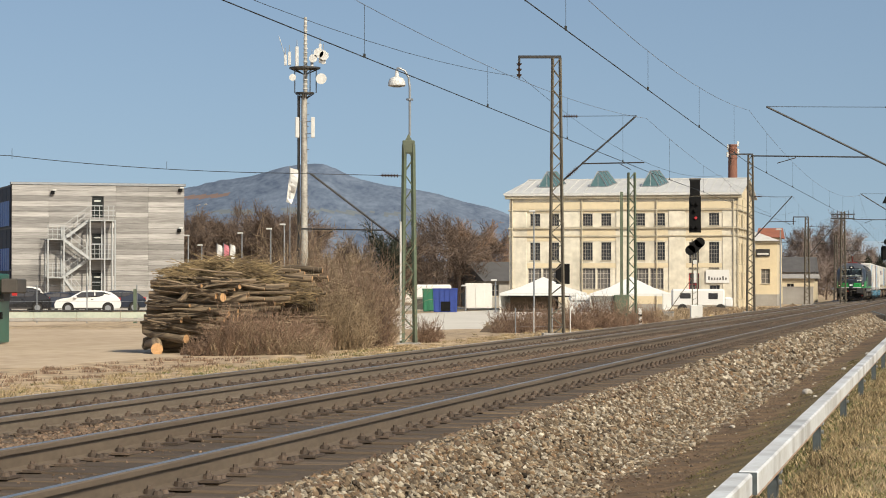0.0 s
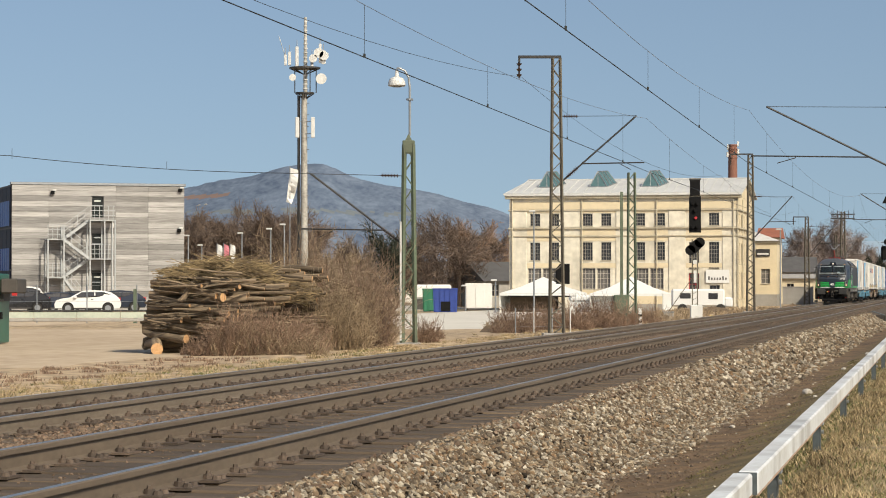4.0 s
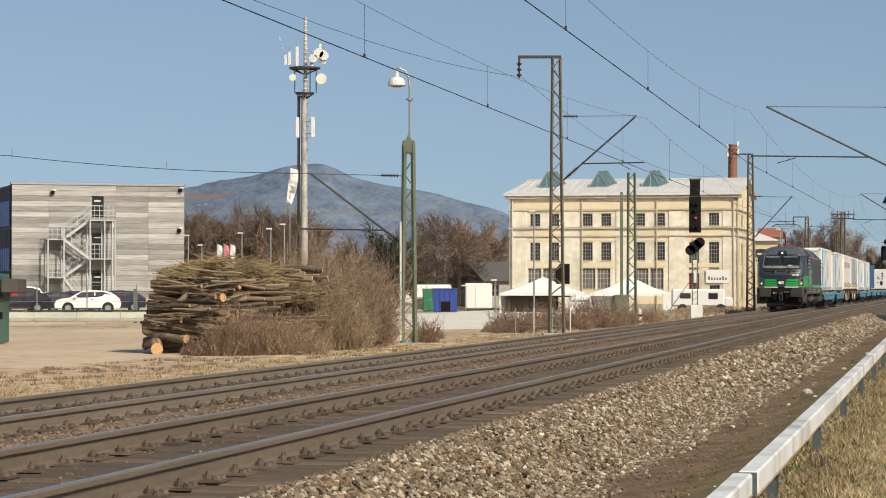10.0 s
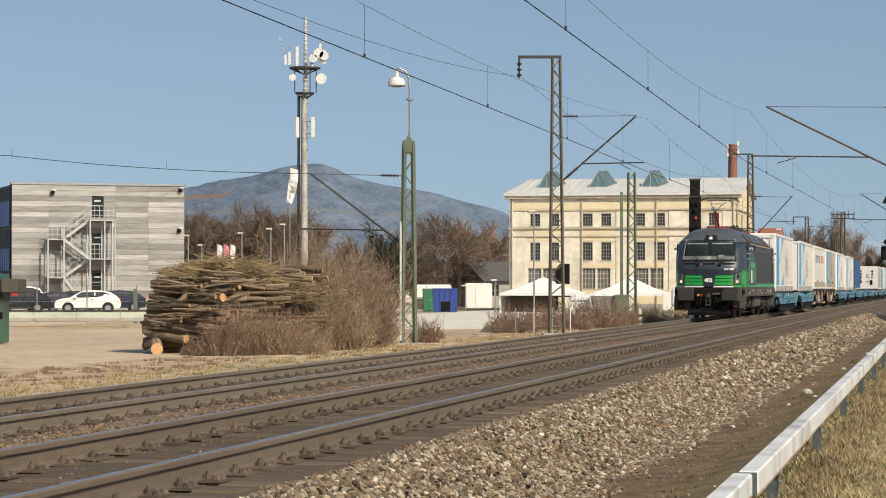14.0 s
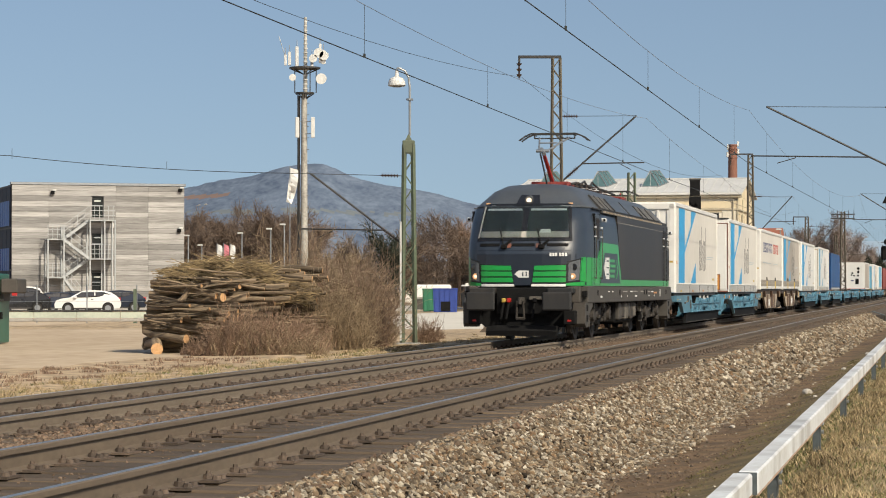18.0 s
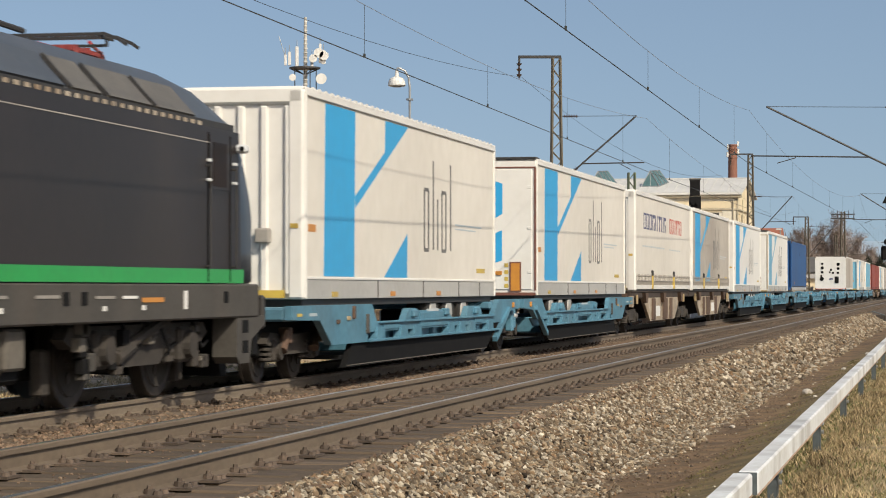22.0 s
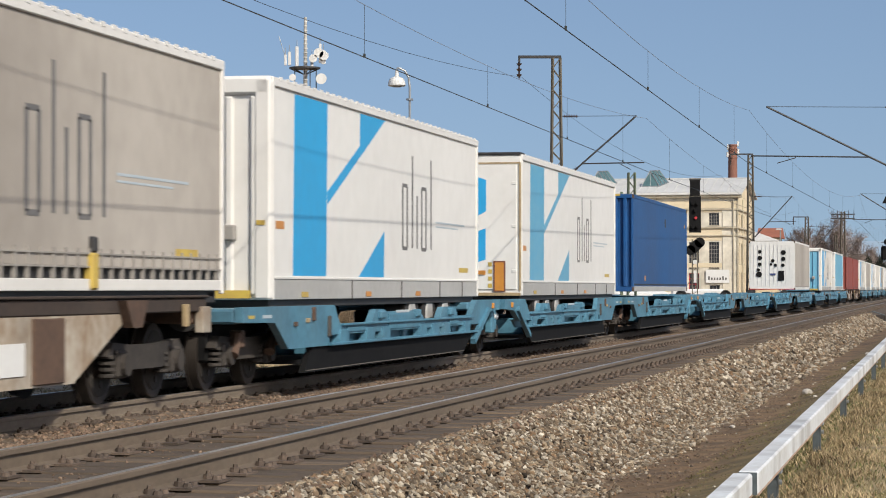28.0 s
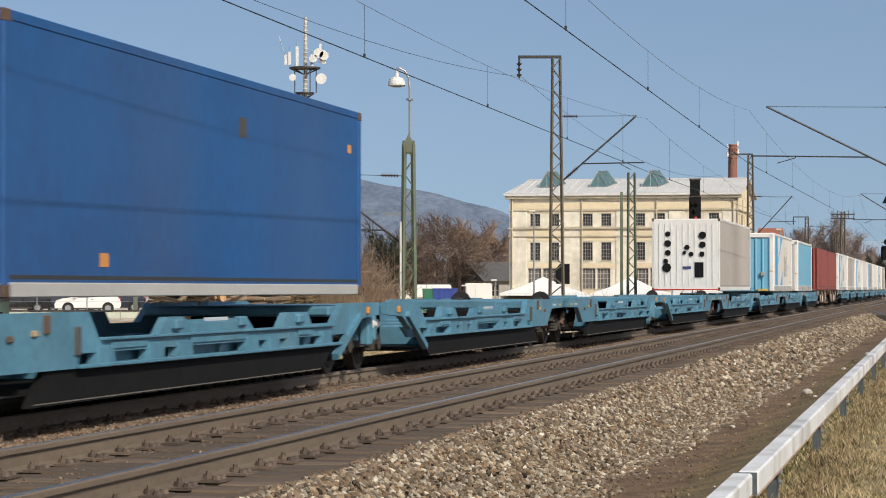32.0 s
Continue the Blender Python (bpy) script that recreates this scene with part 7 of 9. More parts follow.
def shrub(x, y, z, w, dpt, h, stems, seed, material, label, thick=0.010):
    """Bare arching stems with side twigs."""
    rng = np.random.default_rng(seed)
    segs, stem_segs = [], []
    for _ in range(stems):
        b = np.array([x + rng.uniform(-w, w) * 0.5, y + rng.uniform(-dpt, dpt) * 0.5, z - 0.05])
        ed = 1 - (2 * abs(b[0] - x) / w) ** 2.5 * 0.45
        hh = h * ed * rng.uniform(0.3, 1.2)
        lean = np.array([rng.normal(0, 0.32), rng.normal(0, 0.32), 0])
        p, dirn = b, np.array([lean[0] * 0.4, lean[1] * 0.4, 1.0])
        n = 4
        pts = [p]
        for k in range(n):
            dirn = dirn + lean * 0.35 + rng.normal(0, 0.10, 3)
            q = p + dirn / np.linalg.norm(dirn) * hh / n
            stem_segs.append((p, q, thick * (1 - k * 0.2), thick * (0.8 - k * 0.2)))
            p = q
            pts.append(q)
        for _ in range(6):
            k = rng.integers(1, n + 1)
            s0 = pts[k - 1] + (pts[k] - pts[k - 1]) * rng.random()
            dd = rng.normal(0, 0.55, 3) + np.array([0, 0, 0.75])
            s1 = s0 + dd / np.linalg.norm(dd) * h * rng.uniform(0.08, 0.26)
            segs.append((s0, s1, thick * 0.55, thick * 0.3))
            s2 = s1 + (dd + rng.normal(0, 0.5, 3)) * h * 0.06
            segs.append((s1, s2, thick * 0.4, thick * 0.25))
    g = thing("shrub", pose(0, 0, 0), label, "shrub", "bare shrubs by the line")
    for nm, sg in (("stem", stem_segs), ("twig", segs)):
        v, f = twig_cloud(rng, sg)
        o = cloud(nm, v, f, material)
        o.parent = g
        o["kind"] = "stuff"
    return g


SH = "leafless brown shrub with dense twigs"
for i, (x, y, w, dp, h, n, m) in enumerate(((-4.55, 57.4, 1.7, 1.0, 1.3, 300, TWIG_RED), (-3.7, 57.9, 1.8, 1.0, 1.0, 340, TWIG_RED), (-5.3, 57.2, 1.2, 0.6, 0.62, 200, TWIG_RED), (-4.0, 59.4, 1.6, 0.8, 0.8, 200, TWIG), (-4.1, 57.0, 2.8, 0.5, 1.0, 90, TWIG_TAN), (-2.75, 62.0, 1.7, 1.6, 2.0, 400, TWIG_TAN), (-3.0, 65.0, 1.7, 1.6, 2.5, 320, TWIG_RED), (-2.3, 64, 1.6, 1.8, 2.2, 330, TWIG), (-1.85, 65.5, 1.0, 1.2, 1.7, 200, TWIG_TAN), (-3.5, 68, 2.4, 2.6, 3.1, 400, TWIG_TAN), (-2.6, 70.5, 1.8, 2.0, 2.7, 260, TWIG), (-0.5, 70, 0.7, 0.8, 0.85, 110, TWIG_RED), (-5.6, 57.7, 1.2, 0.7, 0.42, 120, TWIG_RED), (-0.35, 76, 0.8, 1.2, 0.4, 80, TWIG), (2.6, 86, 1.6, 2.0, 0.9, 170, TWIG), (4.4, 92, 2.2, 2.0, 1.15, 230, TWIG_RED), (5.7, 96, 2.4, 2.0, 1.3, 260, TWIG_RED), (7.0, 100, 2.0, 2.0, 1.2, 230, TWIG_RED), (8.6, 106, 1.6, 2.0, 1.0, 150, TWIG_RED), (3.2, 98, 2.4, 2.0, 1.1, 200, TWIG), (10.3, 116, 1.8, 2.0, 0.7, 110, TWIG_TAN))):
    shrub(x, y, -0.36 if y < 84 else -0.42, w, dp, h, n, 100 + i, m, SH, 0.011 if y < 75 else 0.013)


def tree(x, y, z, h, spread, seed, material, label, twigs=900, trunk=0.22, low=0.22, group="bare trees", thick=0.03):
    """A leafless tree: trunk, limbs, and a crown of twigs with gaps."""
    g = thing("tree", pose(x, y, z), label, "tree", group)
    rng = np.random.default_rng(seed)
    tips, trunk_segs = [], []
    p = np.array([0, 0, -0.1])
    d = np.array([rng.normal(0, 0.04), rng.normal(0, 0.04), 1.0])
    pts = [p]
    for k in range(6):
        d = d + rng.normal(0, 0.05, 3) * np.array([1, 1, 0])
        q = p + d / np.linalg.norm(d) * h * 0.72 / 6
        trunk_segs.append((p, q, trunk * (1 - k * 0.13), trunk * (0.87 - k * 0.13)))
        p = q
        pts.append(q)
    limb_segs = []
    for i in range(15):
        t = low + (0.98 - low) * (i + rng.random()) / 15
        f = t * 6
        k = min(5, int(f))
        s = pts[k] + (pts[k + 1] - pts[k]) * (f - k)
        a = rng.uniform(0, 6.283)
        up = rng.uniform(0.35, 1.1)
        ln = spread * rng.uniform(0.55, 1.0) * (1.05 - 0.5 * abs(t - 0.5))
        dd = np.array([math.cos(a), math.sin(a), up])
        dd /= np.linalg.norm(dd)
        r = trunk * 0.38 * (1.1 - 0.6 * t)
        for m_ in range(4):
            dd = dd + rng.normal(0, 0.16, 3) + np.array([0, 0, 0.06])
            e = s + dd / np.linalg.norm(dd) * ln / 4
            limb_segs.append((s, e, r * (1 - m_ * 0.2), r * (0.8 - m_ * 0.2)))
            s = e
            tips.append((s, dd / np.linalg.norm(dd), ln))
    segs = []
    for _ in range(twigs):
        s, dd, ln = tips[rng.integers(len(tips))]
        s = s + rng.normal(0, ln * 0.07, 3)
        v = dd + rng.normal(0, 0.65, 3) + np.array([0, 0, 0.2])
        v /= np.linalg.norm(v)
        e = s + v * ln * rng.uniform(0.14, 0.36)
        segs.append((s, e, thick, thick * 0.6))
        for _ in range(2):
            w = v + rng.normal(0, 0.55, 3)
            segs.append((e, e + w / np.linalg.norm(w) * ln * rng.uniform(0.06, 0.2), thick * 0.7, thick * 0.4))
    for nm, sg, lb in (("trunk", trunk_segs, "dark trunk"), ("limbs", limb_segs, "spreading limbs"), ("crown", segs, "crown of fine bare twigs")):
        v, f = twig_cloud(rng, sg)
        o = cloud(nm if nm != "limbs" else "limb", v, f, material if nm == "crown" else TWIG_FAR)
        o.parent = g
        o["label"] = lb
    return g


BT = "leafless brown tree with a broad twiggy crown"
rt = random.Random(21)
for i, (px, d, h, sp, m) in enumerate(((690, 225, 8.0, 3.6, DARK_GREEN), (735, 235, 7.6, 3.8, TWIG_FAR), (775, 240, 9.0, 4.2, TWIG_FAR), (815, 235, 9.4, 4.4, TWIG_FAR), (855, 245, 9.4, 4.4, TWIG_RED), (885, 250, 8.6, 4.0, TWIG_FAR), (650, 250, 7.0, 3.6, TWIG_FAR), (615, 255, 6.6, 3.2, TWIG_TAN), (580, 250, 6.6, 3.2, TWIG_TAN), (800, 262, 8.5, 4.2, TWIG_FAR), (845, 270, 9.0, 4.0, TWIG_FAR), (715, 265, 8.0, 4.0, TWIG_FAR))):
    tree((px - 784) / 4333 * d, d, -0.6, h, sp, 300 + i, m, BT, 1000, 0.2, 0.12 if i != 0 else 0.05)
for i, px in enumerate((335, 362, 390, 420, 445, 470, 498, 520, 553)):
    d = 300 + 12 * (i % 3)
    tree((px - 784) / 4333 * d, d, -0.6, rt.uniform(11.0, 12.6), 5.4, 340 + i, TWIG_FAR, BT, 2200, 0.2, 0.06, thick=0.036)
for i, (px, d, h) in enumerate(((1418, 330, 9.0), (1440, 340, 10.5), (1462, 335, 11.0), (1485, 345, 10.0), (1505, 350, 8.5), (1392, 360, 7.0), (1530, 420, 7.5), (1550, 430, 7.5))):
    tree((px - 784) / 4333 * d, d, -0.6, h * 1.15, 4.6, 360 + i, TWIG_HAZE, "leafless reddish tree near the line", 1700, 0.18, 0.12, thick=0.026)
# slender young birch before the hill
tree((628 - 784) / 4333 * 150, 150, -0.5, 5.4, 0.9, 395, TWIG_TAN, "slender pale young tree", 260, 0.07, 0.3, thick=0.016)


def far_woods():
    rng = np.random.default_rng(7)
    segs = []
    for _ in range(15000):
        d = rng.uniform(430, 640)
        r = rng.uniform(-0.16, 0.22) * d
        top = 7.5 + 2.5 * noise.noise((r * 0.03, d * 0.01, 0)) + 1.5 * noise.noise((r * 0.11, 3, 0))
        b = np.array([r, d, rng.uniform(-0.5, top * 0.8)])
        v = np.array([rng.normal(0, 0.5), rng.normal(0, 0.5), 1.0])
        segs.append((b, b + v * rng.uniform(0.6, 2.2), 0.09, 0.05))
    v, f = twig_cloud(rng, segs)
    return tagged(cloud("far_wood", v, f, TWIG_FAR), "distant bare winter woodland", "woodland", kind="stuff")


far_woods()

# distance haze mixed in as blue-grey: wood, meadow and far ridge
HILL = mat("hazed_wooded_hill", (0.20, 0.245, 0.32), (0.105, 0.138, 0.20), 1.0, 0, 0.03, 0.14, 0.0, spec=0.0, stretch=(1, 0.2, 1))
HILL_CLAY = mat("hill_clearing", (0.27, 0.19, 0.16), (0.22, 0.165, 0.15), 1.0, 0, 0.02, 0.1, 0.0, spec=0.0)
HILL_FIELD = mat("hazed_hill_meadow", (0.215, 0.235, 0.24), (0.155, 0.178, 0.20), 1.0, 0, 0.01, 0.05, 0.0, spec=0.0)
HILL_FAR = mat("hazed_far_ridge", (0.36, 0.46, 0.57), (0.32, 0.42, 0.52), 1.0, 0, 0.004, 0.03, 0.0, spec=0.0)


def ridge(name, dist, crest, depth, material, label, rough_, fields=False):
    """A ridge as a sheet of hillside facing the line; crest: (offset, height)."""
    bm = bmesh.new()
    xs = np.linspace(crest[0][0], crest[-1][0], 300)
    hs = np.interp(xs, [a for a, _ in crest], [b for _, b in crest])
    hs = np.convolve(np.pad(hs, 6, mode="edge"), np.hanning(13) / np.hanning(13).sum(), "valid")
    grid = []
    for j in range(41):
        t = j / 40
        row = []
        for x, hgt in zip(xs, hs):
            z = -2 + (hgt + 2) * (t ** 0.8) + rough_ * noise.noise((x * 0.02, t * 4, 1)) * (0.3 + t) + rough_ * 0.5 * noise.noise((x * 0.09, t * 9, 4)) + rough_ * 0.25 * noise.noise((x * 0.31, t * 37, 8))
            row.append(bm.verts.new((x, dist - depth * (1 - t), z)))
        grid.append(row)
    for a, b in zip(grid, grid[1:]):
        for i in range(len(xs) - 1):
            fc = bm.faces.new((a[i], a[i + 1], b[i + 1], b[i]))
            c = fc.calc_center_median()
            wob = 6 * noise.noise((c.x * 0.02, c.z * 0.1, 3))
            if fields and -365 < c.x < -285 and 122 + wob * 0.3 < c.z < 129:
                fc.material_index = 2
            elif fields and -330 < c.x < -20 and 95 + wob < c.z < 101 + wob and noise.noise((c.x * 0.025, c.z * 0.12, 6)) > 0.0:
                fc.material_index = 1
    ob = finish(name, bm, [material, HILL_FIELD, HILL_CLAY], smooth=True)
    return tagged(ob, label, "hill", kind="structure")


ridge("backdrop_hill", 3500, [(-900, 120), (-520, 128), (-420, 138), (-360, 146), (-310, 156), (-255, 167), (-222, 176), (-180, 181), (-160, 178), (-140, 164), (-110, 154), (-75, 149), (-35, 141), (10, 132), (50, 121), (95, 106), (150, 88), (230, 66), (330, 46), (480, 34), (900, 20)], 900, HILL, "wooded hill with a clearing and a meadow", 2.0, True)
ridge("backdrop_ridge", 4600, [(-1400, 60), (0, 50), (400, 56), (620, 70), (760, 88), (900, 95), (1500, 80)], 500, HILL_FAR, "far ridge on the horizon, blue haze in its colour", 2.0)

for x, y, z, w in ((-322, 3180, 106, 11), (-312, 3178, 107, 8), (-281, 3180, 107, 9), (-273, 3180, 106, 7)):
    g = thing("hill_house", pose(x, y, z - 3), "tiny white house on the wooded hillside", "building", "houses on the hill")
    part("wall", bx(0, w, 0, 6, -6, 4.5), LAMP_WHITE, g)
    part("roof", pr([(-0.5, 4.5), (w + 0.5, 4.5), (w / 2, 7.5)], -0.5, 6.5), CONCRETE, g)
tree((1552 - 784) / 4333 * 400, 400, -0.6, 8.0, 2.6, 399, DARK_GREEN, "dark evergreen tree by the line", 1500, 0.2, 0.05, thick=0.06)
# ---- grass ----
def grass(name, n, place, h, material, label, seed, thick=0.006):
    rng = np.random.default_rng(seed)
    s, p, z = place(rng, n)
    m = np.array(TRACK.to_3x3())
    base = np.stack([s, p, z], 1) @ m.T
    hh = h * rng.uniform(0.35, 1.2, n)
    lean = rng.normal(0, 0.55, (n, 2)) * hh[:, None]
    a = rng.uniform(0, 6.28, n)
    side = np.stack([np.cos(a), np.sin(a), 0 * a], 1) * thick
    mid = base + np.stack([lean[:, 0] * 0.35, lean[:, 1] * 0.35, hh * 0.6], 1)
    tip = base + np.stack([lean[:, 0], lean[:, 1], hh], 1)
    v = np.stack([base - side, base + side, mid - side * 0.8, mid + side * 0.8, tip], 1).reshape(-1, 3)
    k = np.arange(n)[:, None] * 5
    quads = (k + np.array([[0, 1, 3, 2]])).tolist()
    tris = (k + np.array([[2, 3, 4]])).tolist()
    return tagged(cloud(name, v.tolist(), quads + tris, material), label, "grass", kind="stuff")


def clumped(s0, s1, pw, p0, p1, z):
    def place(rng, n):
        c = max(20, n // 26)
        cs, cp = s0 + (s1 - s0) * rng.random(c) ** pw, rng.uniform(p0, p1, c)
        i = rng.integers(0, c, n)
        s, p = cs[i] + rng.normal(0, 0.10, n), np.clip(cp[i] + rng.normal(0, 0.07, n), p0, p1)
        zz = np.array([earth_z(u, q) for u, q in zip(s, p)]) + z
        return s, p, zz
    return place


def even(s0, s1, pw, p0, p1, z):
    def place(rng, n):
        s, p = s0 + (s1 - s0) * rng.random(n) ** pw, rng.uniform(p0, p1, n)
        keep = np.array([noise.noise((u * 1.3, q * 1.9, 5)) for u, q in zip(s, p)]) + rng.normal(0, 0.25, n) > -0.15
        p = np.where(keep, p, np.clip(p - 0.4, p0, p1))
        zz = np.array([earth_z(u, q) for u, q in zip(s, p)]) + z
        return s, p, zz
    return place


grass("dry_grass", 30000, even(12, 46, 1.7, 0.1, 1.35, -0.02), 0.05, DRY_GRASS, "dry tan grass behind the barrier", 41, 0.005)
grass("dry_grass", 8000, clumped(12, 52, 1.5, 0.0, 1.2, -0.03), 0.10, DRY_GRASS, "tall dry tufts behind the barrier", 40, 0.004)
grass("brown_grass", 6000, clumped(13, 52, 1.4, 0.72, 1.05, -0.02), 0.085, BRUSH, "brown dead growth along the barrier's posts", 50, 0.005)
grass("green_grass", 26000, even(12, 44, 1.7, 0.1, 1.3, -0.02), 0.045, GREEN_GRASS, "short green grass behind the barrier", 42, 0.005)
grass("dry_grass", 3500, even(12, 60, 1.4, 1.2, 3.2, -0.012), 0.022, DRY_GRASS, "dry grass on the ditch bank", 43, 0.006)
grass("moss_grass", 24000, even(11, 60, 1.4, 1.2, 2.35, -0.012), 0.028, MOSS, "low green growth in the ditch", 44, 0.007)
grass("dry_grass", 44000, clumped(27, 110, 1.3, 11.6, 14.4, -0.03), 0.085, DRY_GRASS, "dry grass verge along the far track", 45, 0.010)
grass("brown_grass", 3500, clumped(27, 120, 1.3, 11.4, 15.6, -0.04), 0.085, BRUSH, "brown dead stalks on the verge", 46, 0.009)
grass("green_grass", 4000, clumped(30, 60, 1.1, 12.6, 14.2, -0.04), 0.08, GREEN_GRASS, "green tufts in the verge", 47, 0.010)
grass("dry_grass", 9000, clumped(100, 190, 1.0, 12.2, 19, -0.05), 0.28, TWIG_TAN, "dry growth along the far verge", 48, 0.02)
grass("dry_grass", 5000, clumped(24, 52, 1.2, 14.2, 17, 0.02), 0.06, TWIG, "weeds at the yard's edge", 49, 0.009)


# ---- houses ----
PLASTER = mat("pale_yellow_plaster", (0.77, 0.655, 0.45), (0.68, 0.58, 0.41), 0.9, 0, 0.5, 3, 0.08, 0.01, grime=0.12)
PLASTER_G = mat("stained_pale_plaster", (0.86, 0.80, 0.665), (0.62, 0.575, 0.475), 0.92, 0, 0.9, 2.2, 0.12, 0.01, grime=0.45)
CORNICE = mat("cornice_stone", (0.60, 0.53, 0.40), (0.40, 0.36, 0.27), 0.9, 0, 0.8, 6, 0.1, 0.01, grime=0.35)
METAL_ROOF = mat("pale_metal_roof", (0.66, 0.655, 0.635), (0.55, 0.55, 0.535), 0.6, 0.0, 0.5, 4, 0.04, 0.01)
WINDOW_GLASS = mat("dark_window_glass", (0.022, 0.022, 0.026), (0.045, 0.042, 0.045), 0.08, 0, 2, 8, 0, spec=0.7)
PALE_GLASS = mat("hazy_window_glass", (0.20, 0.185, 0.17), (0.13, 0.12, 0.115), 0.2, 0, 1.5, 8, 0)
BROWN_FRAME = mat("brown_window_frame", (0.26, 0.235, 0.20), (0.19, 0.17, 0.145), 0.7, 0, 4, 20, 0)
PALE_FRAME = mat("pale_window_frame", (0.50, 0.46, 0.40), (0.42, 0.38, 0.33), 0.7, 0, 4, 20, 0)
SKYLIGHT = mat("green_skylight_glass", (0.10, 0.185, 0.195), (0.075, 0.14, 0.15), 0.15, 0, 1, 6, 0)
BRICK = mat("chimney_brick", (0.27, 0.125, 0.085), (0.20, 0.09, 0.065), 0.9, 0, 1.5, 12, 0.2, 0.01)
TILE_RED = mat("red_roof_tile", (0.36, 0.13, 0.075), (0.28, 0.10, 0.06), 0.85, 0, 1, 10, 0.2, 0.02)
BOARD = mat("weathered_board", (0.46, 0.445, 0.43), (0.205, 0.198, 0.19), 0.85, 0, 0.35, 4, 0.15, 0.01, rand=0.32, stretch=(0.25, 1, 5))
BLUE_WALL = mat("dark_blue_glazing", (0.02, 0.026, 0.05), (0.014, 0.018, 0.034), 0.6, 0, 0.8, 5, 0, spec=0.15)
BLUE_PANE = mat("bright_blue_pane", (0.02, 0.11, 0.46), (0.015, 0.075, 0.34), 0.4, 0, 0.8, 5, 0, spec=0.2)
STAIR = mat("galvanised_stair", (0.50, 0.52, 0.53), (0.40, 0.42, 0.43), 0.5, 0.35, 3, 20, 0.05, 0.003)
TENT = mat("white_tent_canvas", (0.82, 0.82, 0.80), (0.76, 0.76, 0.74), 0.7, 0, 0.6, 4, 0.1, 0.02)
SKIP_BLUE = mat("blue_skip_paint", (0.025, 0.06, 0.30), (0.02, 0.045, 0.23), 0.5, 0, 1.5, 10, 0.05, 0.004, grime=0.12)
SKIP_GREEN = mat("green_skip_paint", (0.03, 0.19, 0.10), (0.025, 0.15, 0.08), 0.5, 0, 1.5, 10, 0.05, 0.004, grime=0.2)
DARK_TEAL = mat("dark_green_truck_paint", (0.006, 0.13, 0.08), (0.005, 0.10, 0.06), 0.4, 0, 1.5, 10, 0.02, 0.004)


def wall_cells(bm, L, H, thick, holes):
    """A wall in the x-z plane with real openings; holes: (x0, x1, z0, z1)."""
    xs = sorted({0, L} | {v for h in holes for v in h[:2]})
    zs = sorted({0, H} | {v for h in holes for v in h[2:]})
    for x0, x1 in zip(xs, xs[1:]):
        run = None
        for z0, z1 in zip(zs, zs[1:]):
            cx_, cz_ = (x0 + x1) / 2, (z0 + z1) / 2
            solid = not any(h[0] < cx_ < h[1] and h[2] < cz_ < h[3] for h in holes)
            if solid:
                run = (run[0], z1) if run else (z0, z1)
            if run and (not solid or z1 == H):
                box(bm, x0, x1, 0, thick, run[0], run[1])
                run = None
    bmesh.ops.remove_doubles(bm, verts=list(bm.verts), dist=1e-5)
    return bm


def window(parent, x0, x1, z0, z1, nx, nz, frame_m, glass_m, depth=0.16, y=0.0, arch=0.0):
    """A window set back in its opening, with frame and glazing bars."""
    b = bmesh.new()
    w = 0.045
    for a, c, e, f in ((x0, x0 + w, z0, z1), (x1 - w, x1, z0, z1), (x0, x1, z0, z0 + w), (x0, x1, z1 - w, z1)):
        box(b, a, c, y + depth - 0.03, y + depth + 0.03, e, f)
    wd = part("window", b, frame_m, parent)
    for i in range(1, nx):
        x = x0 + (x1 - x0) * i / nx
        part("glazing_bar", bx(x - 0.018, x + 0.018, y + depth - 0.025, y + depth + 0.02, z0, z1), frame_m, wd)
    for k in range(1, nz):
        z = z0 + (z1 - z0) * k / nz
        part("glazing_bar", bx(x0, x1, y + depth - 0.022, y + depth + 0.02, z - 0.018, z + 0.018), frame_m, wd)
    part("pane", bx(x0, x1, y + depth + 0.021, y + depth + 0.03, z0, z1), glass_m, wd)
    part("sill", bx(x0 - 0.05, x1 + 0.05, y - 0.05, y + depth, z0 - 0.06, z0 - 0.002), CORNICE, wd)
    return wd


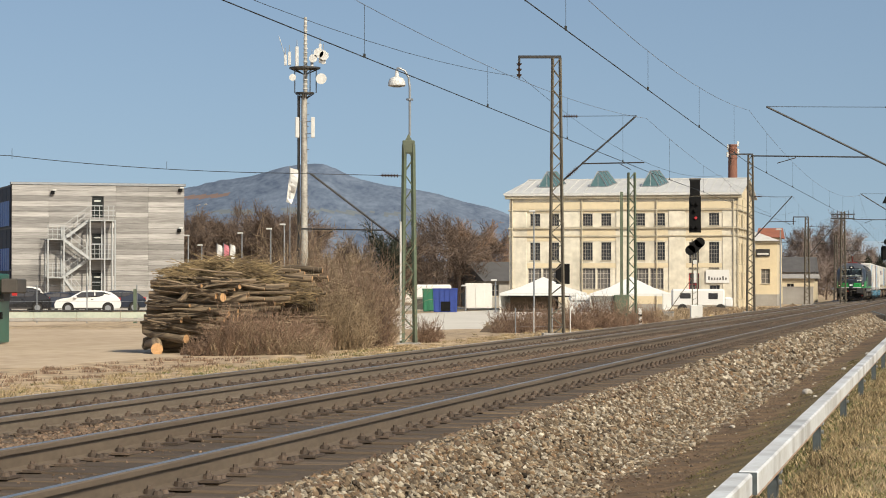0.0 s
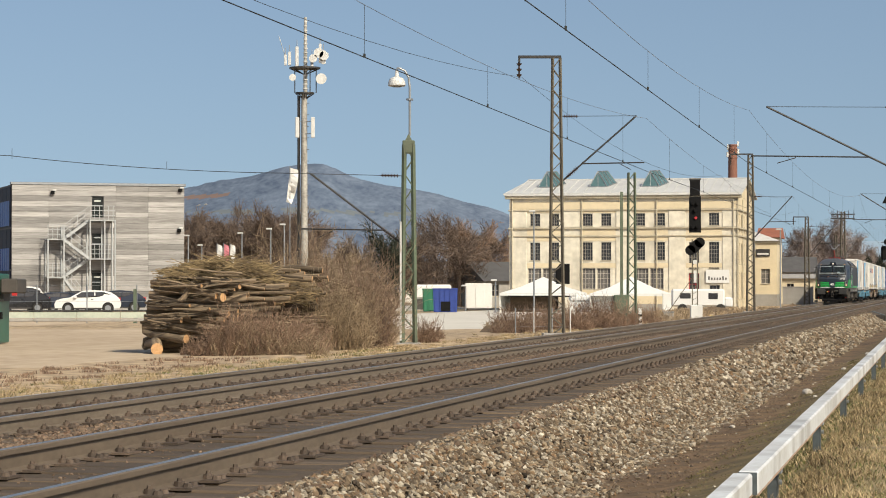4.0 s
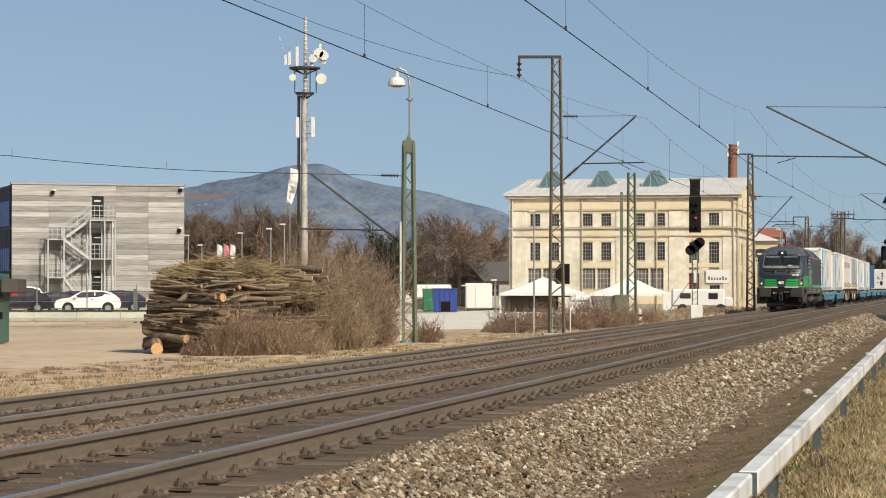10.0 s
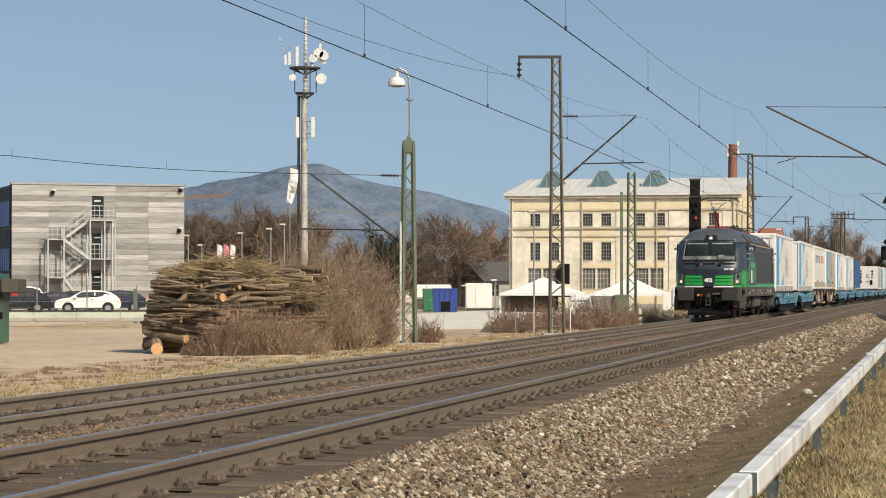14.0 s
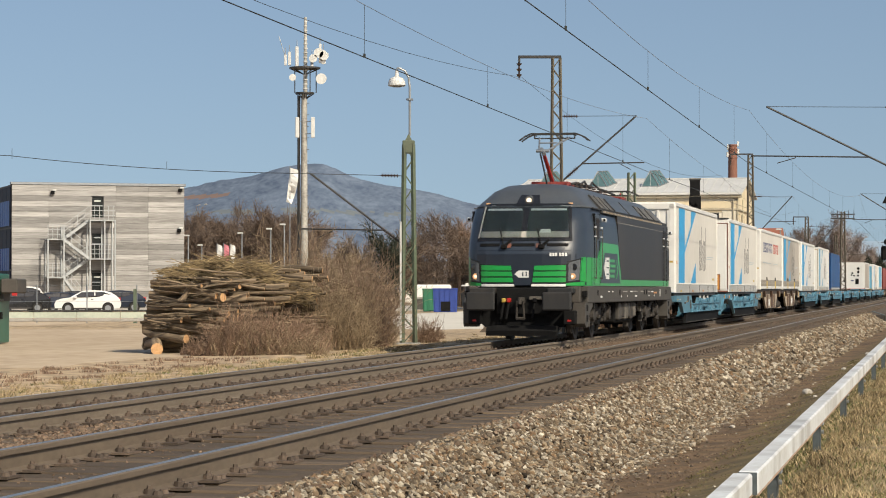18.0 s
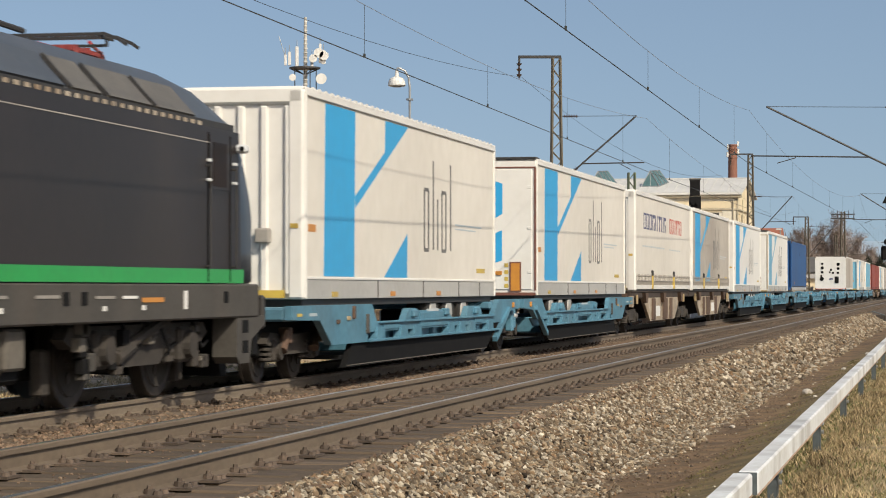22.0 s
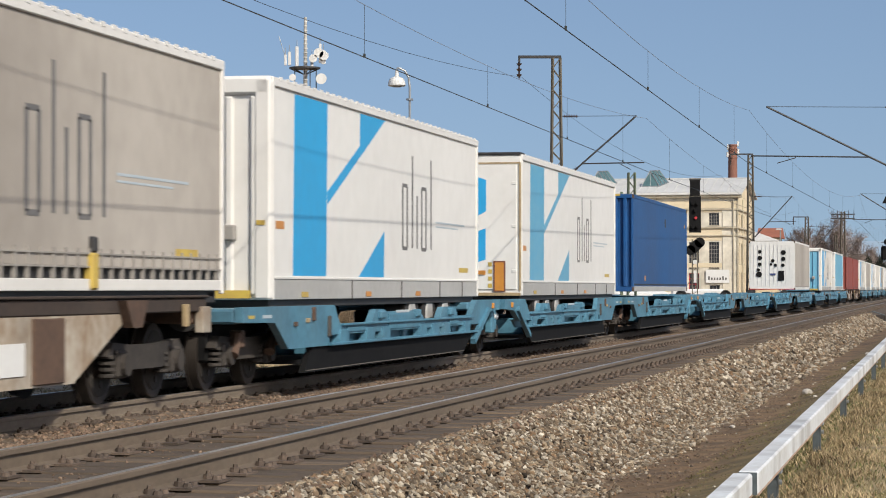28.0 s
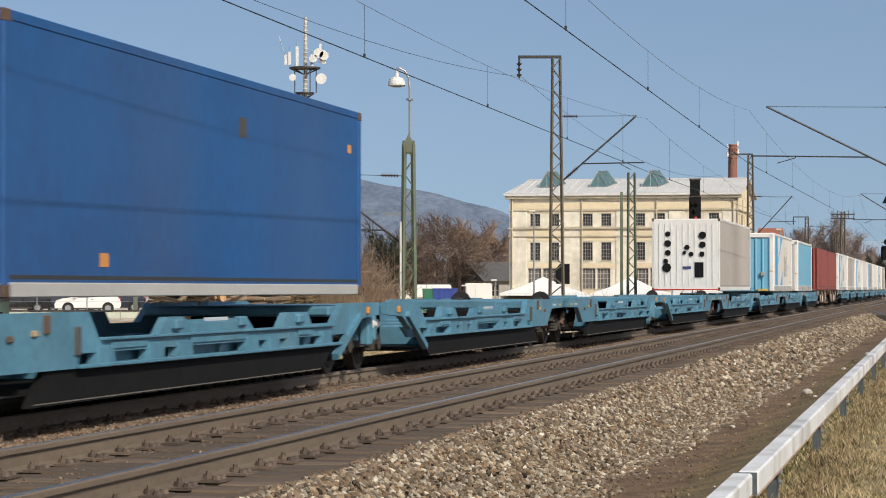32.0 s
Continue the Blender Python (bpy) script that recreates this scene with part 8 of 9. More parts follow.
def yellow_house():
    """Three-storey works building; x along the front, y back, z from its base."""
    base = -0.66
    g = thing("works_building", pose(5.54, 203.8, base, 0, 0, -TURN), "pale yellow plaster works building with metal roof and skylights", "building")
    L, H, D = 18.9, 9.62, 15.0
    k = 0.0468

    def X(px):
        return (px - 903) * k

    def Z(py):
        return 1.2256 + 0.0466 * (510.6 - py) - base
    holes, wins = [], []
    for a in (940, 974, 1034, 1067, 1127, 1162, 1222, 1257):
        x0, x1 = X(a), X(a + 18)
        wins.append((x0, x1, Z(400), Z(378), 4, 4, BROWN_FRAME, WINDOW_GLASS))
        tall = a > 1200
        wins.append((x0, x1, Z(476 if tall else 461), Z(429), 4, 7 if tall else 5, BROWN_FRAME, WINDOW_GLASS))
    for a in (936, 1033, 1127):
        for o in (0, 26.5):
            wins.append((X(a + o), X(a + o + 24), Z(512), Z(475), 4, 4, PALE_FRAME, PALE_GLASS))
    wins.append((X(1222), X(1240), Z(513), Z(484), 3, 3, RED, WINDOW_GLASS))
    wins.append((X(1258), X(1276), Z(530), Z(505), 3, 3, BROWN_FRAME, WINDOW_GLASS))
    b = bmesh.new()
    wall_cells(b, L, H, 0.4, [w[:4] for w in wins])
    part("front_wall", b, PLASTER_G, g, "stained pale yellow front wall")
    for w in wins:
        window(g, *w)
    # pilasters and warm infill fields
    for a, c in ((905, 934), (1000, 1029), (1094, 1122), (1187, 1216), (1281, 1305)):
        part("pilaster", bx(X(a), min(X(c), L), -0.07, 0.0, 0, Z(420), bev=0.01), PLASTER_G, g, "broad flat pilaster")
        part("pilaster", bx(X(a), min(X(c), L), -0.07, 0.0, Z(402), Z(374), bev=0.01), PLASTER_G, g)
    for a, c in ((935, 999), (1030, 1093), (1123, 1186), (1217, 1280)):
        for z0, z1 in ((466, 474), (372.5, 377), (406, 417), (420, 427), (514, 545)):
            part("warm_field", bx(X(a), X(c), -0.025, 0.0, Z(z1), Z(z0)), PLASTER, g, "warm yellow plaster field")
    for py, hh, pr_ in ((372, 0.13, 0.14), (404, 0.15, 0.16), (418, 0.14, 0.13)):
        part("cornice", bx(-0.1, L + 0.1, -pr_, 0.02, Z(py) - hh / 2, Z(py) + hh / 2, bev=0.02), CORNICE, g, "weathered string course")
    part("attic_band", bx(0, L, -0.03, 0.0, Z(370), Z(357)), PLASTER, g, "yellow attic band")
    part("eaves_cornice", bx(-0.35, L + 0.35, -0.32, 0.4, H - 0.32, H - 0.06, bev=0.04), CORNICE, g, "moulded eaves cornice")
    part("gutter", bx(-0.4, L + 0.4, -0.46, -0.30, H - 0.10, H + 0.06, bev=0.03), METAL_ROOF, g, "pale metal gutter")
    part("plinth", bx(-0.04, L + 0.04, -0.05, 0.0, 0, 0.6), CONCRETE, g)
    for x in (0.25, 6.1, 12.3, L - 0.3):
        part("downpipe", tb((x, -0.14, 0.1), (x, -0.14, H - 0.2), 0.05, seg=8), CORNICE, g)
    # side and back walls
    b = bmesh.new()
    side_w = [(1.6 + i * 2.4, 2.5 + i * 2.4, z0, z1) for i in range(5) for z0, z1 in ((1.0, 3.2), (3.9, 5.6), (6.6, 8.0))]
    wall_cells(b, D, H, 0.4, side_w)
    sw = part("side_wall", b, PLASTER, g, "pale yellow gable wall")
    sw.matrix_basis = pose(L, 0.0, 0, 0, 0, 90) @ pose(0, 0, 0)
    for w in side_w:
        wd = window(sw, *w, 3, 4, PALE_FRAME, PALE_GLASS)
    for y in (0.15, 5.0, 10.0, 14.6):
        part("side_pilaster", bx(L, L + 0.06, y - 0.25, y + 0.25, 0, H - 0.3), CORNICE, g)
    for z in (Z(404), Z(418), Z(372)):
        part("side_cornice", bx(L, L + 0.12, 0.05, D, z - 0.06, z + 0.06), CORNICE, g)
    part("far_wall", bx(0, 0.4, 0.4, D, 0, H), PLASTER_G, g)
    part("back_wall", bx(0.4, L - 0.4, D - 0.4, D, 0, H), PLASTER_G, g)
    # roof: hip towards the front, gable at the sides
    R = H + 1.45
    b = bmesh.new()
    f0, f1 = -0.45, D + 0.45
    vs = [b.verts.new(v) for v in ((-0.45, f0, H), (L + 0.45, f0, H), (L + 0.45, D / 2, R), (0.35, D / 2, R), (-0.45, f1, H), (L + 0.45, f1, H))]
    b.faces.new((vs[0], vs[1], vs[2], vs[3]))
    b.faces.new((vs[3], vs[2], vs[5], vs[4]))
    b.faces.new((vs[0], vs[3], vs[4]))
    ret = bmesh.ops.extrude_face_region(b, geom=list(b.faces))
    bmesh.ops.translate(b, verts=[e for e in ret["geom"] if isinstance(e, bmesh.types.BMVert)], vec=(0, 0, 0.12))
    bmesh.ops.recalc_face_normals(b, faces=list(b.faces))
    part("roof", b, METAL_ROOF, g, "pale sheet-metal roof with standing seams")
    for i in range(26):
        x = 0.3 + i * 0.74
        b = bmesh.new()
        bar(b, (x, f0, H + 0.14), (x, D / 2, R + 0.14), 0.03, 0.05)
        part("roof_seam", b, METAL_ROOF, g)
    b = bmesh.new()
    bar(b, (0.3, D / 2, R + 0.16), (L + 0.45, D / 2, R + 0.16), 0.16, 0.08)
    part("ridge_cap", b, METAL_ROOF, g)
    b = bmesh.new()
    va = [(L - 0.2, 0, H - 0.02), (L - 0.2, D, H - 0.02), (L - 0.2, D / 2, R - 0.02)]
    loft(b, [va, [(x + 0.2, y, z) for x, y, z in va]])
    part("gable", b, PLASTER, g, "yellow gable triangle")
    # skylights
    slope = (R - H) / (D / 2 + 0.45)
    for px in (957, 1050, 1144):
        x0 = X(px) - 0.62
        x1, xm, y0, y1 = x0 + 1.5, x0 + 0.7, 3.0, 5.2
        z0, z1 = H + 0.16 + (y0 + 0.45) * slope, H + 0.16 + (y1 + 0.45) * slope
        zt = z0 + 1.3
        c = {"a": (x0, y0, z0), "b": (x1, y0, z0), "t": (xm, y0 + 0.25, zt), "u": (xm + 0.55, y1, zt + 0.12), "d": (x1 + 0.5, y1, z1), "e": (x0 + 0.5, y1, z1)}
        b = bmesh.new()
        vs = {k_: b.verts.new(v) for k_, v in c.items()}
        for q in ("abt", "bdut", "edu", "eatu"):
            b.faces.new([vs[k_] for k_ in q])
        bmesh.ops.recalc_face_normals(b, faces=list(b.faces))
        sk = part("skylight", b, SKYLIGHT, g, "green glazed gabled skylight")
        for q, w in ("at", "bt", "ab", "tu", "bd", "du"):
            b = bmesh.new()
            bar(b, c[q], c[w], 0.07)
            part("glazing_bar", b, GALV, sk)
        for u in (0.33, 0.66):
            b = bmesh.new()
            lo_, hi_ = Vector(c["b"]).lerp(Vector(c["d"]), u), Vector(c["t"]).lerp(Vector(c["u"]), u)
            bar(b, lo_ + Vector((0.02, 0, 0.02)), hi_ + Vector((0.02, 0, 0.02)), 0.05)
            part("glazing_bar", b, GALV, sk)
        b = bmesh.new()
        bar(b, ((x0 + x1) / 2, y0 - 0.01, z0), (xm, y0 + 0.24, zt), 0.04)
        part("glazing_bar", b, GALV, sk)
    # banner
    part("banner", bx(X(1252), X(1293), -0.13, -0.1, Z(501), Z(478)), TENT, g, "white banner with dark lettering bars")
    for i in range(7):
        x = X(1256) + i * 0.23
        part("banner_bar", bx(x, x + 0.14, -0.14, -0.13, Z(496), Z(496) + (0.3 if i in (0, 5) else 0.2)), PRINT_GREY, g)
    for px in (945, 1037, 1108):
        b = tb((X(px), -0.5, Z(392)), (X(px), -0.06, Z(392)), 0.02, seg=6)
        part("wall_hook", b, DARK, g)
    return g


yellow_house()


def annex():
    g = thing("annex_house", pose(27.6, 216.5, -0.66, 0, 0, -TURN), "low pale yellow annex with a grey plinth", "building")
    b = bmesh.new()
    wins = [(0.5, 1.3, 2.3, 3.6)]
    wall_cells(b, 1.9, 6.0, 0.3, wins)
    part("front_wall", b, PLASTER, g, "pale yellow front wall")
    for w in wins:
        window(g, *w, 2, 3, PALE_FRAME, PALE_GLASS)
    part("side_wall", bx(1.6, 1.9, 0.3, 5, 0, 6.0), PLASTER, g)
    part("plinth", bx(-0.02, 1.93, -0.04, 5, 0, 1.35), CONCRETE, g, "grey cement plinth")
    part("cornice", bx(-0.1, 2.02, -0.15, 5.1, 5.85, 6.08, bev=0.03), CORNICE, g)
    b = bmesh.new()
    loft(b, [[(-0.6, -0.3, 6.08), (2.15, -0.3, 6.08), (-0.6, 1.6, 7.1)], [(-0.6, 5.2, 6.08), (2.15, 5.2, 6.08), (-0.6, 3.6, 7.1)]])
    part("roof", b, METAL_ROOF, g, "pale hipped roof")
    part("sign", bx(0.1, 1.3, -0.1, -0.05, 4.7, 5.35), DARK, g, "dark sign board")
    part("sign_bar", bx(0.2, 1.2, -0.12, -0.1, 4.85, 5.0), LAMP_WHITE, g)
    return g


annex()
g = thing("chimney", pose(27.35, 231, -0.7), "round red-brick factory chimney with antennas", "chimney")
part("shaft", tb((0, 0, 0), (0, 0, 15.4), 0.62, 0.40, 24), BRICK, g, "tapering brick shaft")
for z in (14.2, 15.0, 15.38):
    part("brick_ring", tb((0, 0, z), (0, 0, z + 0.12), 0.46, 0.46, 24), BRICK, g)
for x, z in ((-0.5, 14.3), (0.5, 14.6), (0.48, 15.3), (-0.45, 15.0)):
    part("antenna", bx(x - 0.1, x + 0.1, -0.2, -0.05, z, z + 0.5, bev=0.03), LAMP_WHITE, g)


def small_house(x, y, w, d, h, roof_h, wall_m, roof_m, label, z=-0.7, rz=-TURN, win=True):
    g = thing("house", pose(x, y, z, 0, 0, rz), label, "building", "houses behind the line")
    n = max(1, int(w / 2.2))
    holes = [(0.6 + i * (w - 0.8) / n, 1.4 + i * (w - 0.8) / n, h * 0.45, h * 0.45 + 1.1) for i in range(n)] if win else []
    b = bmesh.new()
    wall_cells(b, w, h, 0.3, holes)
    part("front_wall", b, wall_m, g)
    for q in holes:
        window(g, *q, 2, 2, PALE_FRAME, WINDOW_GLASS)
    part("side_wall", bx(w - 0.3, w, 0.3, d, 0, h), wall_m, g)
    part("side_wall", bx(0, 0.3, 0.3, d, 0, h), wall_m, g)
    part("back_wall", bx(0.3, w - 0.3, d - 0.3, d, 0, h), wall_m, g)
    b = bmesh.new()
    loft(b, [[(-0.3, -0.4, h), (-0.3, d + 0.4, h), (-0.3, d / 2, h + roof_h)], [(w + 0.3, -0.4, h), (w + 0.3, d + 0.4, h), (w + 0.3, d / 2, h + roof_h)]])
    part("roof", b, roof_m, g, "pitched roof")
    return g


SLATE = mat("dark_slate", (0.115, 0.11, 0.108), (0.08, 0.076, 0.075), 0.8, 0, 1, 10, 0.2, 0.02)
small_house(31.0, 240, 1.8, 6, 6.9, 1.0, PLASTER, TILE_RED, "yellow house with a red tiled roof")
small_house(37.0, 268, 3.7, 5, 3.0, 0.5, PLASTER, CONCRETE, "small yellow house with a dark roof")
small_house(43.5, 315, 4.0, 9, 4.0, 2.0, CONCRETE, SLATE, "grey house with a dark slate roof")
small_house(4.0, 232, 4.6, 9, 2.6, 1.9, CONCRETE, SLATE, "grey shed with a dark pitched roof", rz=20)
small_house(-4.5, 285, 7.0, 8, 2.2, 2.0, WHITE_BODY, SLATE, "white low building behind the trees", rz=5)
g = thing("yard_wall", pose(33.0, 238, -0.7, 0, 0, -14), "grey rendered yard wall beside the line", "wall")
for i in range(1):
    part("wall_panel", bx(i * 3.0, i * 3.0 + 2.96, 0, 0.2, 0, 2.0), CONCRETE, g)
    part("wall_cap", bx(i * 3.0 - 0.02, i * 3.0 + 2.98, -0.05, 0.25, 2.0, 2.1), CONCRETE, g)


DOOR_DARK = mat("dark_door_glass", (0.014, 0.02, 0.02), (0.03, 0.034, 0.034), 0.2, 0, 2, 8, 0, spec=0.25)


def clad_building():
    """A timber-clad block with an outside steel stair; x along the front, z from its base."""
    base = -0.62
    g = thing("clad_building", pose(-32.6, 185, base, 0, 0, 18), "grey timber-clad block with a steel fire stair", "building")
    L, H, D = 13.25, 9.9, 13.0

    def X(px):
        u = (px - 784) / 4333
        return (u * 185 + 32.6) / (0.951 - u * 0.309)

    def Z(py, px=150):
        d = 185 + 0.309 * X(px)
        return 1.2256 + d * (510.6 - py) / 4333 - base
    doors = [(X(162), X(183), Z(388), Z(347)), (X(162), X(183), Z(456), Z(412)), (X(162), X(183), Z(524), Z(482))]
    b = bmesh.new()
    wall_cells(b, L, H - 0.2, 0.3, doors)
    part("core_wall", b, FRAME_GREY, g, "wall behind the boards")
    rnd = random.Random(3)
    rows = 24
    joints = [0.0, X(86), X(205), X(262), L]
    for r in range(rows):
        z0, z1 = (H - 0.2) * r / rows, (H - 0.2) * (r + 1) / rows - 0.018
        for a, c in zip(joints, joints[1:]):
            runs = [(a + 0.008, c - 0.008)]
            for q in doors:
                if q[2] < (z0 + z1) / 2 < q[3]:
                    nr = []
                    for u, v in runs:
                        if q[0] >= v or q[1] <= u:
                            nr.append((u, v))
                        else:
                            if q[0] - u > 0.05:
                                nr.append((u, q[0]))
                            if v - q[1] > 0.05:
                                nr.append((q[1], v))
                    runs = nr
            for u, v in runs:
                part("board", bx(u, v, -0.05 - rnd.uniform(0, 0.012), 0.0, z0, z1), BOARD, g)
    for q in doors:
        d = part("glass_door", bx(q[0] + 0.05, q[1] - 0.05, 0.12, 0.18, q[2], q[3] - 0.05), DOOR_DARK, g, "dark glazed fire door")
        part("door_frame", bx(q[0], q[0] + 0.06, 0.05, 0.2, q[2], q[3]), DARK, d)
        part("door_frame", bx(q[1] - 0.06, q[1], 0.05, 0.2, q[2], q[3]), DARK, d)
        part("door_bar", bx(q[0], q[1], 0.05, 0.13, q[2] + 1.0, q[2] + 1.08), GALV, d)
        part("exit_sign", bx((q[0] + q[1]) / 2 - 0.25, (q[0] + q[1]) / 2 + 0.25, 0.08, 0.1, q[3] - 0.42, q[3] - 0.32), LAMP_WHITE, d)
    part("parapet", bx(-0.1, L + 0.1, -0.12, 0.35, H - 0.2, H, bev=0.02), GALV, g, "pale metal parapet")
    # left side: dark blue glazing
    for i in range(6):
        for k in range(3):
            part("side_panel", bx(-0.06, 0.0, 0.3 + i * 2.1, 0.3 + i * 2.1 + 2.0, 0.1 + k * 3.2, 0.1 + k * 3.2 + 3.05), BLUE_WALL, g, "dark blue facade panel")
    for z0, z1 in ((6.6, 8.5), (3.2, 4.9)):
        for i in range(10):
            part("side_window", bx(-0.09, -0.062, 0.9 + i * 1.15, 1.75 + i * 1.15, z0, z1), BLUE_PANE, g, "bright blue window pane")
    part("side_core", bx(0.0, 0.3, 0.3, D, 0, H - 0.2), DARK, g)
    part("right_wall", bx(L - 0.3, L, 0.3, D, 0, H - 0.2), BOARD, g)
    part("back_wall", bx(0.3, L - 0.3, D - 0.3, D, 0, H - 0.2), BOARD, g)
    part("roof", bx(0.1, L - 0.1, 0.1, D - 0.1, H - 0.3, H - 0.22), CONCRETE, g)
    for px, py in ((92, 341), (318, 337), (316, 408)):
        fl = part("floodlight", bx(X(px) - 0.14, X(px) + 0.14, -0.34, -0.08, Z(py, px) - 0.14, Z(py, px) + 0.12, bev=0.03), BLACK, g, "black wall floodlight")
        part("lamp_arm", bx(X(px) + 0.02, X(px) + 0.3, -0.12, -0.05, Z(py, px) + 0.14, Z(py, px) + 0.24), LAMP_WHITE, fl)
    # stair
    s = thing("fire_stair", pose(-32.6, 185, base, 0, 0, 18), "galvanised steel outside stair with landings and rails", "stair")
    y0, y1 = -1.35, -0.1
    xa, xb, xc, xd = X(80), X(108), X(154), X(198)
    z3, z2, z1 = Z(390), Z(458), 0.0
    zm3, zm2 = Z(424), Z(491)

    def landing(a, c, z, left=False):
        ld = part("landing", bx(a, c, y0, y1, z - 0.08, z), STAIR, s, "grating landing")
        for zz in (0.35, 0.7, 1.05):
            part("rail", bx(a, c, y0 - 0.03, y0 + 0.01, z + zz - 0.02, z + zz + 0.02), STAIR, ld)
        x = a
        while x <= c + 0.01:
            part("baluster", bx(x - 0.015, x + 0.015, y0 - 0.02, y0 + 0.01, z, z + 1.05), STAIR, ld)
            x += 0.35

    def flight(xs, zs, xe, ze, yy):
        n = max(5, int(abs(ze - zs) / 0.19))
        fl = None
        for off in (0.0, 0.56):
            b = bmesh.new()
            bar(b, (xs, yy + off, zs - 0.06), (xe, yy + off, ze - 0.06), 0.05, 0.2)
            o = part("stringer", b, STAIR, s)
            fl = fl or o
        for i in range(n):
            t = (i + 0.5) / n
            part("tread", bx(xs + (xe - xs) * t - 0.13, xs + (xe - xs) * t + 0.13, yy, yy + 0.56, zs + (ze - zs) * t - 0.03, zs + (ze - zs) * t), STAIR, s)
        for hh in (0.5, 1.0):
            b = bmesh.new()
            bar(b, (xs, yy, zs + hh), (xe, yy, ze + hh), 0.035)
            part("handrail", b, STAIR, s)
        for i in range(n + 1):
            if i % 2 == 0:
                t = i / n
                x, z = xs + (xe - xs) * t, zs + (ze - zs) * t
                part("baluster", bx(x - 0.014, x + 0.014, yy - 0.014, yy + 0.014, z, z + 1.0), STAIR, s)
    landing(xc, xd, z3)
    landing(xc, xd, z2)
    landing(xa, xb, zm3)
    landing(xa, xb, zm2)
    flight(xb, zm3, xc, z3, y0 + 0.66)
    flight(xb, zm3, xc, z2, y0)
    flight(xb, zm2, xc, z2, y0 + 0.66)
    flight(xb, zm2, xc, z1, y0)
    for x, top in ((xa, zm3), (xb, zm3 + 1), (xc, z3), (xd, z3), ((xc + xd) / 2 + 0.15, z3)):
        for y in (y0, y1):
            part("post", bx(x - 0.05, x + 0.05, y - 0.05, y + 0.05, 0, top), STAIR, s, "steel stair post")
    # mesh screen on the left
    b = bmesh.new()
    for i in range(9):
        x = X(64) + i * 0.08
        bar(b, (x, y0, 1.0), (x, y0, 1.0 + 4.2), 0.02)
    sc = part("screen", b, DARK, s, "dark mesh screen")
    return g


clad_building()


# ---- yard things ----
def car(x, y, z, rz, paint, label, h=1.55, length=4.45):
    g = thing("car", pose(x, y, z, 0, 0, rz), label, "car", "parked cars")
    w = 0.9
    prof = [(-2.2, 0.32), (-2.22, 0.62), (-2.10, 0.86), (-1.75, 0.98), (-1.2, 1.06), (-0.85, 1.26), (-0.45, h - 0.08), (-0.1, h - 0.02), (0.4, h), (1.1, h - 0.05), (1.55, h - 0.16), (1.9, 1.16), (2.12, 0.98), (2.2, 0.7), (2.18, 0.45), (2.08, 0.30)]
    prof = [(a * length / 4.42, c) for a, c in prof]
    b = bmesh.new()
    rings = []
    for yy, sc in ((-w, 0.94), (-w * 0.97, 1.0), (0, 1.0), (w * 0.97, 1.0), (w, 0.94)):
        rings.append([(a, yy * (1.0 if c < 1.1 else 0.86), 0.6 + (c - 0.6) * sc) for a, c in prof])
    loft(b, rings)
    part("body", b, paint, g, "painted car body")
    gl = [(-1.0, 1.07), (-0.42, h - 0.15), (0.3, h - 0.10), (1.05, h - 0.14), (1.62, h - 0.34), (1.5, 1.10)]
    for sd in (-1, 1):
        b = bmesh.new()
        prism(b, [(a * length / 4.42, c) for a, c in gl], sd * 0.80 - 0.02, sd * 0.80 + 0.02)
        for v in b.verts:
            if v.co.z < 1.1:
                v.co.y += sd * 0.075
        part("side_window", b, WINDOW_GLASS, g, "dark side windows")
        part("pillar", bx(0.42, 0.5, sd * 0.83 - 0.02, sd * 0.83 + 0.03 * 1, 1.05, h - 0.14), paint, g)
        part("door_handle", bx(0.2, 0.38, sd * 0.905 - 0.012, sd * 0.905 + 0.012, 0.92, 0.95), DARK, g)
        part("sill", bx(-1.2, 1.2, sd * 0.89 - 0.02, sd * 0.89 + 0.02, 0.26, 0.36), DARK, g)
        part("mirror", bx(-0.95, -0.75, sd * 0.98 - 0.07, sd * 0.98 + 0.07, 1.0, 1.14, bev=0.03), paint, g)
        part("headlight", bx(-2.19, -1.9, sd * 0.72 - 0.14, sd * 0.72 + 0.14, 0.74, 0.88, bev=0.03), LENS, g)
        part("tail_light", bx(2.02, 2.2, sd * 0.78 - 0.1, sd * 0.78 + 0.1, 0.85, 1.05, bev=0.03), RED, g)
        for x_ in (-1.35, 1.35):
            arch = part("wheel_arch", tb((x_, sd * 0.80, 0.34), (x_, sd * 0.912, 0.34), 0.40, seg=20), BLACK, g)
            ty = part("wheel", tb((x_, sd * 0.74, 0.33), (x_, sd * 0.918, 0.33), 0.33, seg=20), TYRE, g)
            part("rim", tb((x_, sd * 0.90, 0.33), (x_, sd * 0.93, 0.33), 0.22, 0.20, 14), GALV, ty)
    b = bmesh.new()
    prism(b, [(-1.15, 1.03), (-0.5, h - 0.12), (-0.47, h - 0.12), (-1.1, 1.02)], -0.7, 0.7)
    part("windscreen", b, WINDOW_GLASS, g)
    return g


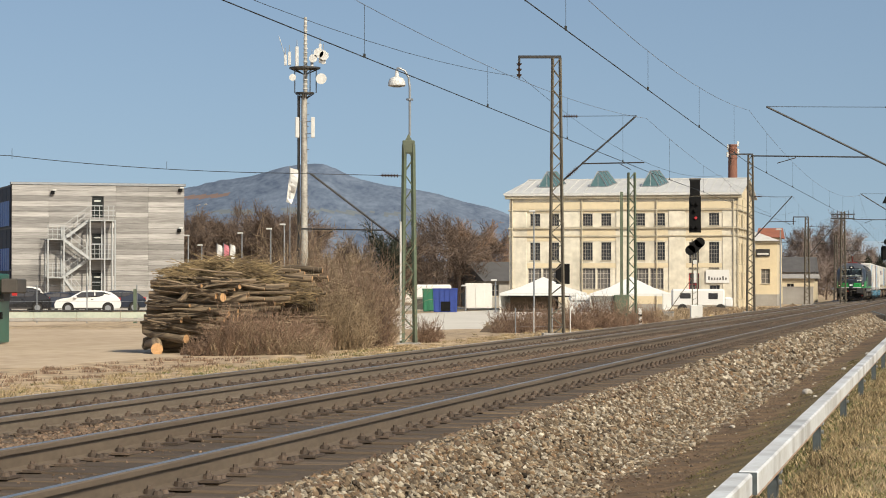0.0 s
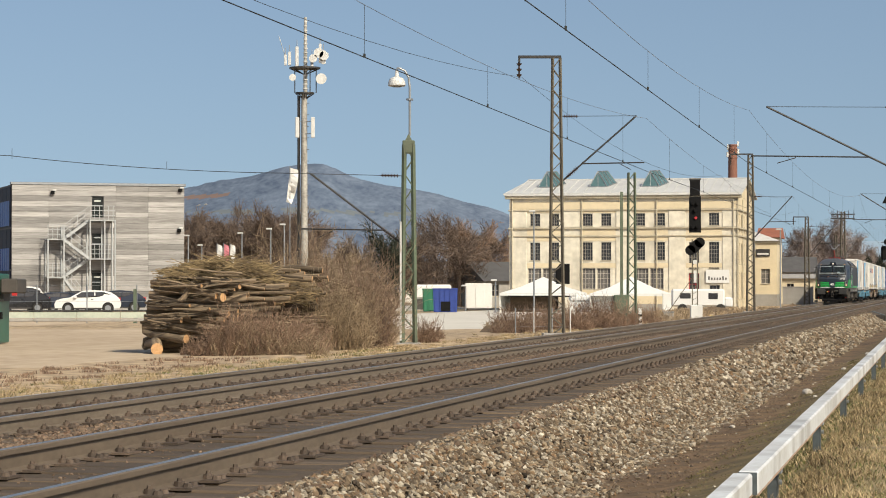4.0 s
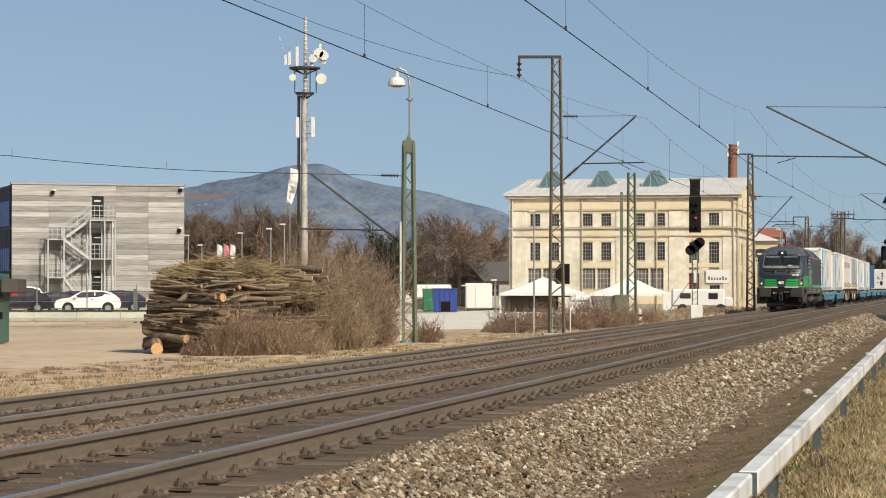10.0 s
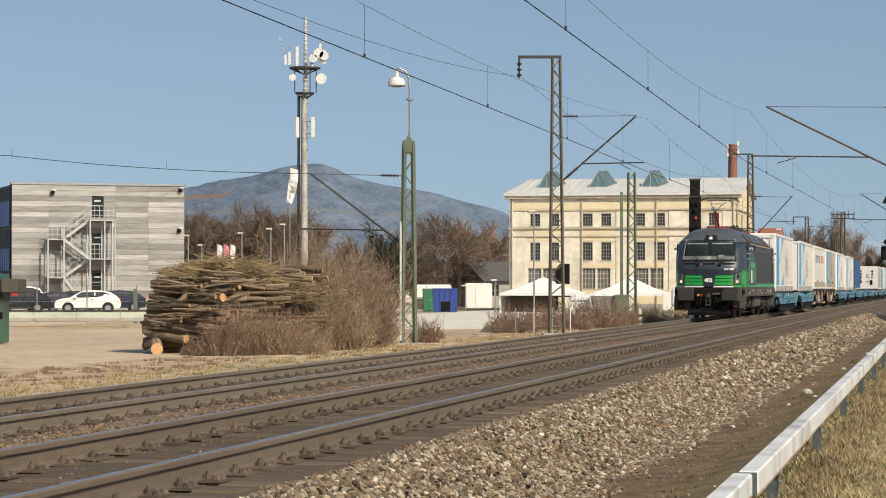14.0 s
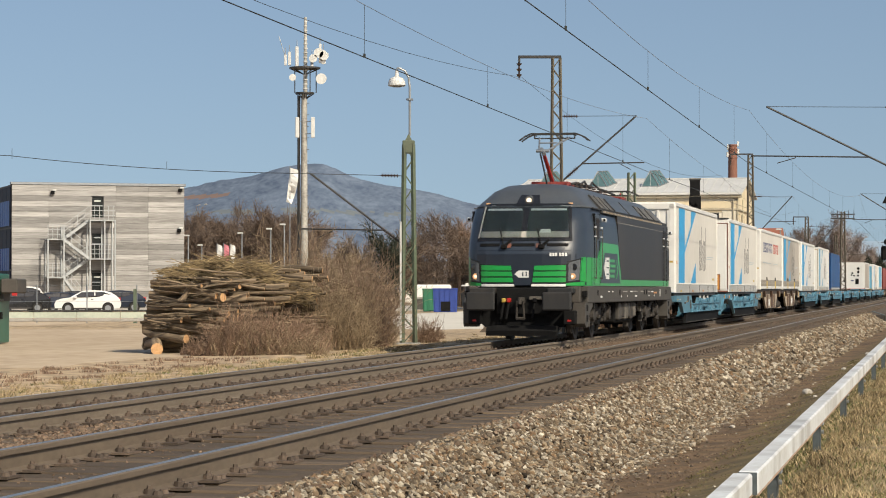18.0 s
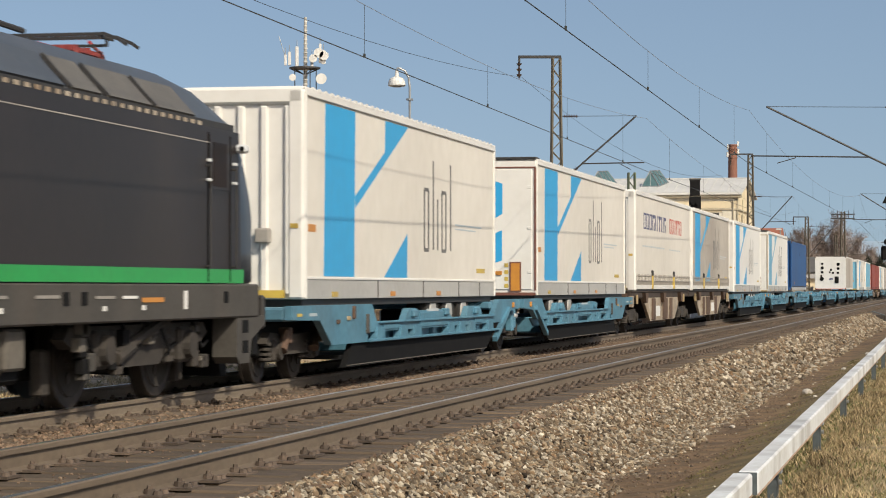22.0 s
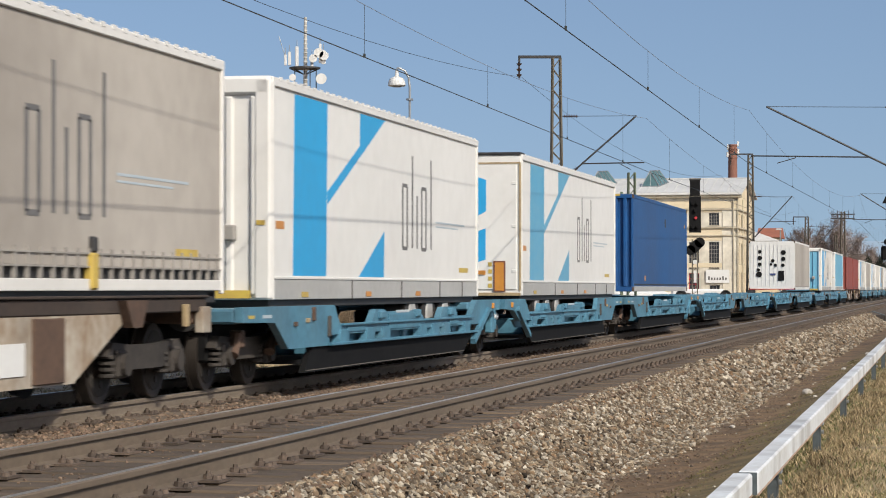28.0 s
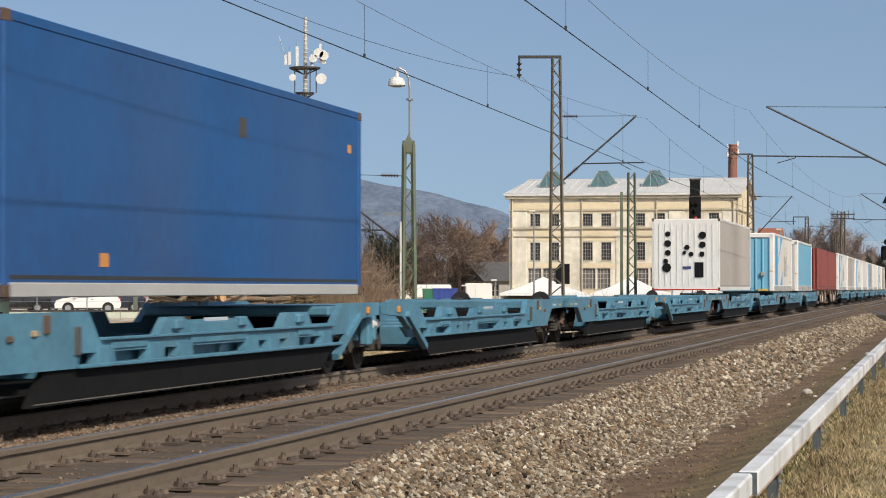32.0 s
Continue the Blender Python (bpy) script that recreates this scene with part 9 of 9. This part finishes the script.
CAR_WHITE = mat("white_car_paint", (0.78, 0.78, 0.77), (0.74, 0.74, 0.73), 0.2, 0, 2, 10, 0)
CAR_BLACK = mat("black_car_paint", (0.014, 0.015, 0.018), (0.02, 0.02, 0.022), 0.12, 0, 2, 10, 0)
CAR_GREY = mat("dark_blue_car_paint", (0.022, 0.03, 0.05), (0.026, 0.034, 0.055), 0.12, 0.2, 2, 10, 0)
CAR_RED = mat("red_car_paint", (0.36, 0.02, 0.02), (0.32, 0.02, 0.02), 0.2, 0, 2, 10, 0)
GZ = -0.46
car(-24.35, 168, GZ, 8, CAR_WHITE, "white hatchback parked before the clad building", 1.56, 4.5)
car(-27.4, 172, GZ, 14, CAR_GREY, "dark blue saloon parked in the row", 1.45)
car(-29.7, 171, GZ, 10, CAR_BLACK, "black estate car parked in the row", 1.52, 4.7)
car(-31.0, 178, GZ, 10, CAR_WHITE, "white van-like car behind the row", 1.85, 4.7)
car(-27.0, 178, GZ, 10, CAR_BLACK, "black car behind the row", 1.5)
car(-23.6, 176, GZ, 10, CAR_GREY, "blue car behind the white one", 1.55)
car(-32.4, 173, GZ, 10, CAR_RED, "red car partly hidden at the row's end", 1.5)

g = thing("low_barrier", pose(-19.4, 116, -0.30, 0, 0, 4), "long green-grey timber barrier with a pale kerb", "barrier")
PALE_GREEN = mat("pale_green_board", (0.56, 0.60, 0.50), (0.44, 0.48, 0.40), 0.85, 0, 1.5, 12, 0.1, 0.005, grime=0.15)
for i in range(-1, 3):
    part("rail_board", bx(i * 2.05, i * 2.05 + 2.03, -0.05, 0.05, 0.12, 0.40, bev=0.01), PALE_GREEN, g, "weathered pale green board")
    part("cap", bx(i * 2.05, i * 2.05 + 2.03, -0.09, 0.09, 0.42, 0.5, bev=0.01), DARK, g)
    part("kerb", bx(i * 2.05, i * 2.05 + 2.03, -0.12, 0.05, -0.05, 0.1, bev=0.02), CONCRETE, g, "pale kerb stone")
g = thing("wire_fence", pose(-24.4, 118, -0.36, 0, 0, 3), "thin wire fence on steel posts before the cars", "fence")
for i in range(6):
    part("post", tb((i * 2.4, 0, -0.1), (i * 2.4, 0, 1.75), 0.03, seg=6), GALV, g)
for z in (0.5, 0.95, 1.4, 1.72):
    part("strand", tb((0, 0, z), (12, 0, z), 0.006, seg=4), GALV, g)
part("strong_post", bx(9.45, 9.6, -0.3, -0.16, -0.1, 1.55), GREEN_MAST, g, "green gate post")

g = thing("tipper_body", pose(-14.95, 68.4, -0.34), "dark green steel tipper body with a grey tail ledge", "container")
part("side_panel", bx(0, 2.52, 0, 1.8, 0.02, 1.98, bev=0.03), DARK_TEAL, g, "dark green side panel")
for x in (0.4, 1.1, 1.8, 2.44):
    part("stiffener", bx(x, x + 0.09, -0.05, 0.0, 0.1, 1.9, bev=0.01), DARK_TEAL, g)
part("ledge", bx(2.56, 3.05, 0.1, 1.6, 1.42, 1.84, bev=0.04), FRAME_GREY, g, "grey tail ledge")
part("ledge_bracket", bx(2.5, 2.62, 0.3, 1.4, 1.2, 1.42), DARK, g)
part("latch", bx(2.52, 2.58, 0.2, 0.4, 0.7, 0.9), BLACK, g)
part("tail_plate", bx(2.9, 3.04, 0.05, 0.1, 1.36, 1.44), RED, g)


def skip(x, y, z, w, d, h, m, label, rz=0):
    g = thing("skip_container", pose(x, y, z, 0, 0, rz), label, "container", "skips in the yard")
    b = bmesh.new()
    loft(b, [[(-w / 2, 0, 0), (w / 2, 0, 0), (w / 2, d, 0), (-w / 2, d, 0)], [(-w / 2 - 0.05, -0.03, h), (w / 2 + 0.05, -0.03, h), (w / 2 + 0.05, d + 0.03, h), (-w / 2 - 0.05, d + 0.03, h)]])
    part("body", b, m, g, "painted steel body")
    part("rim", bx(-w / 2 - 0.09, w / 2 + 0.09, -0.07, d + 0.07, h - 0.08, h + 0.02, bev=0.01), m, g)
    for i in range(5):
        x_ = -w / 2 + 0.1 + i * (w - 0.2) / 4
        part("rib", bx(x_ - 0.04, x_ + 0.04, -0.07, 0.0, 0.05, h - 0.05), m, g)
    part("hatch", bx(-w * 0.2, w * 0.22, -0.09, -0.02, 0.08, h * 0.45, bev=0.01), BLACK if m is SKIP_BLUE else m, g)
    return g


skip(0.17, 181, -0.54, 1.72, 1.8, 1.75, SKIP_BLUE, "blue steel skip on the gravel yard")
skip(-0.75, 190, -0.56, 1.6, 1.8, 1.75, SKIP_GREEN, "green steel skip behind the blue one")
g = thing("site_cabin", pose(1.82, 200, -0.56), "white site cabin with a door", "container")
part("shell", bx(0, 2.15, 0, 2.9, 0.15, 2.2, bev=0.03), WHITE_BODY, g, "white ribbed walls")
for i in range(12):
    part("wall_rib", bx(0.1 + i * 0.185, 0.16 + i * 0.185, -0.02, 0.0, 0.2, 2.15), WHITE_BODY, g)
part("door", bx(0.85, 1.6, -0.04, 0.0, 0.2, 1.8, bev=0.01), WHITE_BODY, g, "white cabin door")
for x in (0.1, 2.0):
    part("skid", bx(x, x + 0.15, 0, 2.9, 0, 0.15), DARK, g)
g = thing("storage_tent", pose(-2.3, 205, -0.56), "long white storage cover behind the skips", "tent")
part("cover", bx(0, 3.0, 0, 4, 0.9, 2.1, bev=0.15), TENT, g)
part("frame", bx(0.1, 2.9, 0.1, 3.9, 0, 0.9), FRAME_GREY, g)


def tent(x, y, w, d, eave, peak, label, z=-0.62, rz=-TURN):
    g = thing("marquee", pose(x, y, z, 0, 0, rz), label, "tent", "white marquees")
    b = bmesh.new()
    c = [b.verts.new(v) for v in ((-w / 2, 0, eave), (w / 2, 0, eave), (w / 2, d, eave), (-w / 2, d, eave))]
    m_ = [b.verts.new((u * w * 0.26, d / 2 + v * d * 0.26, eave + (peak - eave) * 0.38)) for u, v in ((-1, -1), (1, -1), (1, 1), (-1, 1))]
    t = b.verts.new((0, d / 2, peak))
    for i in range(4):
        j = (i + 1) % 4
        b.faces.new((c[i], c[j], m_[j], m_[i]))
        b.faces.new((m_[i], m_[j], t))
    part("canopy", b, TENT, g, "white peaked canopy")
    for y_ in (0, d):
        part("valance", bx(-w / 2, w / 2, y_ - 0.01, y_ + 0.01, eave - 0.2, eave), TENT, g)
    for x_ in (-w / 2, w / 2):
        part("valance", bx(x_ - 0.01, x_ + 0.01, 0, d, eave - 0.2, eave), TENT, g)
        for y_ in (0, d):
            part("pole", tb((x_, y_, 0), (x_, y_, eave), 0.04, seg=6), LAMP_WHITE, g)
        part("side_wall", bx(x_ - 0.012, x_ + 0.012, 0.1, d - 0.1, 0, eave - 0.05), TENT, g)
    return g


tent(7.35, 190, 6.0, 5.5, 1.48, 2.75, "white peaked marquee on the gravel yard")
tent(14.0, 187, 5.6, 5.5, 1.45, 2.75, "white peaked marquee beside the works building")
g = thing("market_shed", pose(5.3, 193.2, -0.62, 0, 0, -TURN), "low dark timber stall under the marquee", "stall")
part("stall_wall", bx(0, 3.6, 0, 1.6, 0, 1.15), SLEEPER, g)
part("stall_roof", bx(-0.2, 5.2, -0.2, 1.8, 1.15, 1.3), DARK, g)
g = thing("long_tent", pose(9.7, 189.5, -0.62, 0, 0, -TURN), "low white tent roof between the marquees", "tent")
part("canopy", bx(0, 3.4, 0, 4, 0.75, 1.35, bev=0.2), TENT, g)
part("tent_wall", bx(0.1, 3.3, 0.1, 3.9, 0, 0.78), TENT, g)
# camper van, cabinet, yellow box by the signal
g = thing("camper_van", pose(16.9, 181, -0.58, 0, 0, -4), "white camper van parked before the building", "van")
part("cabin", bx(0, 3.9, 0, 1.9, 0.45, 1.75, bev=0.12), CAR_WHITE, g, "white van body")
part("side_window", bx(0.6, 1.4, -0.01, 0.02, 1.05, 1.45), WINDOW_GLASS, g)
part("side_window", bx(2.7, 3.4, -0.01, 0.02, 1.0, 1.45), WINDOW_GLASS, g)
part("nose", bx(3.85, 4.5, 0.05, 1.85, 0.4, 1.15, bev=0.12), CAR_WHITE, g)
for x in (0.8, 3.6):
    part("wheel", tb((x, -0.02, 0.33), (x, 0.2, 0.33), 0.33, seg=16), TYRE, g)
    part("wheel", tb((x, 1.7, 0.33), (x, 1.92, 0.33), 0.33, seg=16), TYRE, g)
g = thing("grit_box", pose(13.55, 124.5, -0.4), "small yellow box on the ground", "box")
part("bin", bx(0, 0.34, 0, 0.3, 0, 0.16, bev=0.03), YELLOW, g)
part("lid", bx(-0.02, 0.36, -0.02, 0.32, 0.16, 0.24, bev=0.04), YELLOW, g)
g = thing("equipment_box", pose(10.9, 121, -0.42), "grey equipment boxes by the line", "box")
part("box_body", bx(0, 0.5, 0, 0.4, 0, 0.45, bev=0.02), CONCRETE, g)
part("lid", bx(-0.03, 0.53, -0.03, 0.43, 0.45, 0.5), GALV, g)
g = thing("stone_block", pose(2.9, 66.5, -0.36), "flat concrete slab at the trackside", "slab")
part("slab", bx(0, 0.75, 0, 0.6, 0, 0.2, bev=0.03), CONCRETE, g)
g = thing("marker_stone", pose(16.9, 118, -0.32), "small pale stone between the tracks", "stone")
part("block", bx(0, 0.3, 0, 0.25, 0, 0.22, bev=0.05), CONCRETE, g)


def heap(x, y, z, w, d, h, seed, label):
    bm = bmesh.new()
    n, k = 22, 8
    rings = []
    for j in range(k):
        t = j / (k - 1)
        r = 1 - t * 0.97
        rings.append([bm.verts.new((x + w * r * math.cos(a) * (1 + 0.25 * noise.noise((seed, a, t))), y + d * r * math.sin(a), z + h * (t ** 0.8) * (1 + 0.3 * noise.noise((seed + 2, a * 2, t * 3))))) for a in [2 * math.pi * i / n for i in range(n)]])
    for a, b in zip(rings, rings[1:]):
        for i in range(n):
            bm.faces.new((a[i], a[(i + 1) % n], b[(i + 1) % n], b[i]))
    bm.faces.new(rings[-1])
    return tagged(finish("soil_heap", bm, DIRT, smooth=True), label, "soil heap")


heap(22.2, 165, -0.6, 1.3, 2.0, 0.5, 1, "brown soil heap beside the track")
heap(25.4, 178, -0.6, 1.8, 2.0, 0.65, 5, "brown soil heap with dry weeds")
heap(1.9, 88, -0.6, 1.0, 1.4, 0.62, 9, "low brown earth mound")
heap(17.8, 160, -0.7, 2.5, 2.0, 0.7, 12, "low brown earth mound")

# open cable chamber at the foot of the slope
g = thing("cable_chamber", TRACK @ pose(131, 3.35, -0.62), "open dark cable chamber, its tilted lid added for a glint", "cable chamber")
for x0, x1, y0, y1 in ((0, 2.6, 0, 0.08), (0, 2.6, 0.92, 1.0), (0, 0.08, 0.08, 0.92), (2.52, 2.6, 0.08, 0.92)):
    part("chamber_wall", bx(x0, x1, y0, y1, 0, 0.42, bev=0.01), CONCRETE_DARK, g, "dark concrete wall")
part("chamber_floor", bx(0.08, 2.52, 0.08, 0.92, 0, 0.05), BLACK, g)
# lid added so that its blue-grey colour draws a pale glint
lid = part("lid", bx(0.3, 1.5, 0, 0.7, 0, 0.05, bev=0.01), SHADE_GLINT_STEEL, g, "tilted blue-grey lid standing in for a pale glint")
lid.matrix_basis = pose(0.2, 0.1, 0.40, 18, 0, 0)

# fence by the shrubs
g = thing("mesh_fence", pose(2.5, 84.5, -0.40, 0, 0, 30), "thin mesh fence with pale posts", "fence")
for i in range(4):
    part("post", tb((i * 0.75, 0, 0), (i * 0.75, 0, 0.95), 0.02, seg=6), LAMP_WHITE if i % 2 else GALV, g)
for z in (0.3, 0.6, 0.9):
    part("strand", tb((0, 0, z), (2.25, 0, z), 0.004, seg=4), GALV, g)


# ---- radio mast ----
def radio_mast():
    g = thing("radio_mast", pose(-10.27, 180, -0.62), "tall pale radio mast with platforms, panels and dishes", "mast")
    part("shaft", tb((0.06, 0, 0), (0.06, 0, 16.2), 0.28, 0.21, 16), PALE_POLE, g, "pale concrete shaft")
    part("upper_pole", tb((0.14, 0, 16.2), (0.14, 0, 21.8), 0.15, 0.10, 10), PALE_POLE, g, "thin upper pole")
    b = bmesh.new()
    for sx in (-0.42, -0.30):
        bar(b, (sx, -0.25, 1.5), (sx + 0.06, -0.2, 16.0), 0.04)
    for i in range(46):
        z = 1.6 + i * 0.31
        bar(b, (-0.42 + 0.004 * i / 3, -0.24, z), (-0.30 + 0.004 * i / 3, -0.24, z), 0.03)
    box(b, -0.44, -0.24, -0.16, -0.10, 1.2, 16.0)
    part("ladder", b, DARK, g, "dark ladder with rungs")
    for i in range(18):
        z = 1.0 + i * 0.85
        part("step_iron", tb((0.25, -0.22, z), (0.43, -0.3, z), 0.025, seg=6), GALV, g)
    for i in range(16):
        part("collar", tb((0.14, 0, 16.5 + i * 0.33), (0.14, 0, 16.58 + i * 0.33), 0.20 - i * 0.004, seg=10), LAMP_WHITE, g)
    for z, w in ((18.05, 1.15), (16.2, 0.7)):
        b = bmesh.new()
        tube(b, (0.1, 0, z - 0.06), (0.1, 0, z + 0.06), w, w, 20)
        pf = part("platform", b, DARK, g, "dark ring platform")
        for i in range(8):
            a = i * math.pi / 4
            part("bracket", tb((0.1, 0, z - 0.5), (0.1 + w * 0.95 * math.cos(a), w * 0.95 * math.sin(a), z - 0.05), 0.03, seg=5), DARK, pf)
    for x in (-0.62, 0.5, 0.95):
        part("cage_bar", tb((x, -0.3, 16.2), (x, -0.3, 18.0), 0.04, seg=6), DARK, g)
    for x, z0, z1, w in ((-1.3, 18.2, 19.0, 0.09), (-1.0, 18.2, 19.2, 0.11), (-0.45, 18.1, 19.6, 0.12), (0.65, 18.1, 18.9, 0.11), (1.25, 18.4, 19.8, 0.1), (1.5, 18.3, 19.3, 0.16)):
        part("antenna_panel", bx(x - w, x + w, -0.62, -0.45, z0, z1, bev=0.03), LAMP_WHITE, g, "white antenna panel")
        part("whip", tb((x, -0.5, z1), (x, -0.5, z1 + 0.5), 0.025, seg=5), GALV, g)
    part("bent_whip", tb((-1.35, -0.4, 19.0), (-1.8, -0.4, 20.4), 0.025, seg=5), GALV, g)
    for x, z, r in ((0.75, 18.7, 0.30), (1.15, 19.1, 0.36), (1.55, 18.9, 0.34), (1.35, 17.2, 0.40), (-0.75, 17.3, 0.26)):
        b = bmesh.new()
        tube(b, (x, -0.55, z), (x, -0.8, z), r * 0.9, r, 18)
        part("dish", b, LAMP_WHITE, g, "round white dish")
    for x in (-0.42, 0.72):
        part("antenna_panel", bx(x - 0.14, x + 0.14, -0.6, -0.4, 12.9, 14.4, bev=0.03), LAMP_WHITE, g)
        part("panel_arm", tb((0, -0.1, 13.2), (x, -0.45, 13.2), 0.03, seg=5), GALV, g)
        part("panel_arm", tb((0, -0.1, 14.1), (x, -0.45, 14.1), 0.03, seg=5), GALV, g)
    part("base_cabinet", bx(-0.5, 0.6, -0.6, 0.6, 0, 2.3, bev=0.05), LAMP_WHITE, g)
    return g


radio_mast()


def yard_lamp(px, d, h, label, arms=1):
    g = thing("yard_lamp", pose((px - 784) / 4333 * d, d, -0.6), label, "street lamp", "car park lamps")
    part("pole", tb((0, 0, 0), (0, 0, h), 0.07, 0.05, 8), GALV, g)
    part("lamp_head", bx(-0.36, 0.36 if arms > 1 else 0.1, -0.12, 0.12, h - 0.02, h + 0.1, bev=0.03), LAMP_WHITE, g, "flat pale lamp head")
    return g


for px, d, h, ar in ((333, 200, 6.1, 1), (357, 205, 5.4, 1), (428, 200, 6.3, 1), (403, 230, 5.0, 1), (479, 190, 6.4, 2), (503, 188, 6.7, 1), (945, 178, 7.4, 1), (877, 185, 2.4, 1), (824, 196, 2.0, 1)):
    yard_lamp(px, d, h, "slim grey car park lamp")
yard_lamp(1381, 200, 6.6, "curved grey street lamp by the annex")


def flag(px, d, z_top, hgt, w, m, label, slant=0.0):
    g = thing("flag", pose((px - 784) / 4333 * d, d, -0.6), label, "flag", "flags by the car park")
    part("pole", tb((0, 0, 0), (0, 0, z_top + 0.7), 0.035, seg=6), GALV, g)
    bm = bmesh.new()
    n = 8
    prev = None
    for i in range(n + 1):
        t = i / n
        x = slant * (1 - t) + w * 0.0
        z = z_top + 0.6 - hgt * t
        a = bm.verts.new((0.04 + slant * t, 0.05 * math.sin(t * 7), z))
        b = bm.verts.new((0.04 + slant * t + w * (0.7 + 0.3 * math.sin(3 * t + 0.5)), 0.12 * math.sin(t * 9 + 1), z - 0.15))
        if prev:
            bm.faces.new((prev[0], prev[1], b, a))
        prev = (a, b)
    cl = part("cloth", bm, m, g, "hanging flag cloth")
    sol = cl.modifiers.new("thick", 'SOLIDIFY')
    sol.thickness = 0.02
    return g


flag(513, 172, 9.7, 2.4, 0.62, LAMP_WHITE, "tall white flag beside the radio mast", -0.3)
g = bpy.data.objects["flag"]
part("emblem", bx(0.06, 0.34, -0.04, -0.02, 8.6, 9.3), SEAM, g)
for i, px in enumerate((384, 396, 407)):
    flag(px, 215, 5.1, 1.5, 0.45, LAMP_WHITE if i != 1 else ROSE, "small white and pink flag")
motions()
